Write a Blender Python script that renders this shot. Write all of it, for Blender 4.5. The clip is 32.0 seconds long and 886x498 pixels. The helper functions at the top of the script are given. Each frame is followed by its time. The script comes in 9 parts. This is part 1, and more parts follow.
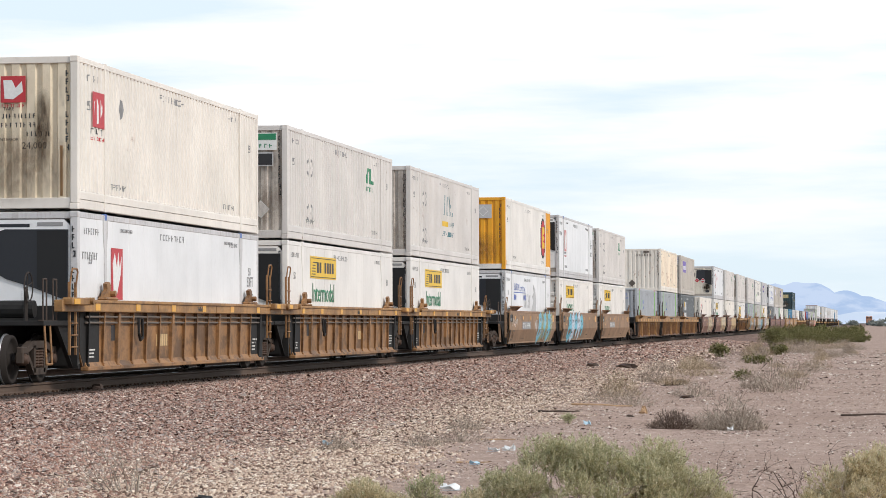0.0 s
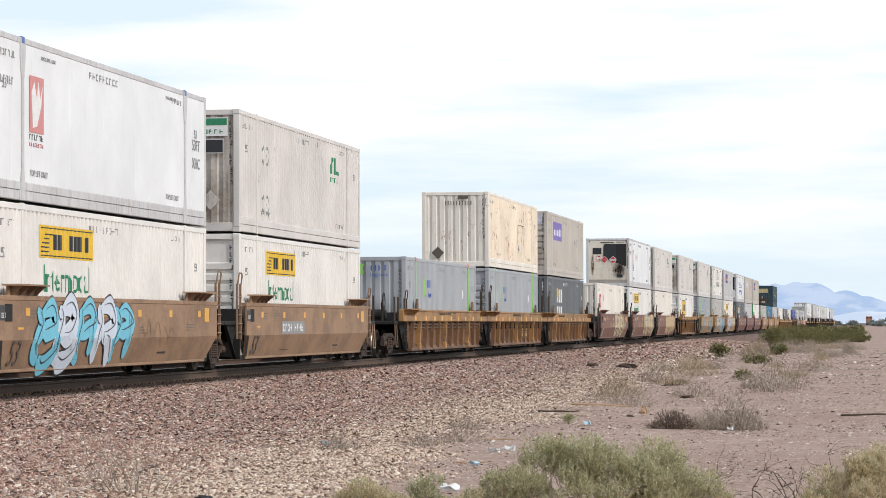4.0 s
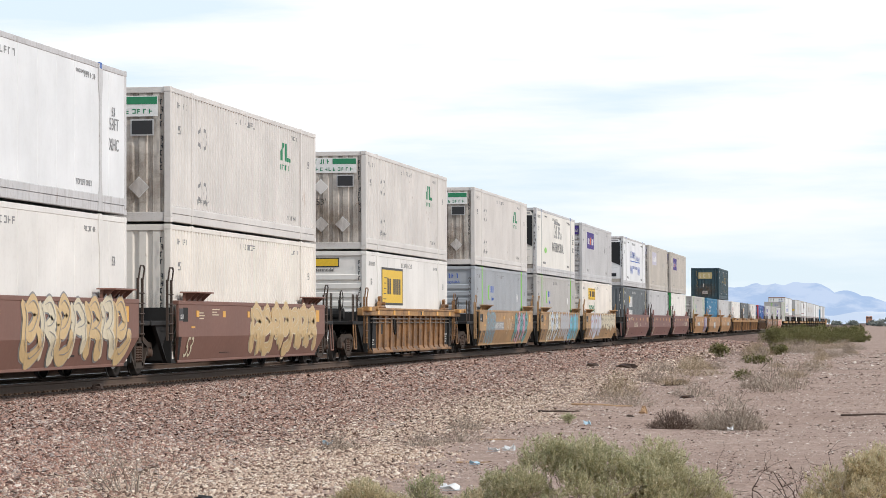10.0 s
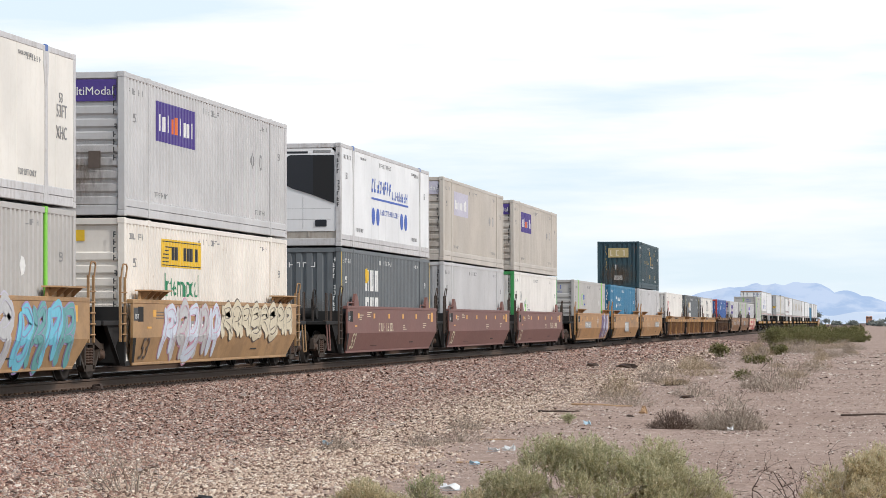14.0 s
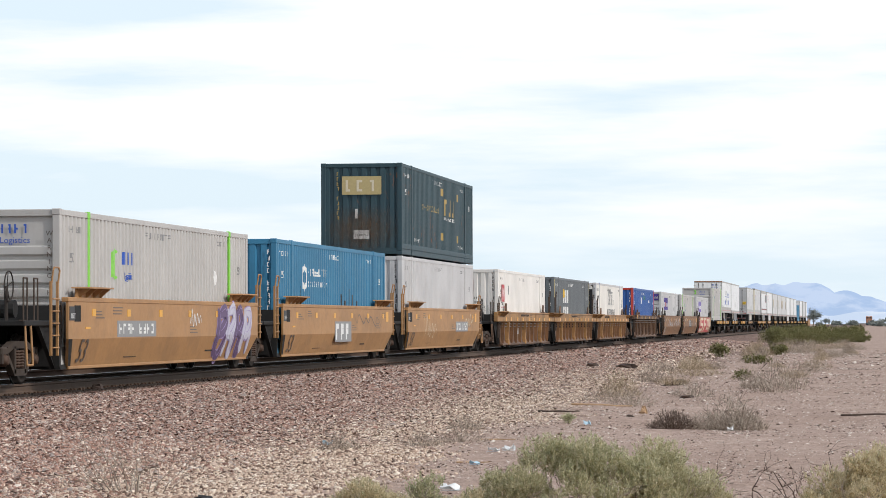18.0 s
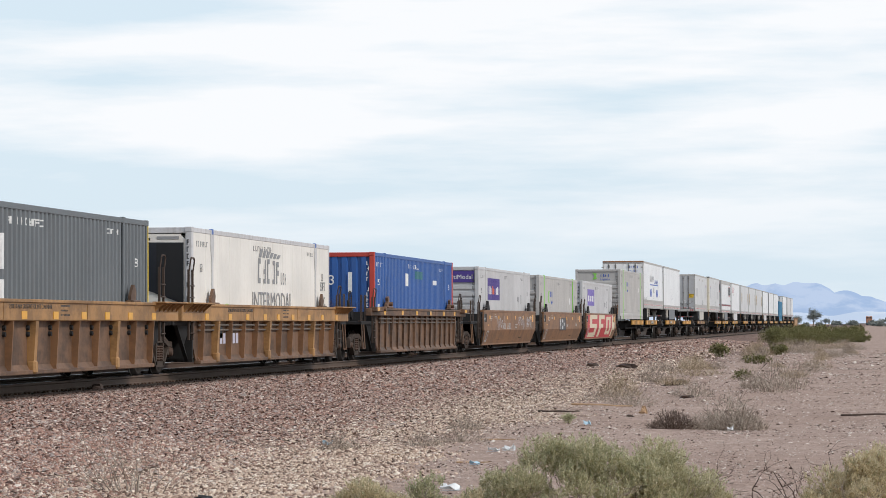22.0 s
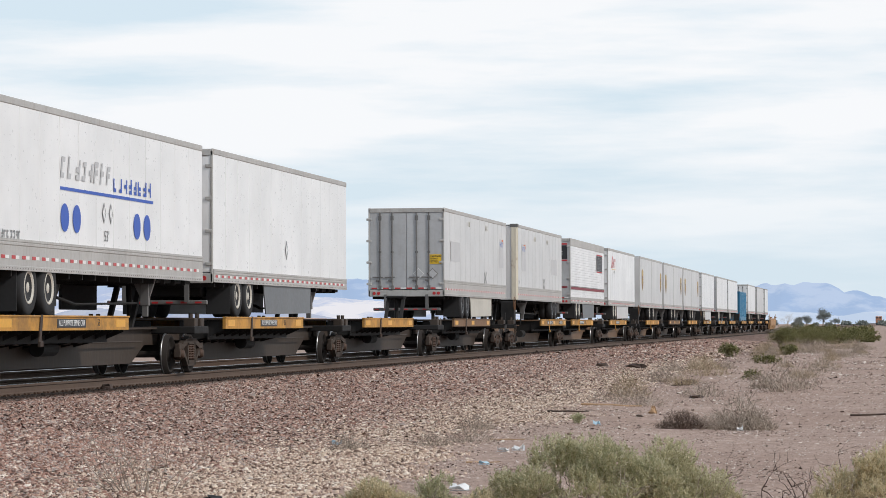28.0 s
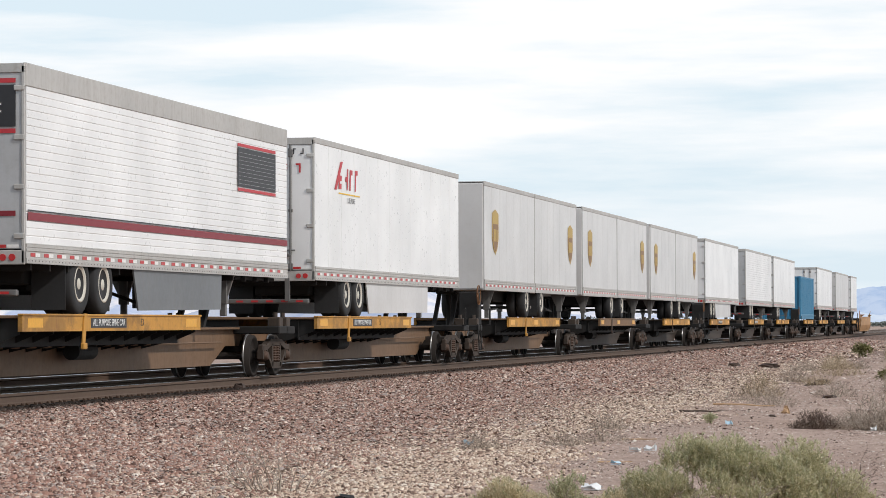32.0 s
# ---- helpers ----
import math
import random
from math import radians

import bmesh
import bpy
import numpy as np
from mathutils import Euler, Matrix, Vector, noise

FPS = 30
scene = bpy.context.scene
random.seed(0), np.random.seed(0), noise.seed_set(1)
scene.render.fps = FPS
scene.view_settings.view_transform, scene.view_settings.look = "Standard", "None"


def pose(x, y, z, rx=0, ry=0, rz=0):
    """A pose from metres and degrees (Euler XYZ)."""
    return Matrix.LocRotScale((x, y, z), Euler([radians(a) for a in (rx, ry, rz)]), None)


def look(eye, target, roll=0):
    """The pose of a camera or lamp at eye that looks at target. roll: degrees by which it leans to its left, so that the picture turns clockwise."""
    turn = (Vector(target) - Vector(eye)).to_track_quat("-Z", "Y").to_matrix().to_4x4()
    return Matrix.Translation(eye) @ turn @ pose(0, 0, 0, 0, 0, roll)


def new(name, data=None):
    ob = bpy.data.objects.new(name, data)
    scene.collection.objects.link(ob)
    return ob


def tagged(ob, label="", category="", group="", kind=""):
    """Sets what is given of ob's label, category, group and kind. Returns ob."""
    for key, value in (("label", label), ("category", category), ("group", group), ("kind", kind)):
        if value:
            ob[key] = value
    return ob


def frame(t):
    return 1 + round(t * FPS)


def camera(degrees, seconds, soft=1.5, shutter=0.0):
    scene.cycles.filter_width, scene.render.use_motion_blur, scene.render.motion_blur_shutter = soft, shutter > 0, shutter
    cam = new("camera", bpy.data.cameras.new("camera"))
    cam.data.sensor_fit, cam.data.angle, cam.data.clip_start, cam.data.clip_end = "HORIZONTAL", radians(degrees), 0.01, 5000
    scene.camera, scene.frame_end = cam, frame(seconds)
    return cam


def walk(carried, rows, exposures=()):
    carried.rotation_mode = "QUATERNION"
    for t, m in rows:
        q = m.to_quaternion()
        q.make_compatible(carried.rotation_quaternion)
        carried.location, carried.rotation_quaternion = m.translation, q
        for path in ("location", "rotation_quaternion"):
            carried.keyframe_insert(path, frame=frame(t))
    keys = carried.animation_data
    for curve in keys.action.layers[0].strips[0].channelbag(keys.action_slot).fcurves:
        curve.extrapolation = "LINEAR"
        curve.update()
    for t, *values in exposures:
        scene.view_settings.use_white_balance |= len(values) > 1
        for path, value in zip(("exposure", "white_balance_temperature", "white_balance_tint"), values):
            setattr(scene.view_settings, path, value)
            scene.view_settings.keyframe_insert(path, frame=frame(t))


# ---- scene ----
# A long intermodal train passes a camera on a tripod beside a desert line.
# y runs along the track towards the distance, x to the right of it, z = 0 is the top of the rails.
EYE = (0.0, 0.0, 1.06)
YAW, PITCH, ROLL = 8.494, 1.453, -0.19


def aim(turn):
    a, b = radians(YAW + turn), radians(PITCH)
    d = Vector((-math.sin(a) * math.cos(b), math.cos(a) * math.cos(b), math.sin(b)))
    return look(EYE, Vector(EYE) + d * 50, ROLL)


cam = camera(17.125, 32.0, soft=0.4)
PAN = [(0, 0), (12, 0), (25.5, 0), (26.6, 0), (27.1, 0.005), (27.5, 0.033), (28, 0.184), (28.5, 0.516), (29, 0.79), (29.5, 1.141),
       (30, 1.497), (30.5, 1.82), (31, 2.208), (31.5, 2.47), (32, 2.743)]
walk(cam, [(t, aim(a)) for t, a in PAN], exposures=[(0, 0.0, 6500, 10), (17, 0.0, 6480, 10), (19, -0.05, 6450, 10), (21, -0.13, 6400, 10), (24, -0.22, 6350, 10), (25.5, -0.24, 6350, 10), (28, -0.2, 6400, 10), (32, -0.1, 6500, 10)])

# how far the train has gone at a time
TRAVEL = [(t, 22.769 * t - 32 * 0.02154 * t + 0.02154 * t * t + (max(0, t - 27.6) * 0.36)) for t in range(0, 33, 2)]

# ---- light ----
SUN_EL, SUN_AZ = 37.0, 112.0      # degrees; azimuth from +y towards +x
scene.view_settings.exposure = 0.0
world = bpy.data.worlds.new("desert_sky")
scene.world = world
world.use_nodes = True
wn, wl = world.node_tree.nodes, world.node_tree.links
wn.clear()
w_out, w_bg = wn.new("ShaderNodeOutputWorld"), wn.new("ShaderNodeBackground")
w_sky = wn.new("ShaderNodeTexSky")
w_sky.sky_type, w_sky.sun_disc = "NISHITA", False
w_sky.sun_elevation, w_sky.sun_rotation = radians(SUN_EL), radians(SUN_AZ)
w_sky.air_density, w_sky.dust_density, w_sky.ozone_density = 1.3, 0.4, 3.0
w_tc, w_map = wn.new("ShaderNodeTexCoord"), wn.new("ShaderNodeMapping")
w_map.inputs["Scale"].default_value = (2.6, 2.6, 21.0)
w_map.inputs["Location"].default_value = (0.35, 0.1, 0.4)
w_n = wn.new("ShaderNodeTexNoise")
w_n.inputs["Scale"].default_value, w_n.inputs["Detail"].default_value, w_n.inputs["Roughness"].default_value = 1.8, 8, 0.55
w_ramp = wn.new("ShaderNodeValToRGB")     # thin cloud, never quite closed
w_ramp.color_ramp.elements[0].position, w_ramp.color_ramp.elements[0].color = 0.45, (0.10, 0.10, 0.10, 1)
w_ramp.color_ramp.elements[1].position, w_ramp.color_ramp.elements[1].color = 0.61, (1, 1, 1, 1)
w_sep, w_thin, w_low = wn.new("ShaderNodeSeparateXYZ"), wn.new("ShaderNodeMapRange"), wn.new("ShaderNodeMapRange")
w_thin.inputs[1].default_value, w_thin.inputs[2].default_value, w_thin.inputs[3].default_value, w_thin.inputs[4].default_value = 0.14, 0.6, 1.0, 0.8   # the cover opens overhead
w_low.inputs[1].default_value, w_low.inputs[2].default_value, w_low.inputs[3].default_value, w_low.inputs[4].default_value = 0.0, 0.06, 0.4, 1.0      # clear air low down
w_mul, w_mul2 = wn.new("ShaderNodeMath"), wn.new("ShaderNodeMath")
w_mul.operation = w_mul2.operation = "MULTIPLY"
w_scale = wn.new("ShaderNodeVectorMath")
w_scale.operation = "SCALE"
w_scale.inputs[3].default_value = 0.10
w_veil = wn.new("ShaderNodeMix")          # pale blue veil over the clear sky
w_veil.data_type = "RGBA"
w_high = wn.new("ShaderNodeMapRange")
w_high.inputs[1].default_value, w_high.inputs[2].default_value, w_high.inputs[3].default_value, w_high.inputs[4].default_value = 0.12, 0.6, 0.9, 0.2
wl.new(w_high.outputs[0], w_veil.inputs[0])
w_veil.inputs[7].default_value = (0.78, 0.93, 1.04, 1)
w_mix = wn.new("ShaderNodeMix")
w_mix.data_type = "RGBA"
w_mix.inputs[7].default_value = (1.08, 1.09, 1.10, 1)
wl.new(w_tc.outputs["Generated"], w_map.inputs["Vector"])
wl.new(w_tc.outputs["Generated"], w_sep.inputs[0])
wl.new(w_sep.outputs["Z"], w_thin.inputs[0])
wl.new(w_sep.outputs["Z"], w_low.inputs[0])
wl.new(w_sep.outputs["Z"], w_high.inputs[0])
wl.new(w_map.outputs[0], w_n.inputs["Vector"])
wl.new(w_n.outputs["Fac"], w_ramp.inputs[0])
wl.new(w_ramp.outputs[0], w_mul.inputs[0])
wl.new(w_thin.outputs[0], w_mul.inputs[1])
wl.new(w_mul.outputs[0], w_mul2.inputs[0])
wl.new(w_low.outputs[0], w_mul2.inputs[1])
wl.new(w_sky.outputs[0], w_scale.inputs[0])
wl.new(w_scale.outputs[0], w_veil.inputs[6])
wl.new(w_mul2.outputs[0], w_mix.inputs[0])
wl.new(w_veil.outputs[2], w_mix.inputs[6])
wl.new(w_mix.outputs[2], w_bg.inputs["Color"])
w_bg.inputs["Strength"].default_value = 1.0
wl.new(w_bg.outputs[0], w_out.inputs["Surface"])

sun = new("sun", bpy.data.lights.new("sun", "SUN"))
sun.data.energy, sun.data.angle, sun.data.color = 2.5, radians(4), (1.0, 0.948, 0.895)
_e, _a = radians(SUN_EL), radians(SUN_AZ)
sun.matrix_world = look((40 * math.cos(_e) * math.sin(_a), 40 * math.cos(_e) * math.cos(_a), 40 * math.sin(_e)), (0, 0, 0))

# ---- tools ----
class Shape:
    """Vertices and faces of one mesh in the making."""

    def __init__(self):
        self.v, self.f = [], []

    def add(self, verts, faces):
        n = len(self.v)
        self.v += [tuple(p) for p in verts]
        self.f += [tuple(i + n for i in q) for q in faces]
        return self

    def box(self, x0, x1, y0, y1, z0, z1):
        v = [(x, y, z) for x in (x0, x1) for y in (y0, y1) for z in (z0, z1)]
        return self.add(v, [(0, 1, 3, 2), (4, 6, 7, 5), (0, 4, 5, 1), (2, 3, 7, 6), (0, 2, 6, 4), (1, 5, 7, 3)])

    def cbox(self, x0, x1, y0, y1, z0, z1, c=0.012):
        """A box with its twelve edges chamfered."""
        b = ((x0, x1), (y0, y1), (z0, z1))
        v, idx = [], {}
        for k in range(8):
            s = [(k >> a) & 1 for a in range(3)]
            for a in range(3):
                idx[k, a] = len(v)
                v.append([b[e][s[e]] + (0 if e == a else (c if s[e] == 0 else -c)) for e in range(3)])
        f = []
        for a in range(3):
            e, g = (a + 1) % 3, (a + 2) % 3
            for s in (0, 1):
                q = []
                for se, sg in ((0, 0), (1, 0), (1, 1), (0, 1)):
                    q.append(idx[(s << a) | (se << e) | (sg << g), a])
                f.append(tuple(q if s else q[::-1]))
            for se in (0, 1):
                for sg in (0, 1):
                    k0 = (se << e) | (sg << g)
                    k1 = k0 | (1 << a)
                    q = (idx[k0, e], idx[k1, e], idx[k1, g], idx[k0, g])
                    f.append(q if se == sg else q[::-1])
        for k in range(8):
            q = (idx[k, 0], idx[k, 1], idx[k, 2])
            f.append(q if bin(k).count("1") % 2 else q[::-1])
        return self.add(v, f)

    def prism(self, ring, axis, a, b):
        """A flat outline drawn out along an axis from a to b; the outline is given in the other two axes in turn."""
        n, v = len(ring), []
        for t in (a, b):
            for p, q in ring:
                v.append({"x": (t, p, q), "y": (p, t, q), "z": (p, q, t)}[axis])
        f = [tuple(range(n))[::-1], tuple(range(n, 2 * n))]
        f += [(i, (i + 1) % n, n + (i + 1) % n, n + i) for i in range(n)]
        return self.add(v, f)

    def rod(self, p, q, r, n=8, r2=None):
        p, q = Vector(p), Vector(q)
        d = (q - p).normalized()
        s = d.cross((0, 0, 1) if abs(d.z) < 0.9 else (1, 0, 0)).normalized()
        u = d.cross(s)
        v = []
        for c, rr in ((p, r), (q, r if r2 is None else r2)):
            v += [c + (s * math.cos(2 * math.pi * i / n) + u * math.sin(2 * math.pi * i / n)) * rr for i in range(n)]
        f = [(i, i + n, (i + 1) % n + n, (i + 1) % n) for i in range(n)] + [tuple(range(n)), tuple(range(n, 2 * n))[::-1]]
        return self.add(v, f)

    def pipe(self, points, r, n=6):
        for p, q in zip(points, points[1:]):
            self.rod(p, q, r, n)
        return self

    def lathe(self, rings, axis_at, n=20):
        """A turned body about an x axis through (y, z) = axis_at; rings of (x, radius)."""
        v, f = [], []
        for x, r in rings:
            v += [(x, axis_at[0] + r * math.cos(2 * math.pi * i / n), axis_at[1] + r * math.sin(2 * math.pi * i / n)) for i in range(n)]
        m = len(rings)
        for k in range(m - 1):
            f += [(k * n + i, k * n + (i + 1) % n, (k + 1) * n + (i + 1) % n, (k + 1) * n + i) for i in range(n)]
        f += [tuple(range(n))[::-1], tuple(range((m - 1) * n, m * n))]
        return self.add(v, f)

    def mesh(self, name, smooth=False):
        me = bpy.data.meshes.new(name)
        me.from_pydata(self.v, [], self.f)
        me.materials.append(None)
        bm = bmesh.new()
        bm.from_mesh(me)
        bmesh.ops.recalc_face_normals(bm, faces=bm.faces)
        bm.to_mesh(me)
        bm.free()
        if smooth:
            me.polygons.foreach_set("use_smooth", [True] * len(me.polygons))
        me.update()
        return me


MESHES = {}


def shared(key, make, smooth=False):
    """The mesh of that key, made once."""
    if key not in MESHES:
        MESHES[key] = make().mesh(key[0] if isinstance(key, tuple) else key, smooth)
    return MESHES[key]


def part(name, mesh, material, parent, label="", at=None, turn=0.0, mirror=False):
    """Links a mesh (or a Shape) as ONE object under a thing or a part."""
    if isinstance(mesh, Shape):
        mesh = mesh.mesh(name)
    ob = new(name, mesh)
    ob.material_slots[0].link = "OBJECT"
    ob.material_slots[0].material = material
    ob.parent = parent
    if at is not None:
        ob.location = at
    if turn:
        ob.rotation_euler = (0, 0, turn)
    if label:
        ob["label"] = label
    return ob


def thing(name, label, category, group="", at=(0, 0, 0), kind=""):
    ob = new(name)
    ob.empty_display_size = 0.3
    ob.location = at
    return tagged(ob, label, category, group, kind)


# ---- materials ----
def nodes_of(name):
    m = bpy.data.materials.new(name)
    m.use_nodes = True
    n, l = m.node_tree.nodes, m.node_tree.links
    return m, n, l, n["Principled BSDF"]


def noise_of(n, l, vec, scale, detail=4.0, rough=0.55):
    t = n.new("ShaderNodeTexNoise")
    t.inputs["Scale"].default_value, t.inputs["Detail"].default_value, t.inputs["Roughness"].default_value = scale, detail, rough
    l.new(vec, t.inputs["Vector"])
    return t.outputs["Fac"]


def ramp_of(n, l, fac, a, b, ca=(0, 0, 0, 1), cb=(1, 1, 1, 1)):
    r = n.new("ShaderNodeValToRGB")
    r.color_ramp.elements[0].position, r.color_ramp.elements[1].position = a, b
    r.color_ramp.elements[0].color, r.color_ramp.elements[1].color = ca, cb
    l.new(fac, r.inputs[0])
    return r.outputs[0]


def mix_of(n, l, fac, a, b, mode="MIX"):
    x = n.new("ShaderNodeMix")
    x.data_type, x.blend_type = "RGBA", mode
    for socket, value in ((x.inputs[0], fac), (x.inputs[6], a), (x.inputs[7], b)):
        if isinstance(value, (int, float)):
            socket.default_value = value
        elif isinstance(value, tuple):
            socket.default_value = (*value[:3], 1)
        else:
            l.new(value, socket)
    return x.outputs[2]


def coords(n, l, scale=(1, 1, 1), by_object=True):
    tc, mp = n.new("ShaderNodeTexCoord"), n.new("ShaderNodeMapping")
    mp.inputs["Scale"].default_value = scale
    l.new(tc.outputs["Object"], mp.inputs["Vector"])
    if by_object:
        info, ad = n.new("ShaderNodeObjectInfo"), n.new("ShaderNodeVectorMath")
        ad.operation = "ADD"
        sc = n.new("ShaderNodeMath")
        sc.operation = "MULTIPLY"
        sc.inputs[1].default_value = 31.0
        l.new(info.outputs["Random"], sc.inputs[0])
        l.new(tc.outputs["Object"], ad.inputs[0])
        l.new(sc.outputs[0], ad.inputs[1])
        l.new(ad.outputs[0], mp.inputs["Vector"])
    return mp.outputs[0]


def bump_of(n, l, b, height, strength, distance):
    k = n.new("ShaderNodeBump")
    k.inputs["Strength"].default_value, k.inputs["Distance"].default_value = strength, distance
    l.new(height, k.inputs["Height"])
    l.new(k.outputs[0], b.inputs["Normal"])


PAINTS = {}


def stain(name, colour, amount=1.0, stretch=0.35):
    """Grime that thins out towards its edges, with runs."""
    m, n, l, b = nodes_of(name)
    tc, sep = n.new("ShaderNodeTexCoord"), n.new("ShaderNodeSeparateXYZ")
    l.new(tc.outputs["Generated"], sep.inputs[0])
    fall = None
    for axis in ("X", "Z"):
        q = n.new("ShaderNodeMath")
        q.operation = "PINGPONG"
        q.inputs[1].default_value = 0.5
        l.new(sep.outputs[axis], q.inputs[0])
        if fall is None:
            fall = q.outputs[0]
        else:
            k = n.new("ShaderNodeMath")
            k.operation = "MULTIPLY"
            l.new(fall, k.inputs[0])
            l.new(q.outputs[0], k.inputs[1])
            fall = k.outputs[0]
    f = noise_of(n, l, coords(n, l, (9, 9, 9 * stretch), by_object=False), 1.0, 7, 0.7)
    k = n.new("ShaderNodeMath")
    k.operation = "MULTIPLY"
    l.new(ramp_of(n, l, f, 0.3, 0.7), k.inputs[0])
    l.new(ramp_of(n, l, fall, 0.01, 0.14), k.inputs[1])
    k2 = n.new("ShaderNodeMath")
    k2.operation = "MULTIPLY"
    k2.inputs[1].default_value = amount
    l.new(k.outputs[0], k2.inputs[0])
    l.new(k2.outputs[0], b.inputs["Alpha"])
    b.inputs["Base Color"].default_value = (*colour, 1)
    b.inputs["Roughness"].default_value = 0.9
    return m


def paint(name, colour, rough=0.5, metal=0.0, dirt=0.35, dirt_colour=(0.22, 0.17, 0.12), rust=0.0, rust_colour=(0.19, 0.07, 0.025), streak=0.5, patch=0.0):
    """Weathered paint: broad fading, fine grain, streaks that run down, spots of rust."""
    if name in PAINTS:
        return PAINTS[name]
    m, n, l, b = nodes_of(name)
    v = coords(n, l)
    broad = noise_of(n, l, v, 0.55, 3)
    fine = noise_of(n, l, v, 9.0, 6, 0.65)
    c = mix_of(n, l, ramp_of(n, l, broad, 0.35, 0.7), tuple(x * 0.9 for x in colour), tuple(min(1, x * 1.06) for x in colour))
    run = noise_of(n, l, coords(n, l, (3.2, 3.2, 0.22)), 2.0, 6, 0.7)
    k = n.new("ShaderNodeMath")
    k.operation = "MULTIPLY"
    l.new(ramp_of(n, l, run, 0.5, 0.78), k.inputs[0])
    k.inputs[1].default_value = dirt * streak
    c = mix_of(n, l, k.outputs[0], c, dirt_colour)
    k2 = n.new("ShaderNodeMath")
    k2.operation = "MULTIPLY"
    l.new(ramp_of(n, l, fine, 0.5, 0.82), k2.inputs[0])
    k2.inputs[1].default_value = dirt * 0.42
    c = mix_of(n, l, k2.outputs[0], c, dirt_colour)
    if patch:
        # broad grimy patches, ragged at the edge
        pt = noise_of(n, l, coords(n, l, (0.7, 0.7, 1.1)), 1.3, 9, 0.7)
        kp = n.new("ShaderNodeMath")
        kp.operation = "MULTIPLY"
        l.new(ramp_of(n, l, pt, 0.455, 0.575), kp.inputs[0])
        kp.inputs[1].default_value = patch
        c = mix_of(n, l, kp.outputs[0], c, tuple(x * 0.55 for x in dirt_colour))
    if rust > 0:
        # broken spots gathered in loose clouds, with pale runs below them
        where = ramp_of(n, l, noise_of(n, l, coords(n, l, (0.5, 0.5, 0.5)), 1.0, 3), 0.60 - rust * 0.22, 0.74 - rust * 0.2)
        for zoom, lo, strength, tone in (((9, 9, 0.6), 0.60, 0.5, tuple(min(1, x * 1.7) for x in rust_colour)), ((8.5, 8.5, 3.6), 0.585, 1.0, rust_colour)):
            f = ramp_of(n, l, noise_of(n, l, coords(n, l, zoom), 1.0, 7, 0.7), lo - rust * 0.06, lo + 0.07 - rust * 0.05)
            both = n.new("ShaderNodeMath")
            both.operation = "MULTIPLY"
            l.new(f, both.inputs[0])
            l.new(where, both.inputs[1])
            some = n.new("ShaderNodeMath")
            some.operation = "MULTIPLY"
            some.inputs[1].default_value = strength
            l.new(both.outputs[0], some.inputs[0])
            c = mix_of(n, l, some.outputs[0], c, tone)
    l.new(c, b.inputs["Base Color"])
    b.inputs["Metallic"].default_value = metal
    rr = n.new("ShaderNodeMapRange")
    rr.inputs[3].default_value, rr.inputs[4].default_value = max(0.05, rough - 0.1), min(1, rough + 0.16)
    l.new(fine, rr.inputs[0])
    l.new(rr.outputs[0], b.inputs["Roughness"])
    bump_of(n, l, b, broad, 0.12, 0.02)
    PAINTS[name] = m
    return m


def plain(name, colour, rough=0.5, metal=0.0):
    if name in PAINTS:
        return PAINTS[name]
    m, n, l, b = nodes_of(name)
    f = noise_of(n, l, coords(n, l), 14.0, 5, 0.65)
    l.new(mix_of(n, l, ramp_of(n, l, f, 0.3, 0.8), tuple(min(1, x * 1.05) for x in colour), tuple(x * 0.84 for x in colour)), b.inputs["Base Color"])
    b.inputs["Roughness"].default_value, b.inputs["Metallic"].default_value = rough, metal
    PAINTS[name] = m
    return m


# ---- ground and track ----
TRACK = -16.23
LOW = -0.62


def smooth(a, b, x):
    t = min(1.0, max(0.0, (x - a) / (b - a)))
    return t * t * (3 - 2 * t)


def ground_z(x, y):
    """Height of the ground sheet: ballast bed, its long shoulder, then flat desert."""
    if x > TRACK:
        z = -0.195 + (LOW + 0.195) * smooth(-14.6, -7.0, x) * 0.92 + (LOW + 0.195) * 0.08 * smooth(-8, -2, x)
    else:
        z = -0.195 + (LOW - 0.1) * smooth(-22.9, -27.0, x) if x < -22.9 else -0.195
    far = max(0.0, 1 - abs(y - 60) / 400)
    if x > -13 or x < -27:
        k = smooth(-13, -6, x) if x > -13 else smooth(-27, -34, x)
        z += k * far * (0.10 * noise.noise((x * 0.23, y * 0.12, 3.1)) + 0.035 * noise.noise((x * 0.9, y * 0.5, 7.7)))
    return z


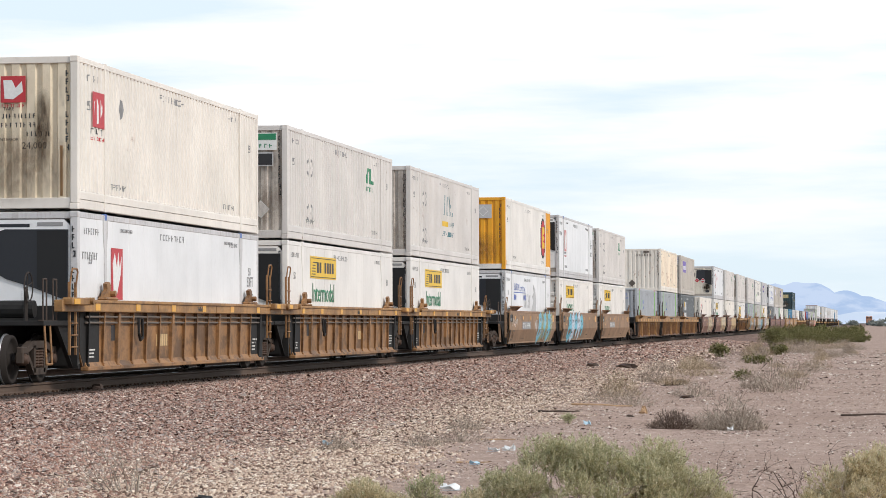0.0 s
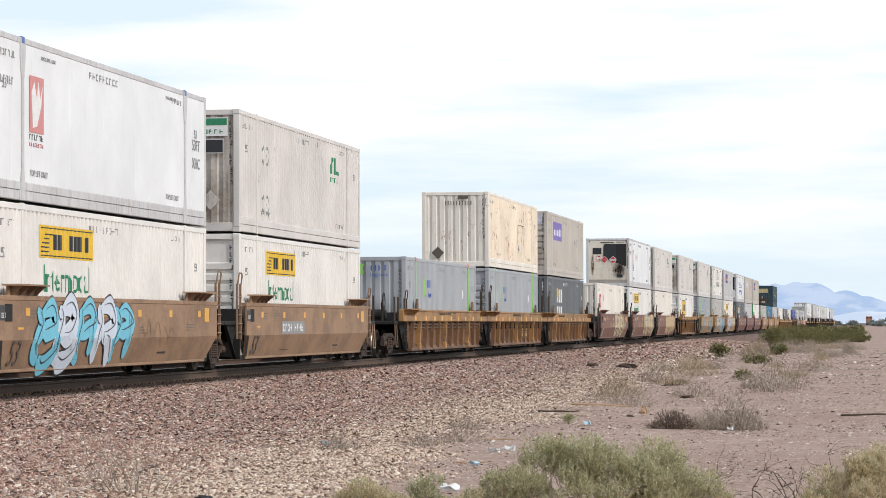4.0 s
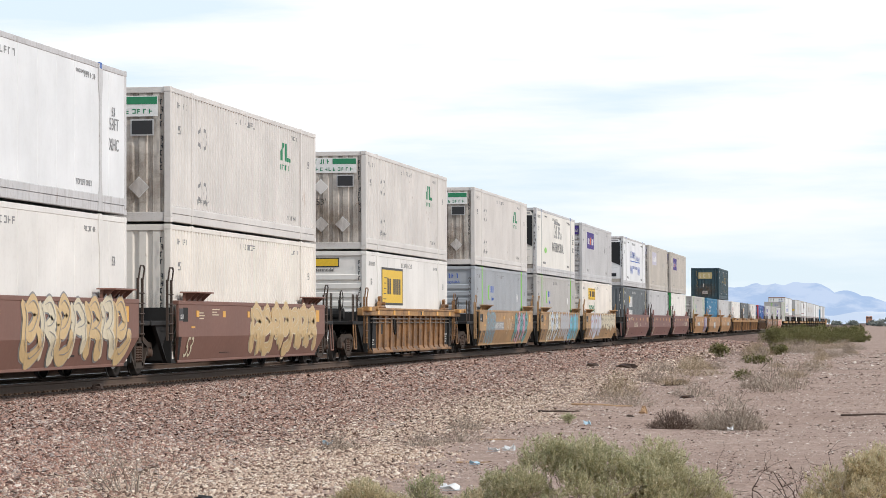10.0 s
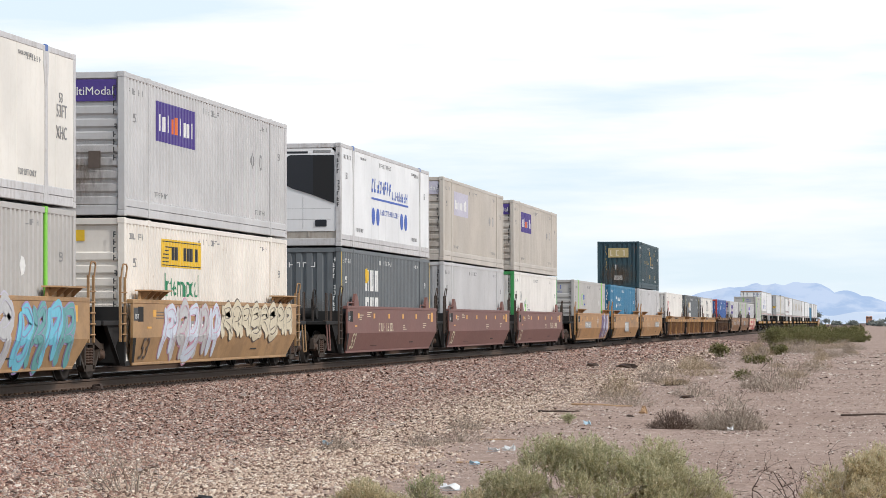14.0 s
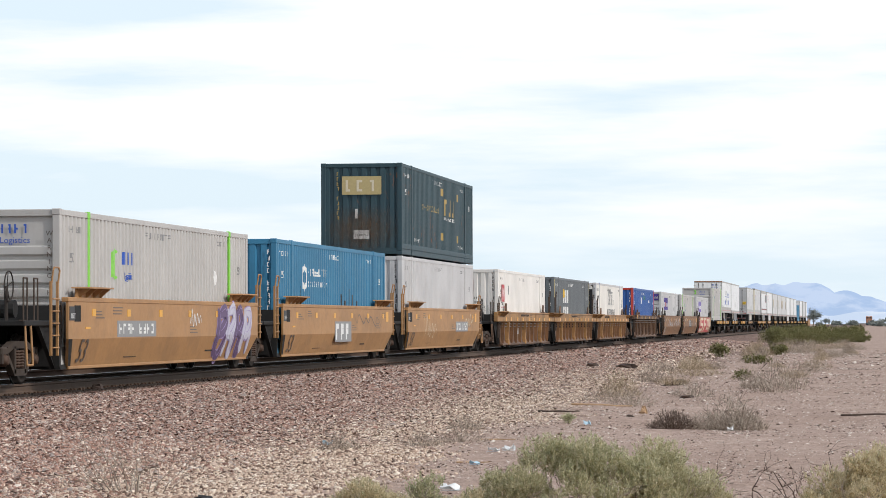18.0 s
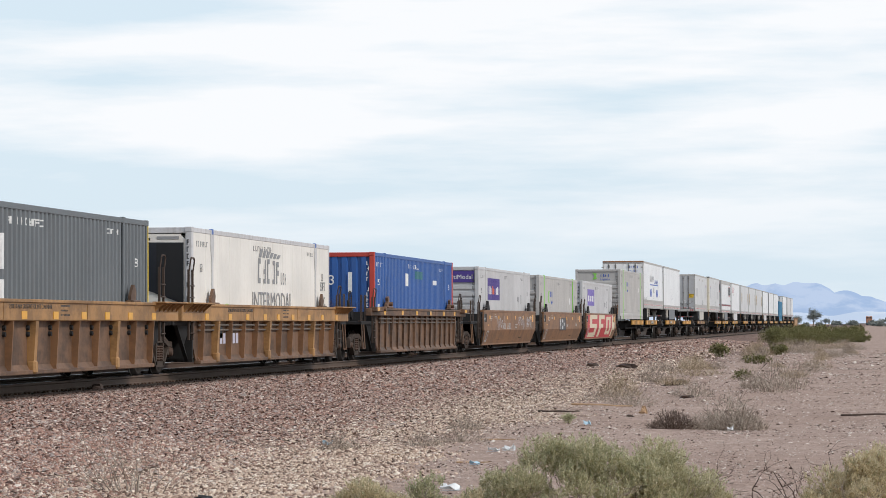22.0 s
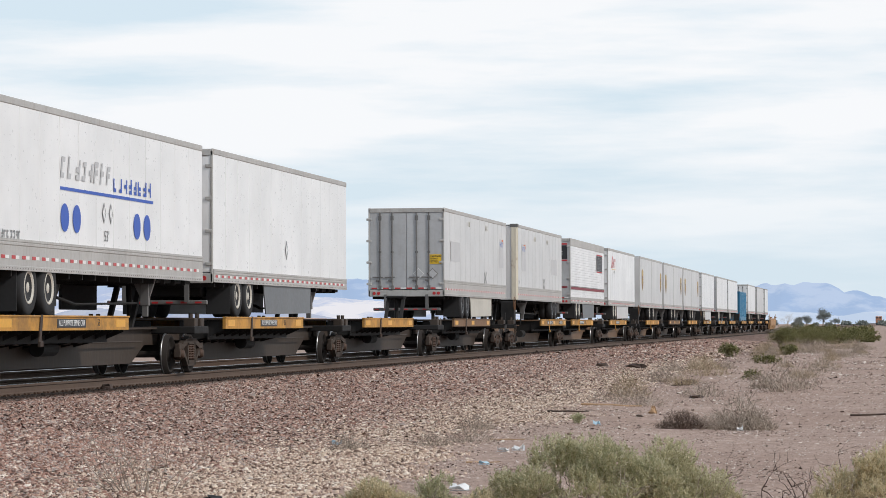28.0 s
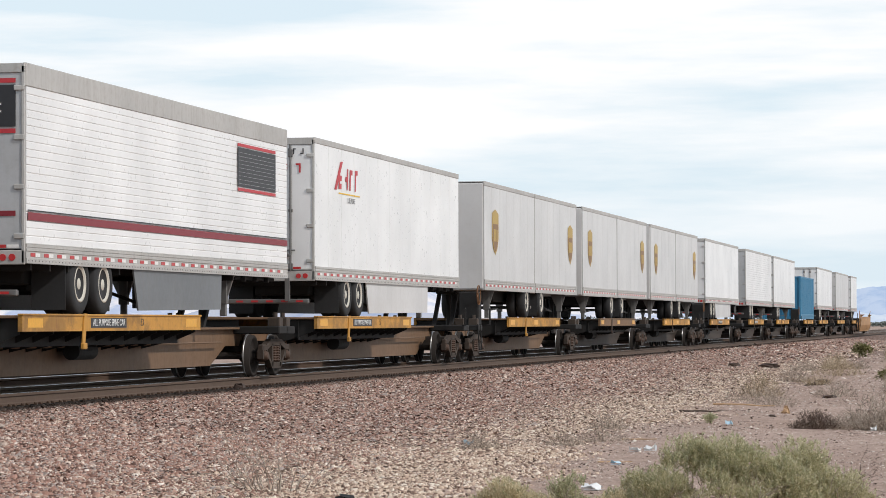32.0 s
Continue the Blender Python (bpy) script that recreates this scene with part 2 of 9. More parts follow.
def ground_material():
    m, n, l, b = nodes_of("desert_ground")
    v = coords(n, l, by_object=False)
    sep = n.new("ShaderNodeSeparateXYZ")
    l.new(v, sep.inputs[0])
    # dry dirt, with paler sand and darker crust
    broad, mid, fine = noise_of(n, l, v, 0.16, 4), noise_of(n, l, v, 1.3, 6, 0.62), noise_of(n, l, v, 17, 6, 0.7)
    dirt = mix_of(n, l, ramp_of(n, l, broad, 0.35, 0.65), (0.385, 0.278, 0.226), (0.46, 0.345, 0.287))
    dirt = mix_of(n, l, ramp_of(n, l, mid, 0.42, 0.72), dirt, (0.33, 0.235, 0.19))
    dirt = mix_of(n, l, ramp_of(n, l, fine, 0.5, 0.85), dirt, (0.42, 0.34, 0.285))
    grit = n.new("ShaderNodeTexVoronoi")     # loose grit on the crust
    grit.inputs["Scale"].default_value = 24
    l.new(v, grit.inputs["Vector"])
    gs = n.new("ShaderNodeSeparateColor")
    l.new(grit.outputs["Color"], gs.inputs[0])
    dirt = mix_of(n, l, 0.75, dirt, ramp_of(n, l, gs.outputs[0], 0.0, 1.0, (0.66, 0.64, 0.63, 1), (1.26, 1.25, 1.24, 1)), "MULTIPLY")
    # crushed rock
    vo = n.new("ShaderNodeTexVoronoi")
    vo.inputs["Scale"].default_value = 17
    l.new(v, vo.inputs["Vector"])
    rock = n.new("ShaderNodeValToRGB")
    cr = rock.color_ramp
    cr.elements[0].position, cr.elements[0].color = 0.0, (0.075, 0.045, 0.042, 1)
    cr.elements[1].position, cr.elements[1].color = 1.0, (0.44, 0.37, 0.33, 1)
    for p, c in ((0.3, (0.22, 0.135, 0.108, 1)), (0.55, (0.33, 0.212, 0.168, 1)), (0.8, (0.42, 0.29, 0.232, 1))):
        cr.elements.new(p).color = c
    sr = n.new("ShaderNodeSeparateColor")
    l.new(vo.outputs["Color"], sr.inputs[0])
    l.new(sr.outputs[0], rock.inputs[0])
    # shade in the gaps between stones is painted into the rock colour
    gap = ramp_of(n, l, vo.outputs["Distance"], 0.25, 0.75, (1, 1, 1, 1), (0.35, 0.33, 0.32, 1))
    rocks = mix_of(n, l, 1.0, rock.outputs[0], gap, "MULTIPLY")
    # where the crushed rock ends
    edge = n.new("ShaderNodeMath")
    edge.operation = "MULTIPLY_ADD"
    l.new(noise_of(n, l, v, 0.35, 5, 0.6), edge.inputs[0])
    edge.inputs[1].default_value = -7.0
    l.new(sep.outputs["X"], edge.inputs[2])
    bed = n.new("ShaderNodeMapRange")
    bed.inputs[1].default_value, bed.inputs[2].default_value = -9.6, -11.6
    l.new(edge.outputs[0], bed.inputs[0])
    left = n.new("ShaderNodeMapRange")
    left.inputs[1].default_value, left.inputs[2].default_value = -30.5, -29.0
    l.new(edge.outputs[0], left.inputs[0])
    both = n.new("ShaderNodeMath")
    both.operation = "MULTIPLY"
    l.new(bed.outputs[0], both.inputs[0])
    l.new(left.outputs[0], both.inputs[1])
    # oil and brake dust between and beside the rails, blackened to paint in shade under the train
    away = n.new("ShaderNodeMath")
    away.operation = "ADD"
    away.inputs[1].default_value = -TRACK
    pair = n.new("ShaderNodeMath")     # the same on the second track behind
    pair.operation = "PINGPONG"
    pair.inputs[1].default_value = 2.2
    l.new(sep.outputs["X"], away.inputs[0])
    dist = n.new("ShaderNodeMath")
    dist.operation = "ABSOLUTE"
    l.new(away.outputs[0], pair.inputs[0])
    l.new(pair.outputs[0], dist.inputs[0])
    oil_shade = n.new("ShaderNodeMapRange")
    oil_shade.inputs[1].default_value, oil_shade.inputs[2].default_value, oil_shade.inputs[3].default_value, oil_shade.inputs[4].default_value = 1.95, 2.25, 0.97, 0.6
    l.new(dist.outputs[0], oil_shade.inputs[0])
    surface = mix_of(n, l, both.outputs[0], dirt, rocks)
    tr_a, tr_b, grime_shade = n.new("ShaderNodeMapRange"), n.new("ShaderNodeMapRange"), n.new("ShaderNodeMath")
    tr_a.inputs[1].default_value, tr_a.inputs[2].default_value = -14.1, -14.5
    tr_b.inputs[1].default_value, tr_b.inputs[2].default_value = -22.4, -22.0
    grime_shade.operation = "MULTIPLY"
    l.new(sep.outputs["X"], tr_a.inputs[0])
    l.new(sep.outputs["X"], tr_b.inputs[0])
    both2 = n.new("ShaderNodeMath")
    both2.operation = "MULTIPLY"
    l.new(tr_a.outputs[0], both2.inputs[0])
    l.new(tr_b.outputs[0], both2.inputs[1])
    l.new(oil_shade.outputs[0], grime_shade.inputs[0])
    l.new(both2.outputs[0], grime_shade.inputs[1])
    l.new(mix_of(n, l, grime_shade.outputs[0], surface, (0.018, 0.015, 0.013)), b.inputs["Base Color"])
    b.inputs["Roughness"].default_value = 0.95
    b.inputs["Specular IOR Level"].default_value = 0.15
    bump_of(n, l, b, fine, 0.5, 0.03)
    return m


def lay_ground():
    def steps(parts):
        out = []
        for a, b, s in parts:
            k = max(1, round((b - a) / s))
            out += [a + (b - a) * i / k for i in range(k)]
        return out + [parts[-1][1]]
    xs = steps([(-3000, -400, 260), (-400, -60, 34), (-60, -26, 3.4), (-26, 6, 0.4), (6, 40, 3.4), (40, 400, 36), (400, 3000, 260)])
    ys = steps([(-1500, -200, 130), (-200, 10, 15), (10, 20, 2), (20, 90, 0.7), (90, 260, 3.4), (260, 800, 27), (800, 4700, 300)])
    s = Shape()
    s.v = [(x, y, ground_z(x, y)) for y in ys for x in xs]
    w = len(xs)
    s.f = [(j * w + i, j * w + i + 1, (j + 1) * w + i + 1, (j + 1) * w + i) for j in range(len(ys) - 1) for i in range(w - 1)]
    me = s.mesh("ground", True)
    ob = new("ground", me)
    ob.material_slots[0].link = "OBJECT"
    ob.material_slots[0].material = ground_material()
    tagged(ob, "dry desert ground with sand, crust and crushed rock", "ground", kind="structure")


def lay_track():
    rail_m = paint("rail_steel", (0.11, 0.07, 0.048), 0.7, 0.1, 0.5, (0.09, 0.05, 0.035))
    head_m = plain("rail_head", (0.75, 0.75, 0.75), 0.14, 1.0)
    tie_m = paint("tie_concrete", (0.075, 0.062, 0.053), 0.9, 0, 0.6)
    clip_m = plain("rail_clip", (0.11, 0.07, 0.05), 0.7, 0.3)
    prof = [(-0.075, -0.185), (0.075, -0.185), (0.075, -0.172), (0.018, -0.155), (0.011, -0.14), (0.011, -0.055), (0.036, -0.042), (0.037, -0.008), (0.03, -0.002),
            (-0.03, -0.002), (-0.037, -0.008), (-0.036, -0.042), (-0.011, -0.055), (-0.011, -0.14), (-0.018, -0.155), (-0.075, -0.172)]
    for k, off in (("rail_near", 0.755), ("rail_far", -0.755), ("second_track_rail", -3.645), ("second_track_rail", -5.155)):
        s = Shape().prism([(TRACK + off + a, c) for a, c in prof], "y", -900, 3200)
        r = new(k, s.mesh(k))
        r.material_slots[0].link = "OBJECT"
        r.material_slots[0].material = rail_m
        tagged(r, "rust-brown steel rail on concrete ties", "rail", kind="structure")
        h = Shape().prism([(TRACK + off - 0.029, -0.0015), (TRACK + off + 0.029, -0.0015), (TRACK + off + 0.026, 0.001), (TRACK + off - 0.026, 0.001)], "y", -900, 3200)
        part("running_surface", h, head_m, r, "shiny worn top of the rail")
    tie = shared("tie", lambda: Shape().prism([(-1.3, -0.42), (1.3, -0.42), (1.3, -0.225), (1.2, -0.20), (-1.2, -0.20), (-1.3, -0.225)], "y", -0.13, 0.13))
    bed = thing("railway_ties", "row of concrete railway ties in the ballast", "railway tie", kind="structure")
    y, i = 28.0, 0
    rest, clips = Shape(), Shape()
    while y < 420:
        if i < 140:
            t = part("tie", tie, tie_m, bed, at=(TRACK, y, 0))
            for dy in (-0.11, 0.11):
                clips.cbox(TRACK + 0.815, TRACK + 0.885, y + dy - 0.025, y + dy + 0.025, -0.205, -0.165, 0.01).rod((TRACK + 0.845, y + dy - 0.04, -0.163), (TRACK + 0.875, y + dy + 0.04, -0.163), 0.009, 5)
        else:
            rest.box(TRACK - 1.3, TRACK + 1.3, y - 0.13, y + 0.13, -0.4, -0.19)
        rest.box(TRACK - 5.7, TRACK - 3.1, y - 0.13, y + 0.13, -0.4, -0.188)
        y += 0.61
        i += 1
    tagged(part("rail_clips", clips, clip_m, bed, "small rusty clips that hold the rail"), kind="stuff")
    tagged(part("far_ties", rest, tie_m, bed, "more concrete ties farther down the line"), kind="stuff")


# ---- containers ----
L53, W2, H96 = 16.154, 1.295, 2.896
PITCHC = 0.272
WAVY = set()      # names of the boxes with corrugated sides


def wave(y):
    """Depth of the corrugation at y."""
    t = (y / PITCHC) % 1.0
    for a, b, c, d in ((0, 0.40, 0, 0), (0.40, 0.52, 0, 1), (0.52, 0.88, 1, 1), (0.88, 1.0, 1, 0)):
        if a <= t <= b:
            return 0.054 * (c + (d - c) * (t - a) / (b - a))
    return 0.0


def wave_steps(a, b):
    out = [a]
    k = math.floor(a / PITCHC)
    while k * PITCHC < b:
        out += [k * PITCHC + t * PITCHC for t in (0, 0.40, 0.52, 0.88) if a < k * PITCHC + t * PITCHC < b]
        k += 1
    return out + [b]


def wavy_side(y0, y1, z0, z1, x):
    s = Shape()
    ys = wave_steps(y0, y1)
    for z in (z0, z1):
        s.v += [(x - wave(y), y, z) for y in ys]
    s.v += [(x - 0.06, y0, z0), (x - 0.06, y1, z0), (x - 0.06, y0, z1), (x - 0.06, y1, z1)]
    n = len(ys)
    s.f = [(i, i + 1, n + i + 1, n + i) for i in range(n - 1)]
    s.f += [(2 * n, 2 * n + 2, 2 * n + 3, 2 * n + 1)]
    return s


def flat_side(y0, y1, z0, z1, x, seam=1.22):
    """Smooth panels with a fine groove at each seam."""
    k = max(1, round((y1 - y0) / seam))
    d = (y1 - y0) / k
    ring = [(x - 0.06, y1), (x - 0.06, y0), (x, y0)]
    for i in range(1, k):
        c = y0 + i * d
        ring += [(x, c - 0.012), (x - 0.005, c - 0.006), (x - 0.005, c + 0.006), (x, c + 0.012)]
    ring += [(x, y1)]
    return Shape().prism(ring, "z", z0, z1)


def louvre_end(x0, x1, z0, z1, n):
    """An end wall of broad horizontal pressings."""
    h = (z1 - z0) / n
    ring = [(0.06, z1 + 0.5), (0.06, z0)]
    for i in range(n):
        a = z0 + i * h
        ring += [(0.03, a), (-0.025, a + h * 0.16), (-0.025, a + h * 0.66), (0.03, a + h * 0.78)]
    ring += [(0.03, z1 + 0.5)]
    return Shape().prism(ring, "x", x0, x1)


def wavy_end(x0, x1, z0, z1, pitch=0.29):
    s = Shape()
    n = round((x1 - x0) / pitch)
    p = (x1 - x0) / n
    ring = [(x1, 0.08), (x0, 0.08)]
    for i in range(n):
        a = x0 + i * p
        ring += [(a, 0.0), (a + p * 0.5, 0.0), (a + p * 0.6, 0.045), (a + p * 0.9, 0.045)]
    ring += [(x1, 0.0)]
    return s.prism(ring, "z", z0, z1)


def reefer_unit(parent, z0, white):
    """Cooling machine in the nose: white housing, dark grille above, small panels."""
    dark = plain("grille_black", (0.012, 0.014, 0.02), 0.35)
    housing = part("cooling_housing", shared("cooling_housing", lambda: Shape().prism([(-1.12, 0.42), (1.12, 0.42), (1.14, 0.5), (1.14, 2.62), (1.02, 2.74), (-1.02, 2.74), (-1.14, 2.62), (-1.14, 0.5)], "y", 0.03, 0.3)), white, parent, "white housing of the cooling machine")
    part("lower_panel", shared("lower_panel", lambda: Shape().cbox(-1.16, 1.16, 0.05, 0.3, 0.2, 0.42, 0.01).box(-0.42, -0.38, 0.03, 0.05, 0.2, 0.42).box(-0.3, -0.26, 0.03, 0.05, 0.2, 0.42).box(0.34, 0.38, 0.03, 0.05, 0.2, 0.42)), SILL_M, parent)
    part("grille_panel", shared("grille_panel", lambda: Shape().prism([(-0.25, 2.48), (-0.28, 1.72), (-0.1, 1.62), (0.45, 1.45), (1.1, 1.2), (1.1, 2.55), (-0.12, 2.56), (-0.21, 2.53)], "y", 0.0, 0.04)), dark, housing, "dark grille panel")
    part("louvre_panel", shared("louvre_panel", lambda: Shape().prism([(0.5, 1.46), (1.08, 1.24), (1.08, 2.53), (0.5, 2.53)], "y", -0.006, 0.002)), plain("louvre_black", (0.006, 0.006, 0.007), 0.6), housing)
    part("vent_strip", shared("vent_strip", lambda: Shape().cbox(0.5, 1.0, 0.02, 0.03, 2.62, 2.69, 0.004)), plain("seam_grey", (0.3, 0.3, 0.3), 0.6), housing)
    part("side_grille", shared("side_grille", lambda: Shape().cbox(-0.9, -0.38, 0.005, 0.05, 1.95, 2.32, 0.01)), dark, housing)
    part("control_box", shared("control_box", lambda: Shape().cbox(0.55, 0.88, 0.0, 0.05, 0.55, 0.74, 0.02)), dark, housing)
    part("name_strip", shared("name_strip", lambda: Shape().box(-0.45, 0.35, 0.024, 0.03, 2.6, 2.66)), dark, housing)
    for k in range(4):
        part("panel_seam", shared(("panel_seam", k), lambda: Shape().box(-1.0, 1.0, 0.026, 0.03, 0.75 + 0.3 * k, 0.756 + 0.3 * k) if k < 2 else Shape().box(-0.3 + 0.5 * (k - 2), -0.294 + 0.5 * (k - 2), 0.026, 0.03, 0.5, 1.4)), plain("seam_grey", (0.3, 0.3, 0.3), 0.6), housing)


def container(label, u, z, body, end="wave", frame_m=None, posts=None, heads=None, smooth_side=False, ends=None, base=None, roof=None, rails=None, length=L53, height=H96, group="containers on the train"):
    """A steel box on the train; returns the thing, which its markings hang on."""
    frame_m, posts, ends, roof = frame_m or body, posts or body, ends or body, roof or body
    base = base or frame_m
    heads, rails = heads or posts, rails or frame_m
    g = thing("shipping_container", label, "container", group, (TRACK, u, z))
    if not smooth_side:
        WAVY.add(g.name)
    k = (length, height)
    z0, z1 = 0.36, height - 0.11
    if smooth_side:
        near = shared(("side_wall", "flat", k), lambda: flat_side(0.13, length - 0.13, z0 - 0.1, z1, W2 - 0.012))
    else:
        near = shared(("side_wall", "wavy", k), lambda: wavy_side(0.13, length - 0.13, z0, z1, W2 - 0.008))
    part("side_wall", near, body, g)
    part("side_wall", near, body, g, at=(0, length, 0), turn=math.pi)
    part("roof", shared(("roof", k), lambda: Shape().box(-W2 + 0.03, W2 - 0.03, 0.05, length - 0.05, height - 0.05, height - 0.012)), roof, g)
    part("floor", shared(("floor", k), lambda: Shape().box(-W2 + 0.05, W2 - 0.05, 0.06, length - 0.06, 0.12, 0.2)), base, g)
    # ends
    if end == "louvre":
        e = shared(("end_wall", "louvre", k), lambda: louvre_end(-W2 + 0.1, W2 - 0.1, 0.2, height - 0.62, 8))
        part("end_wall", e, ends, g, at=(0, 0.05, 0))
    elif end == "wave":
        e = shared(("end_wall", "wave", k), lambda: wavy_end(-W2 + 0.1, W2 - 0.1, 0.2, height - 0.1))
        part("end_wall", e, ends, g, at=(0, 0.04, 0))
    else:
        part("end_wall", shared(("end_wall", "plain", k), lambda: Shape().box(-W2 + 0.1, W2 - 0.1, 0.3, 0.36, 0.2, height - 0.1)), base, g)
        reefer_unit(g, 0, ends)
    door = shared(("rear_door", k), lambda: Shape().cbox(-W2 + 0.1, -0.008, length - 0.09, length - 0.03, 0.16, height - 0.11, 0.01))
    part("rear_door", door, ends, g)
    part("rear_door", door, ends, g, at=(W2 - 0.092, 0, 0))
    # frame
    post = shared(("corner_post", height), lambda: Shape().cbox(-0.075, 0.075, 0, 0.15, 0.12, height - 0.1, 0.012))
    cast = shared("corner_casting", lambda: Shape().cbox(-0.082, 0.082, -0.003, 0.165, 0, 0.118, 0.012))
    for sx in (-1, 1):
        for yy in (0, length - 0.15):
            part("corner_post", post, frame_m, g, at=(sx * (W2 - 0.075), yy, 0))
            for zz in (0, height - 0.118):
                part("corner_casting", cast, frame_m, g, at=(sx * (W2 - 0.079), yy - 0.006, zz))
        part("top_rail", shared(("top_rail", k), lambda: Shape().cbox(-0.04, 0.04, 0.14, length - 0.14, height - 0.12, height - 0.01, 0.01)), rails, g, at=(sx * (W2 - 0.042), 0, 0))
        part("bottom_rail", shared(("bottom_rail", k), lambda: Shape().cbox(-0.045, 0.035, 0.14, length - 0.14, 0.02, 0.19, 0.01).prism([(-0.045, 0.2), (0.042, 0.2), (0.042, 0.33), (0.02, 0.37), (-0.045, 0.37)], "y", 0.14, length - 0.14)), base, g, at=(sx * (W2 - 0.045), 0, 0), turn=0 if sx > 0 else math.pi) .location.y = 0 if sx > 0 else length
    for yy in (0.02, length - 0.12):
        part("header", shared(("header", k), lambda: Shape().cbox(-W2 + 0.15, W2 - 0.15, 0, 0.1, height - 0.14, height - 0.01, 0.01)), frame_m, g, at=(0, yy, 0))
        part("sill", shared(("sill", k), lambda: Shape().cbox(-W2 + 0.15, W2 - 0.15, 0, 0.1, 0.02, 0.22, 0.01)), base, g, at=(0, yy, 0))
    if length > 15:
        for yy in (1.98, length - 1.98):
            if smooth_side:
                pm = shared(("lift_post", "reefer", height), lambda: Shape().prism([(-0.2, 0.02), (0.2, 0.02), (0.13, 0.3), (0.075, 0.6), (0.075, height - 0.75), (0.16, height - 0.35), (0.16, height - 0.02), (-0.16, height - 0.02), (-0.16, height - 0.35), (-0.075, height - 0.75), (-0.075, 0.6), (-0.13, 0.3)], "x", -0.01, 0.012))
            else:
                pm = shared(("lift_post", height), lambda: Shape().cbox(-0.03, 0.014, -0.062, 0.062, 0.01, height - 0.02, 0.006))
            hm = shared("lift_pocket", lambda: Shape().cbox(-0.06, 0.018, -0.085, 0.085, -0.12, 0.006, 0.01))
            for sx in (-1, 1):
                p = part("lift_post", pm, posts, g, at=(sx * (W2 - 0.006), yy, 0), turn=0 if sx > 0 else math.pi)
                if sx > 0:
                    part("lift_pocket", hm, heads, p, at=(0, 0, height))
    return g


# ---- markings on sides ----
def corrugated(g):
    while g.parent:
        g = g.parent
    return g.name in WAVY


def fold(me):
    """Cuts a flat marking at the bends of the corrugation and lays it on the steel."""
    bm = bmesh.new()
    bm.from_mesh(me)
    ys = [v.co.y for v in bm.verts]
    for y in wave_steps(min(ys), max(ys))[1:-1]:
        bmesh.ops.bisect_plane(bm, geom=bm.verts[:] + bm.edges[:] + bm.faces[:], dist=1e-5, plane_co=(0, y, 0), plane_no=(0, 1, 0))
    for v in bm.verts:
        v.co.x -= wave(v.co.y)
    bm.to_mesh(me)
    bm.free()
    return me


def proud(g):
    """Trailer walls stand a little farther out than container walls."""
    while g.parent:
        g = g.parent
    return 0.014 if g.name.startswith("semi") else 0.0


def side_patch(g, y0, y1, z0, z1, material, wavy=True, name="panel_mark", label="", lift=0.004, slant=0.0):
    """A painted rectangle on the wall that faces the line's open side."""
    s = Shape()
    x = W2 - 0.008
    x += proud(g)
    ys = wave_steps(y0, y1) if wavy else [y0, y1]
    n = len(ys)
    for z in (z0, z1):
        s.v += [(x + lift - (wave(y) if wavy else 0), y + slant * (z - z0), z) for y in ys]
    s.f = [(i, i + 1, n + i + 1, n + i) for i in range(n - 1)]
    return part(name, s, material, g, label)


def side_shape(g, ring, material, name="emblem", label="", lift=0.006):
    s = Shape().prism([(a, b) for a, b in ring], "x", W2 - 0.006 + proud(g), W2 - 0.006 + lift + proud(g))
    if corrugated(g):
        s = fold(s.mesh(name))
    return part(name, s, material, g, label)


def end_patch(g, x0, x1, z0, z1, material, name="end_mark", label="", y=-0.004):
    return part(name, Shape().box(x0, x1, y, y + 0.006, z0, z1), material, g, label)


def diamond(g, y, z, r, material, name="placard", label=""):
    r *= 0.78 if name == "placard_face" else 1.0
    s = Shape().prism([(y - r * 0.7, z), (y, z - r), (y + r * 0.7, z), (y, z + r)], "x", W2 - 0.006 + proud(g), W2 + (0.0 if name == "placard" else 0.0012) + proud(g))
    if corrugated(g):
        s = fold(s.mesh(name))
    return part(name, s, material, g, label)


def bars_of(rnd, a, b, z0, z1, t):
    """One unreadable character: an upright bar and one or two level ones, never a letter's full form."""
    out = [(a, a + t, z0, z1)] if rnd.random() < 0.75 else [(b - t, b, z0, z1)]
    for k in rnd.sample((z0, (z0 + z1 - t) / 2, z1 - t), rnd.choice((1, 2))):
        out.append((a + t, b - t, k, k + t))
    return out


def dashes(g, y0, y1, z, h, n, material, seed=0, name="small_lettering"):
    """Lettering too small to read: a row of short bars."""
    rnd = random.Random(seed * 7 + 1)
    s = Shape()
    w = (y1 - y0) / n
    for i in range(n):
        a, t = y0 + i * w, h * 0.2
        for p, q, lo, hi in bars_of(rnd, a, a + w * rnd.uniform(0.5, 0.7), z, z + h, t):
            s.box(W2 - 0.008 + proud(g), W2 - 0.003 + proud(g), p, q, lo, hi)
    if corrugated(g):
        s = fold(s.mesh(name))
    return tagged(part(name, s, material, g), kind="stuff")


def post_code(g, material, height=H96, z_top=None, n=10, x=None):
    """The number down a corner post, as bars."""
    s, rnd = Shape(), random.Random(int(g.location.y))
    x = W2 - 0.2 if x is None else x
    top = (height - 0.28) if z_top is None else z_top
    for i in range(n):
        if i != 4:
            for p, q, lo, hi in bars_of(rnd, x - 0.036, x + 0.036, top - i * 0.155 - 0.115, top - i * 0.155, 0.022):
                s.box(p, q, -0.012, -0.004, lo, hi)
    return tagged(part("number_column", s, material, g), kind="stuff")


WORDS = {}


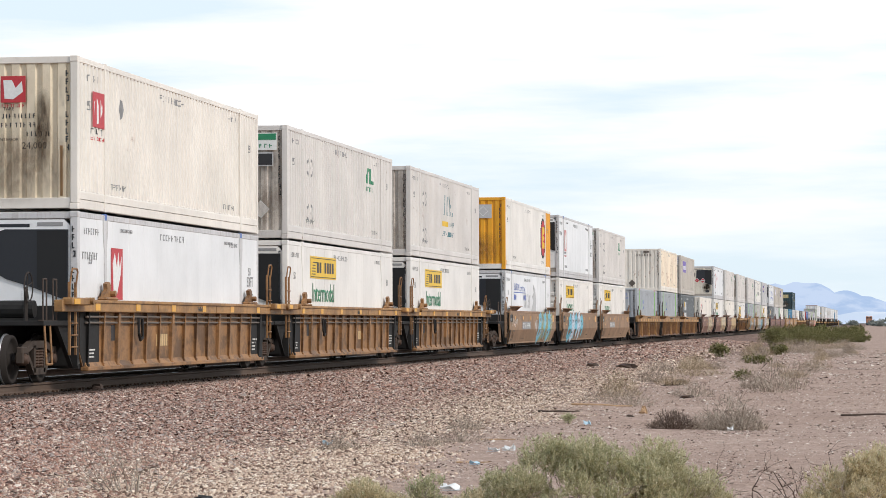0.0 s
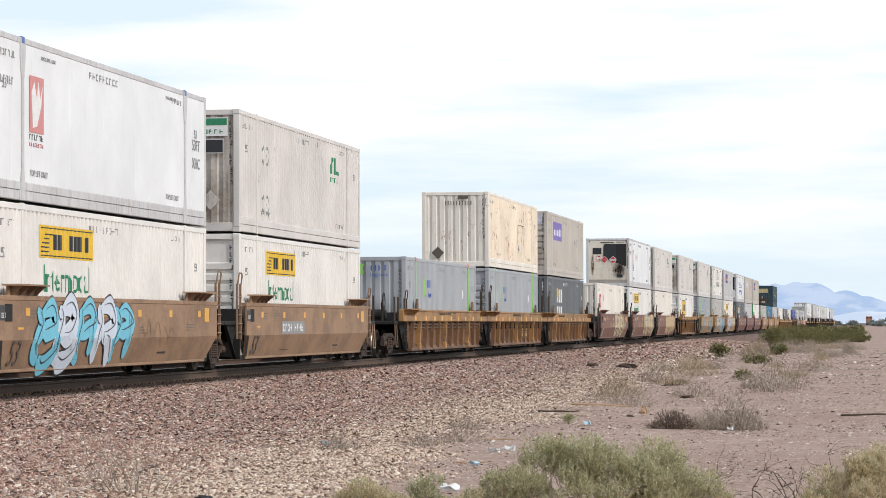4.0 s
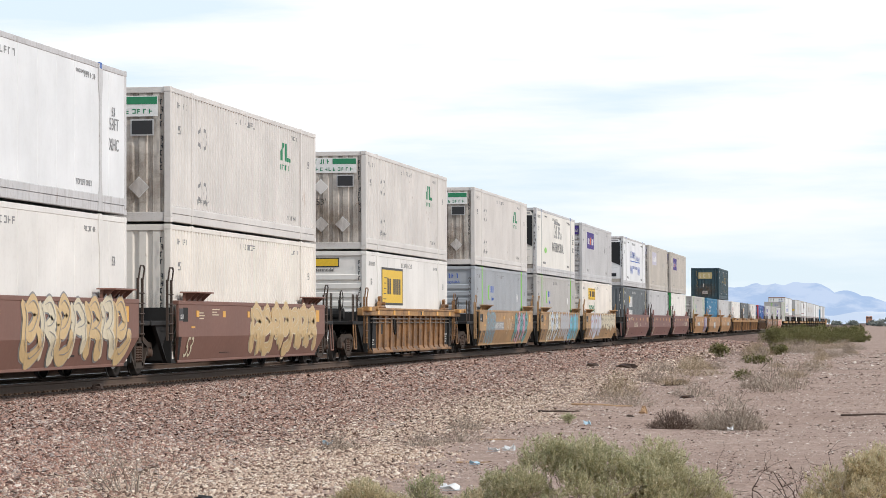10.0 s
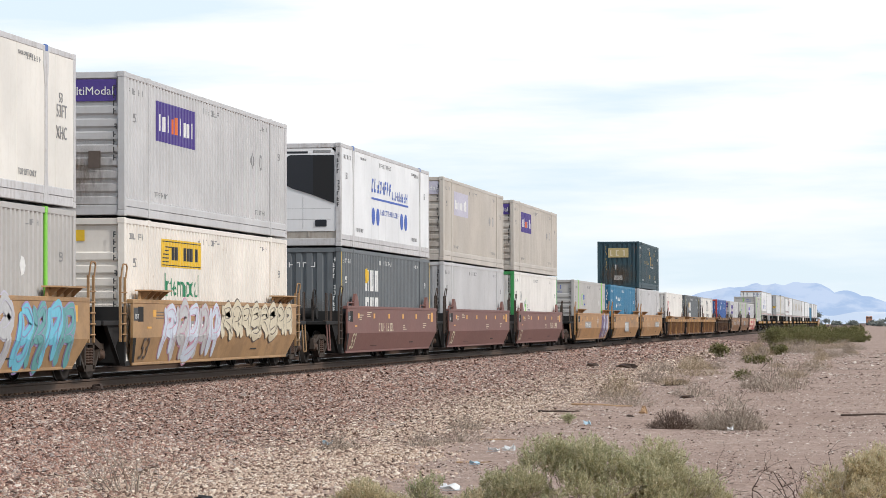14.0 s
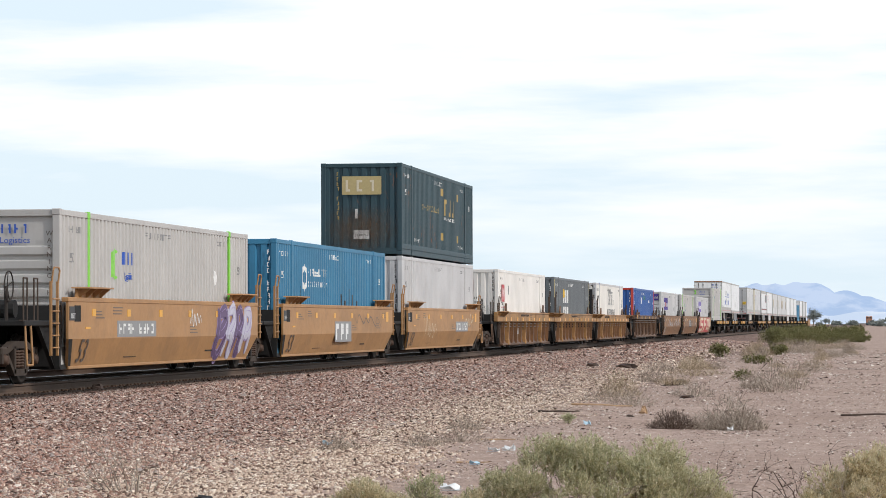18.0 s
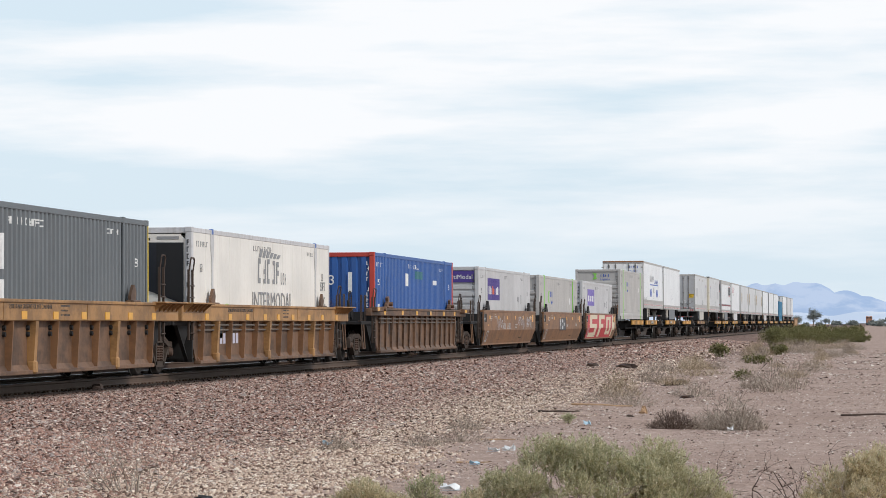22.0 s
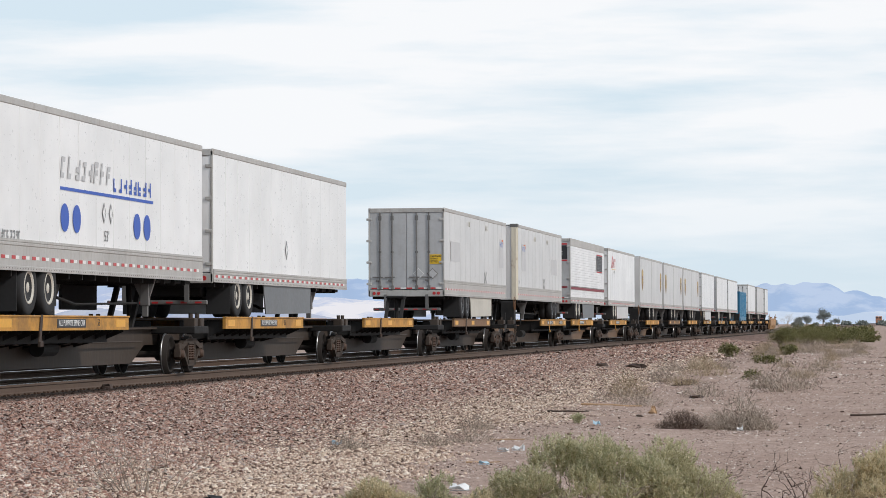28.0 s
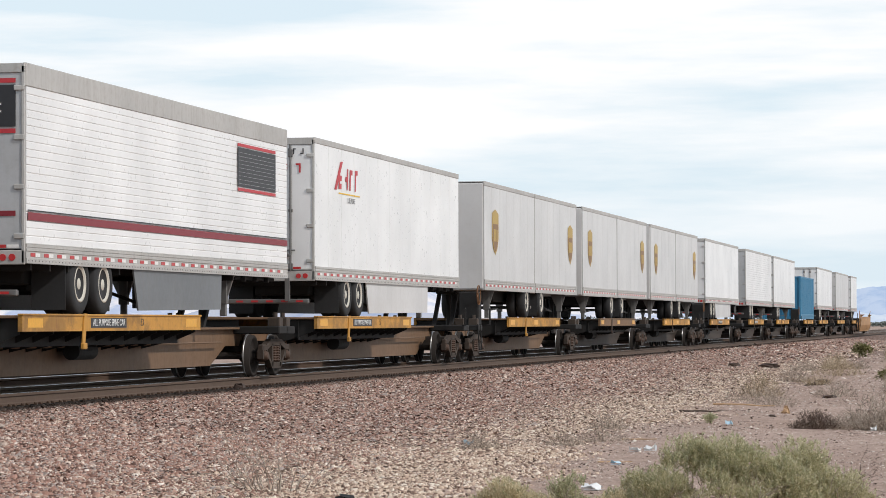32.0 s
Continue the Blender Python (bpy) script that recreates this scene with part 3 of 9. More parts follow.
def word(text, size):
    """A mesh of built-in lettering in the x-z plane, centred, cached."""
    key = (text, size)
    if key not in WORDS:
        c = bpy.data.curves.new("lettering", "FONT")
        c.body, c.size, c.extrude, c.align_x, c.align_y = text, size, 0.002, "CENTER", "CENTER"
        c.resolution_u = 2
        o = new("lettering", c)
        bpy.context.view_layer.update()
        me = bpy.data.meshes.new_from_object(o.evaluated_get(bpy.context.evaluated_depsgraph_get()))
        bpy.data.objects.remove(o)
        me.materials.clear()
        me.materials.append(None)
        WORDS[key] = me
    return WORDS[key]


def side_text(g, text, y, z, size, material, x=None, squash=1.0):
    if x is None and corrugated(g):
        me = word(text, size).copy()
        me.transform(Matrix.Translation((W2 - 0.002, y, z)) @ Matrix.Rotation(math.pi / 2, 4, "Z") @ Matrix.Rotation(math.pi / 2, 4, "X") @ Matrix.Diagonal((squash, 1, 1, 1)))
        return part("lettering", fold(me), material, g)
    ob = part("lettering", word(text, size), material, g)
    ob.rotation_euler = (math.pi / 2, 0, math.pi / 2)
    ob.location = ((W2 - 0.002 + proud(g)) if x is None else x, y, z)
    ob.scale = (squash, 1, 1)
    return ob


def end_text(g, text, x, z, size, material, y=-0.006, upright=False):
    ob = part("lettering", word("\n".join(text) if upright else text, size), material, g)
    ob.rotation_euler = (math.pi / 2, 0, 0)
    ob.location = (x, y, z)
    return ob


# ---- rail cars ----
def wheel_material():
    """Sooty wheel plate with a polished tread."""
    m, n, l, b = nodes_of("wheel_steel")
    tc, sub_, ln = n.new("ShaderNodeTexCoord"), n.new("ShaderNodeVectorMath"), n.new("ShaderNodeVectorMath")
    mul = n.new("ShaderNodeVectorMath")
    mul.operation, sub_.operation, ln.operation = "MULTIPLY", "SUBTRACT", "LENGTH"
    l.new(tc.outputs["Generated"], sub_.inputs[0])
    sub_.inputs[1].default_value = (0.5, 0.5, 0.5)
    l.new(sub_.outputs[0], mul.inputs[0])
    mul.inputs[1].default_value = (0, 1, 1)
    l.new(mul.outputs[0], ln.inputs[0])
    worn = ramp_of(n, l, ln.outputs["Value"], 0.478, 0.486)
    l.new(mix_of(n, l, worn, (0.026, 0.021, 0.018), (0.36, 0.35, 0.34)), b.inputs["Base Color"])
    l.new(worn, b.inputs["Metallic"])
    rr = n.new("ShaderNodeMapRange")
    rr.inputs[3].default_value, rr.inputs[4].default_value = 0.85, 0.35
    l.new(worn, rr.inputs[0])
    l.new(rr.outputs[0], b.inputs["Roughness"])
    b.inputs["Specular IOR Level"].default_value = 0.25
    return m


def hoop(s, x, y, z, r, thick=0.014, n=18):
    """A hand wheel: a thin ring with four spokes in the y-z plane."""
    p = [(x, y + r * math.cos(2 * math.pi * i / n), z + r * math.sin(2 * math.pi * i / n)) for i in range(n + 1)]
    s.pipe(p, thick, 6)
    for i in (1, 5, 10, 14):
        s.rod((x - 0.03, y, z), p[i], thick * 0.7, 5)
    return s


STEEL_DARK = paint("truck_steel", (0.030, 0.023, 0.019), 0.75, 0.1, 0.6, (0.075, 0.05, 0.034))
WHEEL_M = wheel_material()
TRUCK_M = paint("truck_frame", (0.048, 0.033, 0.024), 0.8, 0.0, 0.6, (0.13, 0.085, 0.055))
BLACK_M = paint("end_black", (0.012, 0.011, 0.0105), 0.8, 0.0, 0.4, (0.04, 0.03, 0.022))
SPRING_M = plain("spring_rust", (0.075, 0.042, 0.027), 0.7, 0.2)
LADDER_M = paint("ladder_brown", (0.055, 0.036, 0.026), 0.7, 0.0, 0.5, (0.13, 0.08, 0.045))
YELLOW_M = plain("reflector_yellow", (0.74, 0.36, 0.01), 0.35)
MARK_WHITE = plain("mark_white", (0.70, 0.68, 0.64), 0.6)
MARK_BLACK = plain("mark_black", (0.03, 0.03, 0.032), 0.5)


def wheelset(parent, y, r):
    w = part("wheelset", shared(("axle", r), lambda: Shape().rod((-1.05, 0, r), (1.05, 0, r), 0.075, 10)), STEEL_DARK, parent, at=(0, y, 0))
    for sx in (-1, 1):
        part("wheel", shared(("wheel", r, sx), lambda: Shape().lathe([(sx * 0.69, r * 0.4), (sx * 0.69, r + 0.028), (sx * 0.715, r + 0.028), (sx * 0.73, r + 0.002), (sx * 0.825, r - 0.003), (sx * 0.83, r * 0.86), (sx * 0.77, r * 0.82), (sx * 0.76, r * 0.42), (sx * 0.82, r * 0.34), (sx * 0.84, 0.09)], (0, r), 28), True), WHEEL_M, w)
        if sx > 0:
            part("bearing_cap", shared(("bearing_cap", r, sx), lambda: Shape().lathe([(sx * 0.9, 0.11), (sx * 1.06, 0.115), (sx * 1.09, 0.085), (sx * 1.12, 0.08), (sx * 1.125, 0.04)], (0, r), 14), True), SPRING_M, w)


def rail_truck(parent, y, r=0.46, base=0.89):
    """Two wheelsets, two cast side frames with their springs, and a bolster."""
    t = part("rail_truck", shared("bolster", lambda: Shape().cbox(-1.0, 1.0, -0.17, 0.17, 0.42, 0.72, 0.03)), STEEL_DARK, parent, at=(0, y, 0))
    for s in (-1, 1):
        wheelset(parent, y + s * base, r)
    b = base

    def frame_shape(sx):
        s = Shape()
        x0, x1 = sorted((sx * 0.95, sx * 1.07))

        def bar(p, q, w0, w1):
            """A cast member from p to q in the y-z plane, so tall at each end."""
            s.prism([(p[0], p[1] - w0), (q[0], q[1] - w1), (q[0], q[1] + w1), (p[0], p[1] + w0)], "x", x0, x1)
        bar((-b + 0.12, r + 0.17), (-0.42, r + 0.27), 0.06, 0.065)
        bar((-0.42, r + 0.27), (0.42, r + 0.27), 0.065, 0.065)
        bar((0.42, r + 0.27), (b - 0.12, r + 0.17), 0.065, 0.06)
        bar((-b + 0.16, r + 0.08), (-0.36, 0.22), 0.05, 0.055)
        bar((-0.36, 0.22), (0.36, 0.22), 0.06, 0.06)
        bar((0.36, 0.22), (b - 0.16, r + 0.08), 0.055, 0.05)
        for k in (-1, 1):
            c, d = sorted((k * 0.26, k * 0.36))
            s.box(x0, x1, c, d, 0.2, r + 0.25)
            c, d = sorted((k * (b - 0.14), k * (b + 0.2)))
            s.cbox(x0, x1, c, d, r + 0.1, r + 0.23, 0.02)
            c, d = sorted((k * (b + 0.12), k * (b + 0.2)))
            s.box(x0, x1, c, d, r - 0.06, r + 0.12)
            c, d = sorted((k * (b - 0.18), k * (b - 0.11)))
            s.box(x0, x1, c, d, r - 0.06, r + 0.12)
        return s
    for sx in (-1, 1):
        part("side_frame", shared(("side_frame", sx, r, b), lambda: frame_shape(sx)), TRUCK_M, t, at=(0, 0, 0))
        for yy in (-0.13, 0.13) if sx > 0 else ():
            def coil():
                s = Shape()
                n, k = 10, 13
                for j in range(k):
                    rr = 0.088 if j % 2 else 0.066
                    s.v += [(sx * 1.02 + rr * math.cos(2 * math.pi * i / n), yy + rr * math.sin(2 * math.pi * i / n), 0.3 + j * 0.026) for i in range(n)]
                s.f = [(j * n + i, j * n + (i + 1) % n, (j + 1) * n + (i + 1) % n, (j + 1) * n + i) for j in range(k - 1) for i in range(n)]
                return s
            part("spring", shared(("spring", sx, yy), coil), SPRING_M, t)


def coupler(parent, y, s, z=0.82):
    part("coupler", shared(("coupler", s), lambda: Shape().cbox(-0.08, 0.08, min(0, s * 1.5), max(0, s * 1.5), -0.09, 0.09, 0.02).cbox(-0.16, 0.16, min(s * 1.3, s * 1.75), max(s * 1.3, s * 1.75), -0.16, 0.16, 0.05).rod((0.35, s * 0.8, -0.1), (0.2, s * 1.75, -0.35), 0.03, 8)), STEEL_DARK, parent, at=(0, y, z))


def ladder(parent, y, material, z0=0.72, z1=2.46, x=1.42, gap=0.42, rungs=5):
    """Two flat uprights with round rungs and a bent grab rail over the top."""
    s = Shape()
    for k in (0, 1):
        s.cbox(x - 0.03, x + 0.02, y + k * gap - 0.02, y + k * gap + 0.02, z0, z1 - 0.25, 0.006)
    s.pipe([(x + 0.01, y, z1 - 0.28), (x + 0.04, y, z1 - 0.06), (x + 0.04, y + 0.06, z1), (x + 0.04, y + gap - 0.06, z1), (x + 0.04, y + gap, z1 - 0.06), (x + 0.01, y + gap, z1 - 0.28)], 0.018, 6)
    for i in range(rungs):
        zz = z0 + 0.15 + i * (z1 - z0 - 0.5) / rungs
        s.rod((x + 0.035, y, zz), (x + 0.035, y + gap, zz), 0.014, 6)
    part("ladder", s, material, parent)


def grab(parent, y, z, material, x=1.5, h=0.5, w=0.3):
    part("grab_iron", Shape().pipe([(x - 0.08, y, z), (x, y, z), (x, y, z + h), (x - 0.02, y + w, z + h), (x - 0.02, y + w, z), (x - 0.08, y + w, z)], 0.016, 6), material, parent)


def well_ends(g, m, first, last, pitch, tall=2.25):
    """Platforms, articulation, ladders and trucks of one unit."""
    half = (pitch - L53) / 2
    for s, y0 in ((-1, 0.0), (1, L53)):
        outer = first if s < 0 else last
        reach = 2.35 if outer else half - 0.06
        a, b = sorted((y0 + s * 0.12, y0 + s * reach))
        part("end_platform", Shape().cbox(-1.32, 1.32, a, b, 1.04, 1.14, 0.015).box(-0.35, 0.35, a, b, 0.72, 1.05), BLACK_M, g, "sooty end platform")
        c, d = sorted((y0 + s * 0.1, y0 + s * 0.2))
        part("bulkhead", Shape().box(-1.34, 1.34, c, d, 0.3, 1.42), BLACK_M, g, "dark end wall of the well")
        e, f = sorted((y0 + s * 0.2, y0 + s * min(1.25, reach)))
        part("wheel_shield", Shape().prism([(e, 1.04), (f, 1.04), (f, 0.9), (e + (f - e) * (0.62 if s < 0 else 0.38), 0.62), ((f if s < 0 else e), 0.25), ((f if s < 0 else e), 0.25)][:5], "x", 1.18, 1.26), BLACK_M, g)
        if outer:
            rail_truck(g, y0 + s * 1.75, 0.44, 0.89)
            coupler(g, y0 + s * 2.3, s)
            for yy in (y0 + s * 2.2, y0 + s * 1.55):
                grab(g, yy - 0.15, 1.14, LADDER_M, 1.3, 0.75, 0.3)
            ladder(g, y0 + s * 0.75 - 0.2, m if m in (TAN, TAN2, TAN3, OCHRE) else LADDER_M, 0.5, 2.1, 1.4)
            if s < 0:
                part("brake_wheel", hoop(Shape(), 0.9, y0 + s * 1.9, 1.75, 0.27).rod((0.85, y0 + s * 1.9, 1.14), (0.85, y0 + s * 1.9, 1.75), 0.04), STEEL_DARK, g)
                part("brake_cylinder", Shape().rod((0.2, y0 + s * 1.5, 1.35), (0.9, y0 + s * 1.5, 1.35), 0.16, 12), BLACK_M, g)
            part("step", Shape().pipe([(1.3, y0 + s * 2.25, 1.05), (1.34, y0 + s * 2.25, 0.35), (1.34, y0 + s * 1.9, 0.35), (1.3, y0 + s * 1.9, 1.05)], 0.022, 6), m, g)
        else:
            if s > 0:
                rail_truck(g, y0 + half, 0.47, 0.89)
            ladder(g, y0 + s * 0.62 - 0.2, m if m in (TAN, TAN2, TAN3, OCHRE) else LADDER_M, 0.72, tall, 1.42, 0.36)


def well_floor():
    return Shape().box(-1.3, 1.3, 0.0, 1.2, 0.24, 0.33)


def smooth_well(label, u, body, first, last, pitch=19.6, flaps=None, fins=False):
    g = thing("well_car", label, "rail car", "well cars of the train", (TRACK, u, 0))
    flaps = flaps or body

    def side():
        s = Shape()
        rows = [(1.50, 1.55, 0), (1.50, 0.80, 0), (1.33, 0.27, 0.55)]
        for dx in (0, -0.05):
            for x, z, e in rows:
                s.v += [(x + dx, -0.16 + e, z), (x + dx, L53 + 0.16 - e, z)]
        for i in range(2):
            s.f += [(2 * i, 2 * i + 1, 2 * i + 3, 2 * i + 2), (6 + 2 * i, 8 + 2 * i, 9 + 2 * i, 7 + 2 * i),
                    (2 * i, 2 * i + 2, 8 + 2 * i, 6 + 2 * i), (2 * i + 1, 7 + 2 * i, 9 + 2 * i, 3 + 2 * i)]
        s.f += [(0, 6, 7, 1), (4, 5, 11, 10)]
        return s
    for sx in (1, -1):
        sp = part("side_panel", shared("well_side", side), body, g, at=(0, 0 if sx > 0 else L53, 0), turn=0 if sx > 0 else math.pi)
        part("top_chord", shared("well_chord", lambda: Shape().cbox(1.37, 1.512, -0.18, L53 + 0.18, 1.48, 1.57, 0.012)), body, sp)
        part("bottom_sill", shared("well_sill", lambda: Shape().cbox(1.20, 1.345, 0.42, L53 - 0.42, 0.235, 0.30, 0.012)), body, sp)
        for yy in (1.15, L53 - 1.9) if fins else ():
            part("container_guide", shared("fin_tall", lambda: Shape().prism([(0, 1.55), (0.75, 1.55), (0.75, 1.64), (0.42, 1.92), (0.26, 1.92), (0, 1.70)], "x", 1.38, 1.46)), flaps, sp, at=(0, yy, 0))
            part("guide_rail", shared("guide_rail", lambda: Shape().pipe([(1.42, -0.9, 1.55), (1.42, -0.85, 1.66), (1.42, 0.1, 1.66)], 0.025, 6)), flaps, sp, at=(0, yy, 0))
        for yy in (0.45, 13.55) if not fins else ():
            def shelf_guide():
                s = Shape().prism([(0.15, 1.55), (1.95, 1.55), (1.9, 1.74), (0.2, 1.74)], "x", 1.40, 1.45)
                s.prism([(1.38, 0.0), (1.38, 2.1), (1.70, 1.85), (1.70, 0.25)], "z", 1.735, 1.765)
                for k in range(4):
                    s.prism([(1.45, 1.735), (1.66, 1.735), (1.47, 1.57), (1.45, 1.57)], "y", 0.3 + k * 0.48, 0.34 + k * 0.48)
                return s
            part("container_guide", shared("flap_guide", shelf_guide), flaps, sp, "folded guide shelf on brackets", at=(0, yy, 0))
        if sx > 0:
            for k in range(6):
                part("reflector", shared("reflector", lambda: Shape().box(1.50, 1.506, -0.13, 0.13, 1.22, 1.36)), YELLOW_M, sp, "yellow reflective square", at=(0, 1.6 + k * 2.6, 0))
            for k, yy in enumerate((0.25, 1.0, 15.1)):
                part("placard_plate", shared(("placard_plate", k), lambda: Shape().box(1.50, 1.506, 0, 0.42, 1.12, 1.42) if k != 1 else Shape().box(1.50, 1.505, 0, 0.34, 0.98, 1.02)), YELLOW_M if k != 0 else BLACK_M, sp, at=(0, yy, 0))
            part("drain_hatch", shared("drain_hatch", lambda: Shape().box(1.38, 1.392, 4.2, 5.2, 0.42, 0.43).box(1.40, 1.408, 11.2, 11.9, 0.47, 0.5)), BLACK_M, sp)
    for y in (0.0, L53 / 2 - 0.6, L53 - 1.2):
        part("well_floor", shared("well_floor", well_floor), BLACK_M, g, at=(0, y, 0))
    well_ends(g, body, first, last, pitch)
    return g


PIPE_M = paint("pipe_grey", (0.15, 0.125, 0.105), 0.6, 0.2, 0.5)


def small_print(rnd, x, y0, y1, z0, z1, rows, h):
    """Rows of tiny bars for data panels too small to read."""
    s = Shape()
    for k in range(rows):
        z = z1 - h - k * (z1 - z0) / rows
        y = y0
        while y < y1 - 0.05:
            w = rnd.uniform(0.03, 0.07)
            if rnd.random() < 0.85:
                s.box(x, x + 0.004, y, y + w, z, z + h)
            y += w + 0.025
        y1 = y1 if k % 2 else max(y0 + 0.2, y1 - rnd.uniform(0, 0.15))
    return s


def ribbed_well(label, u, body, first, last, pitch=19.7, deep=False, ribs=15, chord=None, dark_ends=False):
    """A well whose sheet sides carry upright ribs under a box chord."""
    g = thing("well_car", label, "rail car", "well cars of the train", (TRACK, u, 0))
    rnd = random.Random(int(u))
    zc = 1.13 if deep else 1.30
    zt = 1.50 if deep else 1.52
    y0, y1 = -0.35, L53 + 0.35
    tan = chord or body
    for sx in (1, -1):
        web = part("side_panel", shared("ribbed_web", lambda: Shape().prism([(y0 + 0.25, 1.32), (y1 - 0.25, 1.32), (y1 - 0.25, 0.55), (y1 - 0.55, 0.22), (y0 + 0.55, 0.22), (y0 + 0.25, 0.55)], "x", 1.31, 1.345)), body, g, at=(0, 0 if sx > 0 else L53, 0), turn=0 if sx > 0 else math.pi)
        part("top_chord", shared(("ribbed_chord", deep), lambda: Shape().cbox(1.33 if not deep else 1.34, 1.50, -1.75, L53 + 1.75, zc, zt, 0.015).cbox(1.30, 1.53, -1.2, L53 + 1.2, zt - 0.05, zt + 0.012, 0.01).box(1.50, 1.507, 5.38, 5.42, zc + 0.02, zt - 0.05).box(1.50, 1.507, 10.7, 10.74, zc + 0.02, zt - 0.05)), tan, web)
        part("bottom_sill", shared("ribbed_sill", lambda: Shape().cbox(1.30, 1.46, y0 + 0.5, y1 - 0.5, 0.19, 0.27, 0.012).prism([(1.345, 0.27), (1.40, 0.27), (1.345, 0.36)], "y", y0 + 0.6, y1 - 0.6)), body, web)
        if deep:
            rib = shared("rib_deep", lambda: Shape().prism([(1.34, 0.26), (1.44, 0.26), (1.49, zc + 0.01), (1.34, zc + 0.01)], "y", -0.014, 0.014).prism([(1.44, 0.26), (1.452, 0.26), (1.502, zc), (1.49, zc)], "y", -0.014, 0.03).box(1.34, 1.43, 0.014, 0.09, 0.30, 0.33))
        else:
            rib = shared("rib", lambda: Shape().prism([(1.34, 0.26), (1.39, 0.26), (1.425, zc + 0.01), (1.34, zc + 0.01)], "y", -0.012, 0.012).prism([(1.385, 0.26), (1.398, 0.26), (1.433, zc), (1.42, zc)], "y", -0.028, 0.028).cbox(1.34, 1.42, -0.045, 0.045, 0.27, 0.33, 0.01))
        post = shared(("rib_post", deep), lambda: Shape().prism([(1.34, 0.24), (1.455 if deep else 1.40, 0.24), (1.515 if deep else 1.44, zc), (1.34, zc)], "y", -0.085, 0.085).cbox(1.34, 1.50 if deep else 1.465, -0.10, 0.10, 0.2, 0.44 if deep else 0.3, 0.035))
        n = ribs
        span = (L53 - 0.7) / (n - 1)
        if sx > 0:
            for i in range(n):
                wide = i % 4 == (1 if deep else 2)
                dark = dark_ends and i in (0, n - 1)
                part("rib", post if wide else rib, BLACK_M if dark else tan if deep and wide else ORNGB if deep else body, web, at=(0, 0.35 + i * span, 0))
        else:
            def row():
                s = Shape()
                for i in range(n):
                    y = 0.35 + i * (L53 - 0.7) / (n - 1)
                    s.prism([(1.34, 0.26), (1.452, 0.26), (1.502, zc), (1.34, zc)], "y", y - 0.05, y + 0.05)
                return s
            tagged(part("rib_row", shared(("rib_row", deep, n), row), body, web), kind="stuff")
        if sx > 0:
            if not deep or first or last:
                part("brake_pipe", shared(("brake_pipe", deep), lambda: Shape().rod((1.40, 0.2, zc - 0.09), (1.40, L53 - 0.2, zc - 0.09), 0.024, 6)), PIPE_M, web)
                part("brake_pipe", shared(("air_pipe", deep), lambda: Shape().rod((1.39, 0.2, zc - 0.2), (1.39, L53 - 0.2, zc - 0.2), 0.022, 6)), PIPE_M, web)
            if deep and not (first or last):
                def bolts():
                    s = Shape()
                    for i in range(n):
                        for z in (zc - 0.12, zc - 0.23):
                            s.rod((1.345, 0.22 + i * span, z), (1.40, 0.22 + i * span, z), 0.045, 8)
                    return s
                tagged(part("bolt_row", shared(("bolt_row", n), bolts), BLACK_M, web, "pairs of dark bolt heads"), kind="stuff")
            if dark_ends:
                for yy in (-0.09, L53 - 1.30):
                    part("end_panel", shared("dark_end_panel", lambda: Shape().prism([(0.0, 1.31), (1.39, 1.31), (1.39, 0.28), (0.3, 0.28), (0.0, 0.56)], "x", 1.346, 1.353)), BLACK_M, web, "black painted end of the side", at=(0, yy, 0))
                tagged(part("data_panel", small_print(rnd, 1.354, L53 - 1.05, L53 - 0.5, 0.4, 0.72, 4, 0.035), MARK_WHITE, web), kind="stuff")
                tagged(part("data_panel", small_print(rnd, 1.354, 0.55, 1.0, 0.4, 0.6, 3, 0.03), MARK_WHITE, web), kind="stuff")
                part("hose", shared("brake_hose", lambda: Shape().pipe([(1.44, 4.0, zc - 0.1), (1.45, 3.98, zc - 0.4), (1.45, 4.1, zc - 0.55), (1.45, 4.28, zc - 0.5), (1.44, 4.3, zc - 0.12)], 0.03, 7)), BLACK_M, web, "black hanging hose")
            for k in range(9 if deep else 6):
                part("reflector", shared(("reflector_low", deep), lambda: Shape().box(1.50, 1.507, -0.16, 0.16, zc + 0.03, zc + 0.17)), YELLOW_M, web, "yellow reflective square", at=(0, 0.8 + k * (1.9 if deep else 2.9) + rnd.uniform(-0.25, 0.25), 0))
            if deep:
                side_text(web, "52,900 LBS MAX GROSS WT FOR 20 FT CONTAINER", 4.0 if last else 7.0, zt - 0.12, 0.115, MARK_BLACK, 1.502, 1.0)
            tagged(part("data_panel", small_print(rnd, 1.501, 8.9, 9.6, zc + 0.04, zt - 0.08, 3, 0.03), MARK_BLACK, web), kind="stuff")
            part("placard_plate", shared("plate_low", lambda: Shape().box(1.345, 1.352, 2.2, 2.75, 0.75, 1.05)), MARK_BLACK, web)
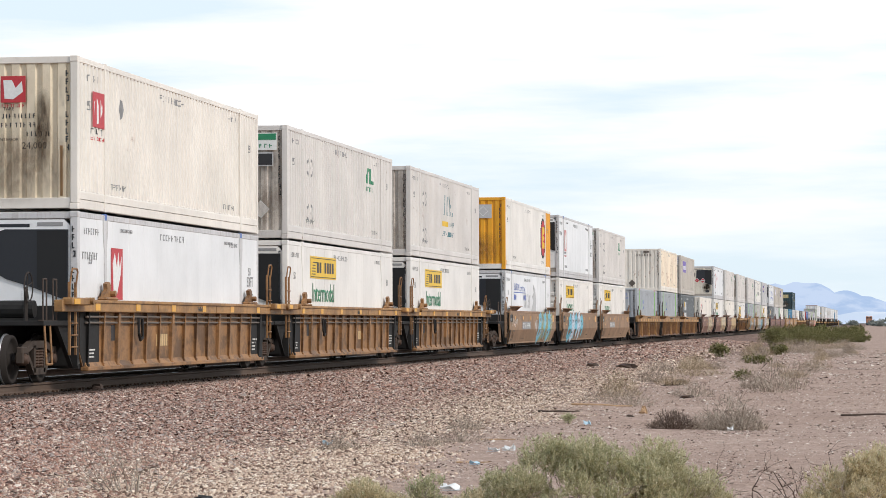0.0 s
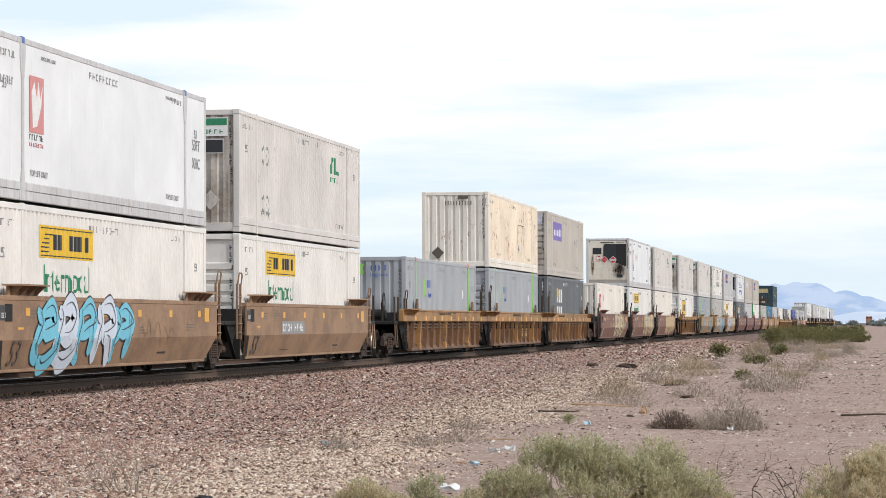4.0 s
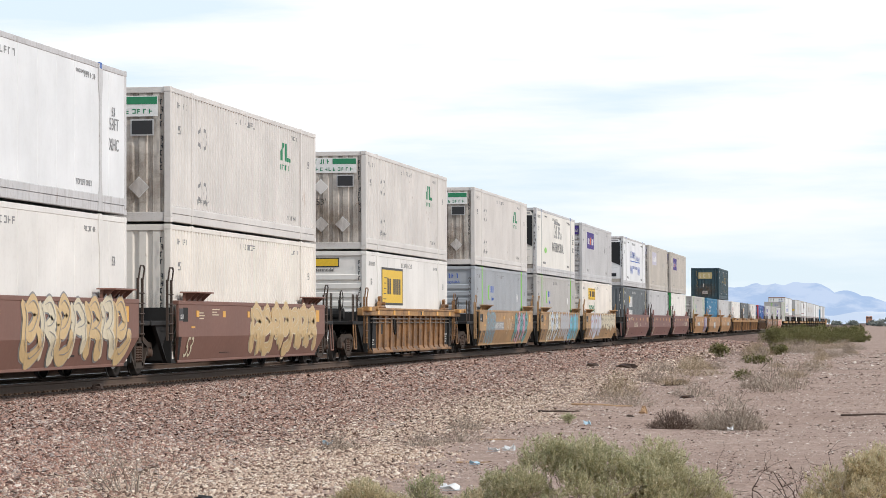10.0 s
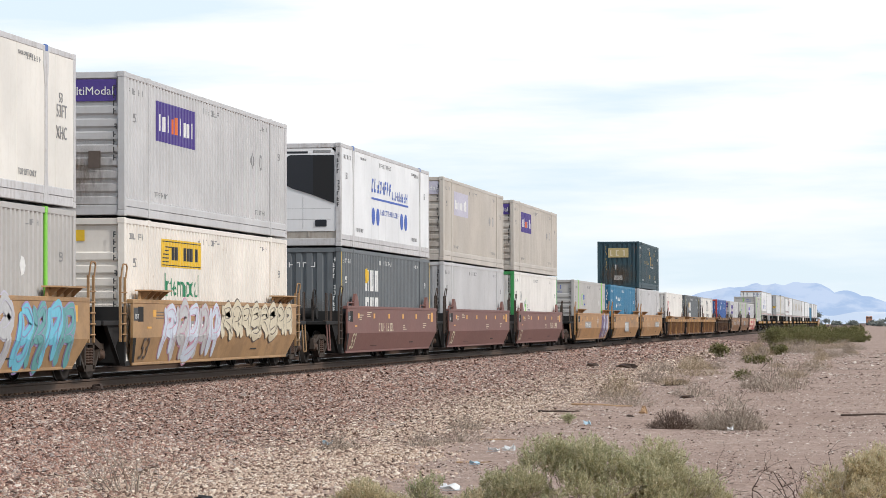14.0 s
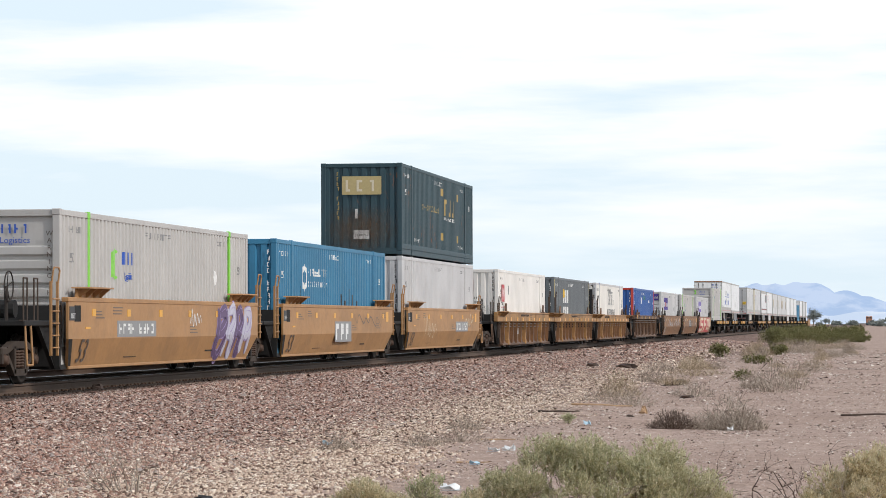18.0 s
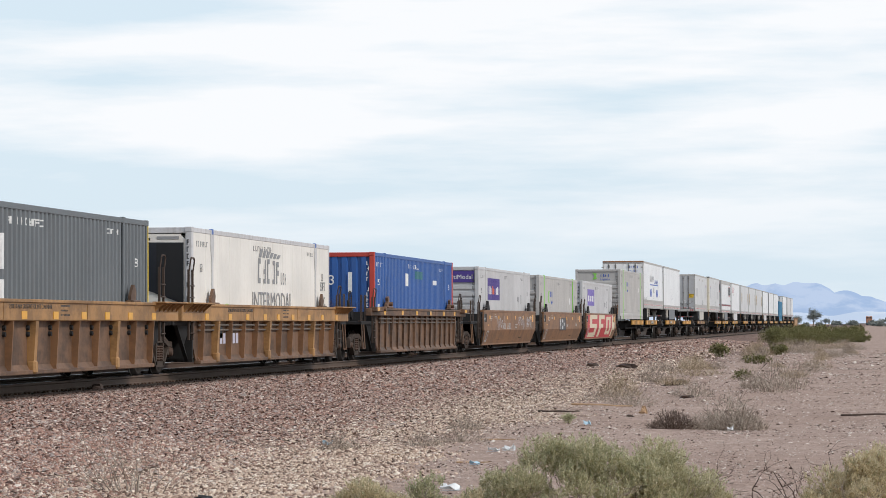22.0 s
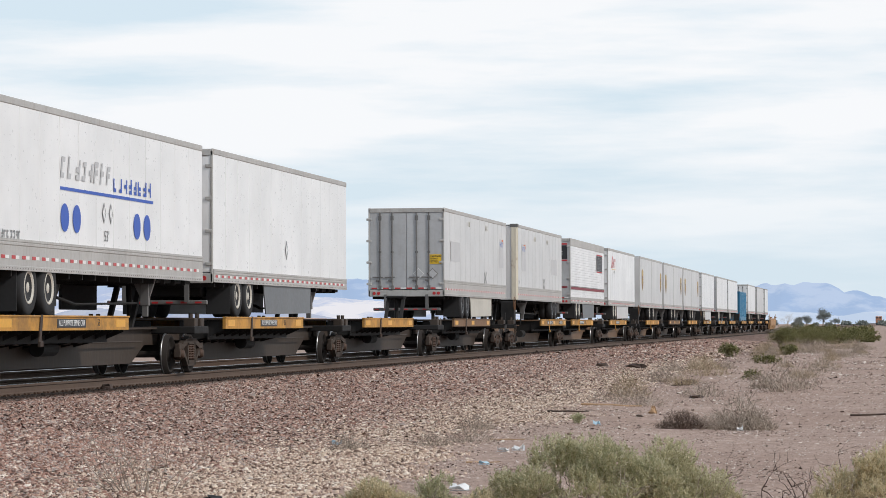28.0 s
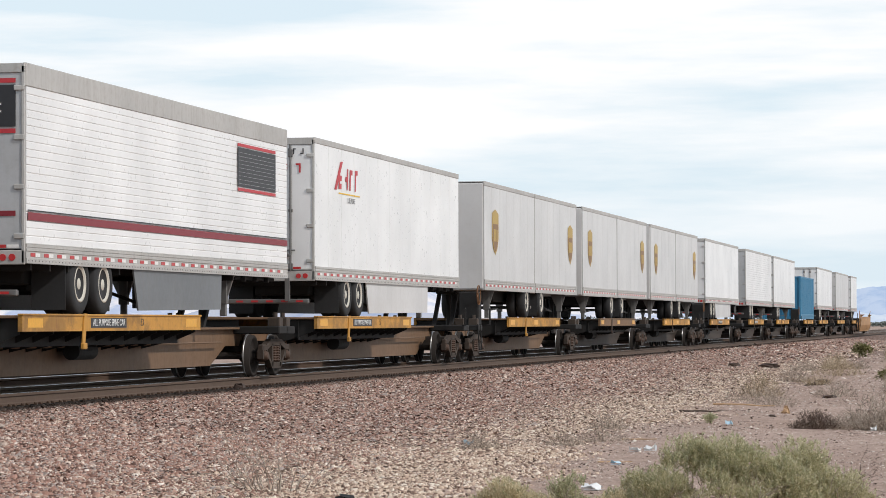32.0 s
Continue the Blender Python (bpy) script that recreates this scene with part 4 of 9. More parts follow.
            for yy in (-1.65, L53 - (0.35 if deep else -0.35)):
                if deep:
                    def shelf():
                        s = Shape().cbox(1.46, 1.74, 0, 2.0, zt - 0.005, zt + 0.03, 0.008)
                        for k in range(6):
                            s.prism([(1.50, zt), (1.70, zt), (1.50, zt - 0.18)], "y", 0.06 + k * 0.36, 0.10 + k * 0.36)
                        return s
                    part("end_shelf", shared("end_shelf", shelf), tan, web, "walkway shelf on brackets", at=(0, yy, 0))
                else:
                    part("end_shelf", shared("end_step", lambda: Shape().cbox(1.46, 1.66, 0, 1.3, zt - 0.10, zt + 0.04, 0.02).rod((1.56, 1.25, zt - 0.02), (1.72, 1.25, zt - 0.02), 0.07, 10)), tan, web, "boxed step at the end", at=(0, yy, 0))
                    part("reflector", shared("step_reflector", lambda: Shape().box(1.66, 1.666, 0.1, 0.5, zt - 0.08, zt + 0.02)), YELLOW_M, web, at=(0, yy, 0))
        for yy in (1.35, L53 - 1.9):
            if deep:
                gm = shared("plate_guide", lambda: Shape().prism([(0, zt), (0.36, zt), (0.42, zt + 0.2), (0.30, zt + 0.36), (0.22, zt + 0.36), (0, zt + 0.14)], "x", 1.36, 1.42).cbox(1.33, 1.5, -0.1, 0.5, zt, zt + 0.05, 0.02))
            else:
                gm = shared("horn_guide", lambda: Shape().prism([(0, zt), (0.62, zt), (0.62, zt + 0.12), (0.46, zt + 0.16), (0.5, zt + 0.3), (0.38, zt + 0.37), (0.2, zt + 0.33), (0.24, zt + 0.22), (0.06, zt + 0.13)], "x", 1.36, 1.44).cbox(1.33, 1.53, -0.1, 0.75, zt, zt + 0.07, 0.03).rod((1.3, 0.5, zt + 0.14), (1.54, 0.5, zt + 0.14), 0.06, 9))
            part("container_guide", gm, body, web, at=(0, yy, 0))
    for y in (0.0, L53 / 2 - 0.6, L53 - 1.2):
        part("well_floor", shared("well_floor", well_floor), BLACK_M, g, at=(0, y, 0))
    well_ends(g, body, first, last, pitch, 2.5)
    return g


# ---- spine cars and trailers ----
DECK = 1.22


def spine_unit(label, u, pitch, spine_m, deck_m, first, last, deck=(0.3, 5.2), hitch=13.0, truck_front=True):
    """One platform: a deep centre sill, an apron for the trailer's wheels, a hitch, and trucks at the joints."""
    g = thing("spine_car", label, "rail car", "spine cars of the train", (TRACK, u, 0))
    n = pitch
    part("centre_sill", Shape().prism([(-0.3, 0.98), (n - 0.3, 0.98), (n - 0.5, 0.62), (n - 1.6, 0.62), (n - 2.7, 0.24), (2.1, 0.24), (1.0, 0.62), (-0.1, 0.62)], "x", -0.33, 0.33).box(-0.46, 0.46, -0.3, n - 0.3, 0.96, 1.0), spine_m, g)
    a, b = deck
    ap = part("wheel_deck", Shape().cbox(-1.36, 1.36, a, b, DECK - 0.06, DECK - 0.012, 0.01), spine_m, g)
    for sx in (-1, 1):
        x0, x1 = sorted((sx * 1.35, sx * 1.42))
        part("deck_edge", Shape().prism([(a, DECK - 0.26), (b, DECK - 0.26), (b, DECK + 0.01), (a, DECK + 0.01)], "x", x0, x1).cbox(min(x0, x1), max(x0, x1) + 0.02, a - 0.02, b + 0.02, DECK - 0.02, DECK + 0.012, 0.006), deck_m, ap, "yellow edge of the wheel deck")
        k = int((b - a) / 0.8)
        for i in range(k + 1 if sx > 0 else 2):
            yy = a + 0.1 + (b - a - 0.2) * i / (k if sx > 0 else 1)
            part("bracket", shared(("bracket", sx), lambda: Shape().prism([(sx * 1.34, DECK - 0.07), (sx * 1.34, DECK - 0.3), (sx * 1.0, 0.78), (sx * 0.33, 0.62), (sx * 0.33, DECK - 0.07)], "y", -0.012, 0.012)), BLACK_M, ap, at=(0, yy, 0))
    part("deck_beam", Shape().box(0.98, 1.0, a + 0.05, b - 0.05, DECK - 0.5, DECK - 0.06), BLACK_M, ap, "dark beam below the deck")
    part("ratchet_strap", shared("ratchet_strap", lambda: Shape().prism([(0, DECK + 0.02), (0.14, DECK + 0.02), (0.02, DECK - 0.5), (-0.12, DECK - 0.5)], "x", 1.425, 1.445).cbox(1.42, 1.48, -0.14, 0.04, DECK - 0.55, DECK - 0.45, 0.01)), deck_m if spine_m.name.startswith("spine_ochre") else LADDER_M, ap, "hanging strap arm", at=(0, a + (b - a) * 0.3, 0))
    for i in range(3):
        part("reflector", shared("deck_reflector", lambda: Shape().box(1.418, 1.423, -0.34, 0.34, DECK - 0.2, DECK - 0.06)), YELLOW_M, ap, at=(0, a + 0.6 + i * (b - a - 1.2) / 2, 0))
    hm = BLACK_M
    h = part("hitch", Shape().prism([(hitch - 0.9, 1.0), (hitch - 0.75, 1.0), (hitch + 0.1, 1.92), (hitch - 0.08, 1.92)], "x", -0.3, -0.2).prism([(hitch - 0.9, 1.0), (hitch - 0.75, 1.0), (hitch + 0.1, 1.92), (hitch - 0.08, 1.92)], "x", 0.2, 0.3).cbox(-0.3, 0.3, hitch - 0.3, hitch + 0.3, 1.9, 1.985, 0.03).rod((0, hitch + 0.1, 1.0), (0, hitch, 1.9), 0.07), hm, g, "upright trailer hitch")
    # end decks and corner pedestals
    for yy in (0.0, n - 0.6):
        part("end_deck", shared("spine_end", lambda: Shape().cbox(-1.3, 1.3, -0.35, 0.35, 0.86, 1.02, 0.02)), BLACK_M, g, at=(0, yy, 0))
        for sx in (-1, 1):
            part("pedestal", shared("pedestal", lambda: Shape().cbox(-0.13, 0.13, -0.14, 0.14, 0.98, 1.2, 0.02).rod((0, 0, 1.2), (0, 0, 1.3), 0.05)), SPINE_M, g, at=(sx * 1.12, yy, 0))
    part("air_tank", Shape().rod((0.62, 6.6, 0.62), (0.62, 7.6, 0.62), 0.15, 14), BLACK_M, g)
    part("brake_rod", Shape().pipe([(0.5, 2.0, 0.7), (0.5, n - 2.5, 0.7)], 0.02, 6), spine_m, g)
    if first:
        rail_truck(g, 0.6, 0.42, 0.89)
        coupler(g, -0.2, -1)
        part("brake_stand", Shape().cbox(0.7, 1.25, 0.05, 0.5, 1.0, 1.95, 0.03), BLACK_M, g)
        part("brake_wheel", hoop(Shape(), 1.28, -0.1, 1.85, 0.27).rod((1.26, 0.1, 1.6), (1.26, -0.1, 1.85), 0.02), plain("hoop_orange", (0.16, 0.07, 0.025), 0.7), g)
        grab(g, 1.1, 1.02, BLACK_M, 1.36, 0.45, 0.25)
        part("step", Shape().pipe([(1.3, -0.35, 1.05), (1.34, -0.35, 0.35), (1.34, 0.0, 0.35), (1.3, 0.0, 1.05)], 0.018, 6), BLACK_M, g)
    rail_truck(g, n - 0.3 if not last else n - 1.3, 0.42, 0.89)
    if last:
        coupler(g, n - 0.3, 1)
        grab(g, n - 1.2, 1.02, BLACK_M, 1.36, 0.45, 0.25)
    return g


TYRE_M = plain("tyre_rubber", (0.022, 0.022, 0.023), 0.85)
RIM_M = plain("rim_white", (0.62, 0.58, 0.5), 0.4, 0.2)
RED_M = plain("tape_red", (0.5, 0.03, 0.03), 0.4)
TAPE_W = plain("tape_white", (0.80, 0.79, 0.76), 0.4)
ALU_M = paint("trailer_alu", (0.47, 0.455, 0.43), 0.5, 0.1, 0.7, (0.2, 0.15, 0.11))
ROD_M = paint("lock_rod_grey", (0.17, 0.165, 0.16), 0.55, 0.4, 0.5)
RIM_DARK = plain("rim_steel", (0.12, 0.12, 0.125), 0.35, 0.7)


def trailer(label, u, length, body, doors=None, rail=None, floor_z=2.0, top_z=5.06, tandem=2.6, dual=True, skirt=None, back_to_front=False, grid=1.22, tape=True, group="trailers on the train", slats=False, axles=2, rim_m=None, rail_h=0.3, top_h=0.13):
    """A semi-trailer; its rear doors face the near end unless back_to_front."""
    g = thing("semi_trailer", label, "trailer", group, (TRACK, u, 0))
    rail = rail or ALU_M
    doors = doors or body
    w, h = 1.295, top_z - floor_z

    def Y(y):
        return length - y if back_to_front else y
    s = Shape()
    if slats:
        n = 22
        ring = [(-w + 0.005, top_z - 0.1), (-w + 0.005, floor_z + 0.28)]
        for i in range(n):
            a = floor_z + 0.3 + i * (h - 0.42) / n
            ring += [(w - 0.004, a), (w + 0.004, a + 0.012), (w + 0.004, a + (h - 0.42) / n - 0.012), (w - 0.004, a + (h - 0.42) / n)]
        s.prism(ring, "y", 0.03, length - 0.03)
    else:
        k = max(1, round(length / grid))
        d = length / k
        ring = [(-w + 0.01, length - 0.01), (-w + 0.01, 0.01), (w, 0.01)]
        for i in range(1, k):
            ring += [(w, i * d - 0.012), (w - 0.006, i * d - 0.005), (w - 0.006, i * d + 0.005), (w, i * d + 0.012)]
        ring += [(w, length - 0.01)]
        s.prism(ring, "z", floor_z + 0.28, top_z - 0.09)
    body_p = part("body", s, body, g)
    if not slats and length > 10 and u < 800:
        k = max(1, round(length / grid))
        for i in range(1, k):
            part("rivet_seam", shared(("rivet_seam", h), lambda: Shape().box(w - 0.002, w + 0.003, 0.02, 0.05, floor_z + 0.3, top_z - 0.12)), body, body_p, at=(0, i * length / k, 0))
    part("top_rail", Shape().cbox(w - 0.05, w + 0.012, 0, length, top_z - top_h, top_z, 0.012).cbox(-w - 0.012, -w + 0.05, 0, length, top_z - top_h, top_z, 0.012), rail, g)
    part("roof", Shape().box(-w + 0.03, w - 0.03, 0.02, length - 0.02, top_z - 0.03, top_z - 0.008), rail, g)
    f, t = floor_z, floor_z + rail_h
    steps = [(w - 0.05, f), (w + 0.022, f), (w + 0.022, f + 0.075), (w + 0.012, f + 0.085), (w + 0.012, t - 0.12), (w + 0.024, t - 0.11), (w + 0.024, t - 0.075), (w + 0.014, t - 0.07), (w + 0.014, t - 0.055), (w + 0.024, t - 0.05), (w + 0.024, t - 0.005), (w - 0.05, t)]
    lr = part("lower_rail", Shape().prism(steps, "y", 0, length).cbox(-w - 0.016, -w + 0.05, 0, length, floor_z, floor_z + rail_h, 0.012).box(-w + 0.05, w - 0.05, 0.02, length - 0.02, floor_z + 0.02, floor_z + 0.1), rail, g)
    if tape:
        k = int(length / 0.62)
        for ink, shift, lab in ((RED_M, 0.0, "red reflective tape along the lower rail"), (TAPE_W, 0.22, "white reflective tape along the lower rail")):
            st = Shape()
            for i in range(k):
                yy = 0.2 + i * (length - 0.4) / k + shift
                st.box(w + 0.011, w + 0.017, yy, yy + 0.21, f + (0.2 if rail_h > 0.4 else 0.105), f + (0.26 if rail_h > 0.4 else 0.16))
            tagged(part("reflective_tape", st, ink, lr, lab), kind="stuff")
        rv = Shape()
        for i in range(int(length / 0.16)):
            rv.box(w + 0.022, w + 0.026, 0.08 + i * 0.16, 0.10 + i * 0.16, f + 0.03, f + 0.05)
        if u < 800:
            tagged(part("rivet_row", rv, ROD_M, lr), kind="stuff")
    # end with doors and the plain nose
    yd = Y(0.0)
    sd = -1 if not back_to_front else 1
    for x0, x1 in ((-w + 0.05, -0.01), (0.01, w - 0.05)):
        a, b = sorted((yd + sd * -0.02, yd + sd * 0.03))
        d = part("rear_door", Shape().cbox(x0, x1, a, b, floor_z + 0.22, top_z - 0.16, 0.008), doors, g)
        for fx in (0.28, 0.62):
            xx = x0 + (x1 - x0) * fx
            part("lock_rod", Shape().rod((xx, yd + sd * 0.055, floor_z + 0.2), (xx, yd + sd * 0.055, top_z - 0.15), 0.024, 6).cbox(xx - 0.05, xx + 0.05, min(yd, yd + sd * 0.075), max(yd, yd + sd * 0.075), top_z - 0.42, top_z - 0.26, 0.01).cbox(xx - 0.045, xx + 0.045, min(yd, yd + sd * 0.07), max(yd, yd + sd * 0.07), floor_z + 1.45, floor_z + 1.52, 0.01).cbox(xx - 0.05, xx + 0.05, min(yd, yd + sd * 0.075), max(yd, yd + sd * 0.075), floor_z + 0.22, floor_z + 0.36, 0.01).cbox(xx - 0.26, xx + 0.1, min(yd + sd * 0.05, yd + sd * 0.075), max(yd + sd * 0.05, yd + sd * 0.075), floor_z + 0.62, floor_z + 0.655, 0.008).cbox(xx - 0.14, xx + 0.02, min(yd + sd * 0.04, yd + sd * 0.08), max(yd + sd * 0.04, yd + sd * 0.08), floor_z + 0.5, floor_z + 0.56, 0.01), ROD_M, d)
        for k in range(4):
            zz = floor_z + 0.4 + k * (h - 0.8) / 3
            xx = x0 if x0 < -0.5 else x1
            part("hinge", Shape().cbox(min(xx - 0.12, xx + 0.05), max(xx - 0.05, xx + 0.05), min(yd + sd * 0.02, yd + sd * 0.06), max(yd + sd * 0.02, yd + sd * 0.06), zz - 0.03, zz + 0.05, 0.01), rail, d)
    a, b = sorted((yd, yd + sd * 0.05))
    part("door_frame", Shape().cbox(-w, -w + 0.05, a, b, floor_z, top_z - 0.05, 0.008).cbox(w - 0.05, w, a, b, floor_z, top_z - 0.05, 0.008).cbox(-w, w, a, b, top_z - 0.16, top_z - 0.01, 0.01).cbox(-w, w, a, b, floor_z - 0.02, floor_z + 0.2, 0.01), rail, g)
    for sx in (-1, 1):
        for k in (0, 1):
            part("tail_light", Shape().rod((sx * (0.95 + 0.15 * k), yd + sd * 0.05, floor_z + 0.09), (sx * (0.95 + 0.15 * k), yd + sd * 0.065, floor_z + 0.09), 0.055, 10), RED_M, g)
    if u < 800:
        for ink, k0 in ((RED_M, 0), (TAPE_W, 1)):
            st = Shape()
            for i in range(k0, 12, 2):
                st.box(-w + 0.1 + i * 0.2, -w + 0.29 + i * 0.2, min(yd + sd * 0.02, yd + sd * 0.034), max(yd + sd * 0.02, yd + sd * 0.034), floor_z + 0.235, floor_z + 0.285)
            tagged(part("door_tape", st, ink, g), kind="stuff")
    bm = part("bumper", Shape().cbox(-1.15, 1.15, min(yd + sd * -0.02, yd + sd * -0.12), max(yd + sd * -0.02, yd + sd * -0.12), 1.5, 1.6, 0.02).box(-0.75, -0.65, min(yd - 0.1 * sd * -1 - 0.06, yd), max(yd, yd - 0.06), 1.55, floor_z + 0.05).box(0.65, 0.75, min(yd, yd - 0.06), max(yd, yd - 0.06) + 0.01, 1.55, floor_z + 0.05), ROD_M, g)
    st = Shape()
    for i in range(7):
        st.box(-1.1 + i * 0.33, -0.95 + i * 0.33, min(yd - sd * 0.0, yd + sd * -0.018) - 0.002, yd + 0.004, 1.53, 1.57)
    tagged(part("bumper_tape", st, RED_M, bm), kind="stuff")
    yn = Y(length)
    a, b = sorted((yn, yn - sd * 0.04))
    part("nose", Shape().cbox(-w + 0.02, w - 0.02, a, b, floor_z + 0.02, top_z - 0.05, 0.03), body, g)
    # running gear
    r = 0.5
    for k in range(axles):
        ya = Y(tandem + (k * 1.24 if axles > 1 else 0))
        ax = part("axle", Shape().rod((-1.1, ya, DECK + r), (1.1, ya, DECK + r), 0.07, 8), BLACK_M, g)
        for sx in (-1, 1):
            tm = shared(("tyre", sx), lambda: Shape().lathe([(sx * 0.72, r * 0.56), (sx * 0.72, r - 0.04), (sx * 0.75, r), (sx * 0.96, r), (sx * 0.99, r - 0.05), (sx * 0.985, r * 0.6)], (0, 0), 30).lathe([(sx * 1.02, r * 0.56), (sx * 1.02, r - 0.04), (sx * 1.05, r), (sx * 1.25, r), (sx * 1.28, r - 0.05), (sx * 1.275, r * 0.58), (sx * 1.25, r * 0.55)], (0, 0), 30), True)
            t = part("wheel", tm, TYRE_M, ax, "black rubber tyre", at=(0, ya, DECK + r))
            part("rim", shared(("rim", sx), lambda: Shape().lathe([(sx * 1.15, r * 0.60), (sx * 1.278, r * 0.60), (sx * 1.278, r * 0.54), (sx * 1.235, r * 0.47), (sx * 1.225, r * 0.3), (sx * 1.245, r * 0.22), (sx * 1.262, r * 0.1)], (0, ya * 0), 24), True), rim_m or RIM_M, g, "pale wheel rim" if rim_m is None else "dark steel wheel rim", at=(0, ya, DECK + r))
    yy = sorted((Y(tandem - 0.9), Y(tandem + 2.2)))
    part("slider_frame", Shape().cbox(-0.62, 0.62, yy[0], yy[1], floor_z - 0.3, floor_z + 0.02, 0.02), BLACK_M, g)
    if length > 10:
        bags = Shape()
        for k in (0, 1):
            ya = Y(tandem + k * 1.24)
            for sx in (-1, 1):
                bags.rod((sx * 0.5, ya, DECK + 0.5), (sx * 0.5, ya, floor_z - 0.2), 0.17, 10).cbox(sx * 0.62 - 0.07, sx * 0.62 + 0.07, ya - 0.55, ya + 0.25, DECK + 0.38, DECK + 0.5, 0.02)
            bags.rod((-0.35, ya + 0.3, DECK + 0.45), (0.35, ya + 0.3, DECK + 0.45), 0.12, 10)
        part("suspension", bags, BLACK_M, g, "black air bags and axle beams")
        hang = Shape()
        for k in range(int(length / 0.9)):
            hang.box(-w + 0.06, w - 0.06, 0.4 + k * 0.9, 0.45 + k * 0.9, floor_z - 0.10, floor_z + 0.02)
        tagged(part("underfloor_framing", hang, BLACK_M, g, "dark cross beams under the floor"), kind="stuff")
        a, b = sorted((Y(length - 0.5), Y(length - 3.5)))
        part("coupler_plate", Shape().cbox(-1.15, 1.15, a, b, floor_z - 0.07, floor_z + 0.0, 0.01).cbox(-1.0, -0.94, a + 0.2, b, floor_z - 0.62, floor_z, 0.01), BLACK_M, g, "dark plate over the hitch")
    part("cross_brace", Shape().rod((0.5, Y(tandem + 2.2), floor_z - 0.2), (0.9, Y(tandem + 4.2), floor_z - 0.55), 0.03, 6).rod((0.9, Y(tandem + 4.2), floor_z - 0.55), (0.9, Y(length - 4.2), floor_z - 0.5), 0.025, 6), BLACK_M, g)
    for sx in (-1, 1):
        a, b = sorted((Y(tandem - 0.72), Y(tandem - 0.70)))
        part("mud_flap", Shape().box(sx * 0.98 - 0.28, sx * 0.98 + 0.28, a, b, DECK + 0.08, floor_z), TYRE_M, g)
        a, b = sorted((Y(length - (3.9 if length > 10 else 2.0)), Y(length - (3.76 if length > 10 else 1.86))))
        lg = part("landing_leg", Shape().cbox(sx * 1.0 - 0.09, sx * 1.0 + 0.09, a, b, floor_z - 0.55, floor_z, 0.01).cbox(sx * 1.0 - 0.06, sx * 1.0 + 0.06, a + 0.02, b - 0.02, floor_z - 0.78, floor_z - 0.5, 0.01).prism([(sx * 1.0 - 0.28, floor_z), (sx * 1.0 + 0.22, floor_z), (sx * 1.0 + 0.09, floor_z - 0.4), (sx * 1.0 - 0.09, floor_z - 0.4)], "y", a + 0.03, b - 0.03), ROD_M, g)
    if skirt:
        a, b = sorted((Y(tandem + 2.0 + 0.9 * (skirt is SKIRT_G)), Y(length - 4.0 - 0.9 * (skirt is SKIRT_G))))
        part("side_skirt", Shape().prism([(a, floor_z + 0.02), (b, floor_z + 0.02), (b - 0.05, DECK + 0.12), (a + 0.3, DECK + 0.08)], "x", w - 0.06, w - 0.03), skirt, g)
    if skirt or length > 10 and back_to_front:
        a, b = sorted((Y(tandem + 2.0), Y(length - 4.0)))
        # on cream and pale trailers the dark grey paints in the far side's shade
        part("far_skirt", Shape().box(-w + 0.03, -w + 0.06, a, b, DECK + 0.1, floor_z + 0.02), SKIRT_G, g, "skirt on the far side")
    return g


# ---- the train, from its near end at the start; distances along the line at 0 s ----
CREAM = paint("paint_cream", (0.80, 0.75, 0.68), 0.5, 0, 0.3, (0.36, 0.25, 0.16), rust=0.03, streak=0.3)
CREAM_T = paint("paint_cream_stained", (0.76, 0.66, 0.50), 0.6, 0, 0.5, (0.3, 0.19, 0.11), rust=0.1)
WHITE = paint("paint_white", (0.79, 0.76, 0.715), 0.45, 0, 0.25, streak=0.3)
REEFER = paint("paint_reefer_white", (0.79, 0.79, 0.79), 0.35, 0, 0.2, (0.4, 0.36, 0.3), streak=0.35)
REEFER_C = paint("paint_reefer_cream", (0.80, 0.76, 0.69), 0.4, 0, 0.3, (0.4, 0.33, 0.25))
PALE = paint("paint_pale_grey", (0.67, 0.635, 0.60), 0.5, 0, 0.28, (0.25, 0.2, 0.16), rust=0.02, streak=0.3)
PALE_E = paint("paint_pale_grey_sooty", (0.60, 0.55, 0.49), 0.55, 0, 1.0, (0.16, 0.105, 0.07), rust=0.15, streak=0.9, patch=0.35)
BEIGE = paint("paint_beige_grey", (0.53, 0.485, 0.43), 0.5, 0, 0.35)
LIGHT = paint("paint_light_grey", (0.55, 0.545, 0.545), 0.5, 0, 0.3)
STRAP_G = paint("paint_blue_grey", (0.39, 0.41, 0.435), 0.5, 0, 0.3)
STRAP_B = paint("paint_warm_grey", (0.48, 0.462, 0.44), 0.5, 0, 0.3)
SLATE = paint("paint_slate", (0.13, 0.145, 0.155), 0.5, 0, 0.3, (0.25, 0.22, 0.2))
YELLOWC = paint("paint_yellow", (0.78, 0.36, 0.015), 0.45, 0, 0.25)
TEALC = paint("paint_dark_teal", (0.02, 0.055, 0.07), 0.5, 0, 0.3, (0.1, 0.08, 0.06), rust=0.25)
BLUEC = paint("paint_blue_cyan", (0.035, 0.19, 0.33), 0.5, 0, 0.35, (0.05, 0.06, 0.07))
NAVY = paint("paint_royal_blue", (0.025, 0.10, 0.33), 0.45, 0, 0.4, (0.04, 0.05, 0.1))
REDF = paint("paint_red", (0.48, 0.05, 0.035), 0.5, 0, 0.3)
RUSTY_E = paint("paint_cream_white", (0.82, 0.77, 0.69), 0.55, 0, 0.5, (0.4, 0.28, 0.17), rust=0.25, rust_colour=(0.3, 0.12, 0.04))
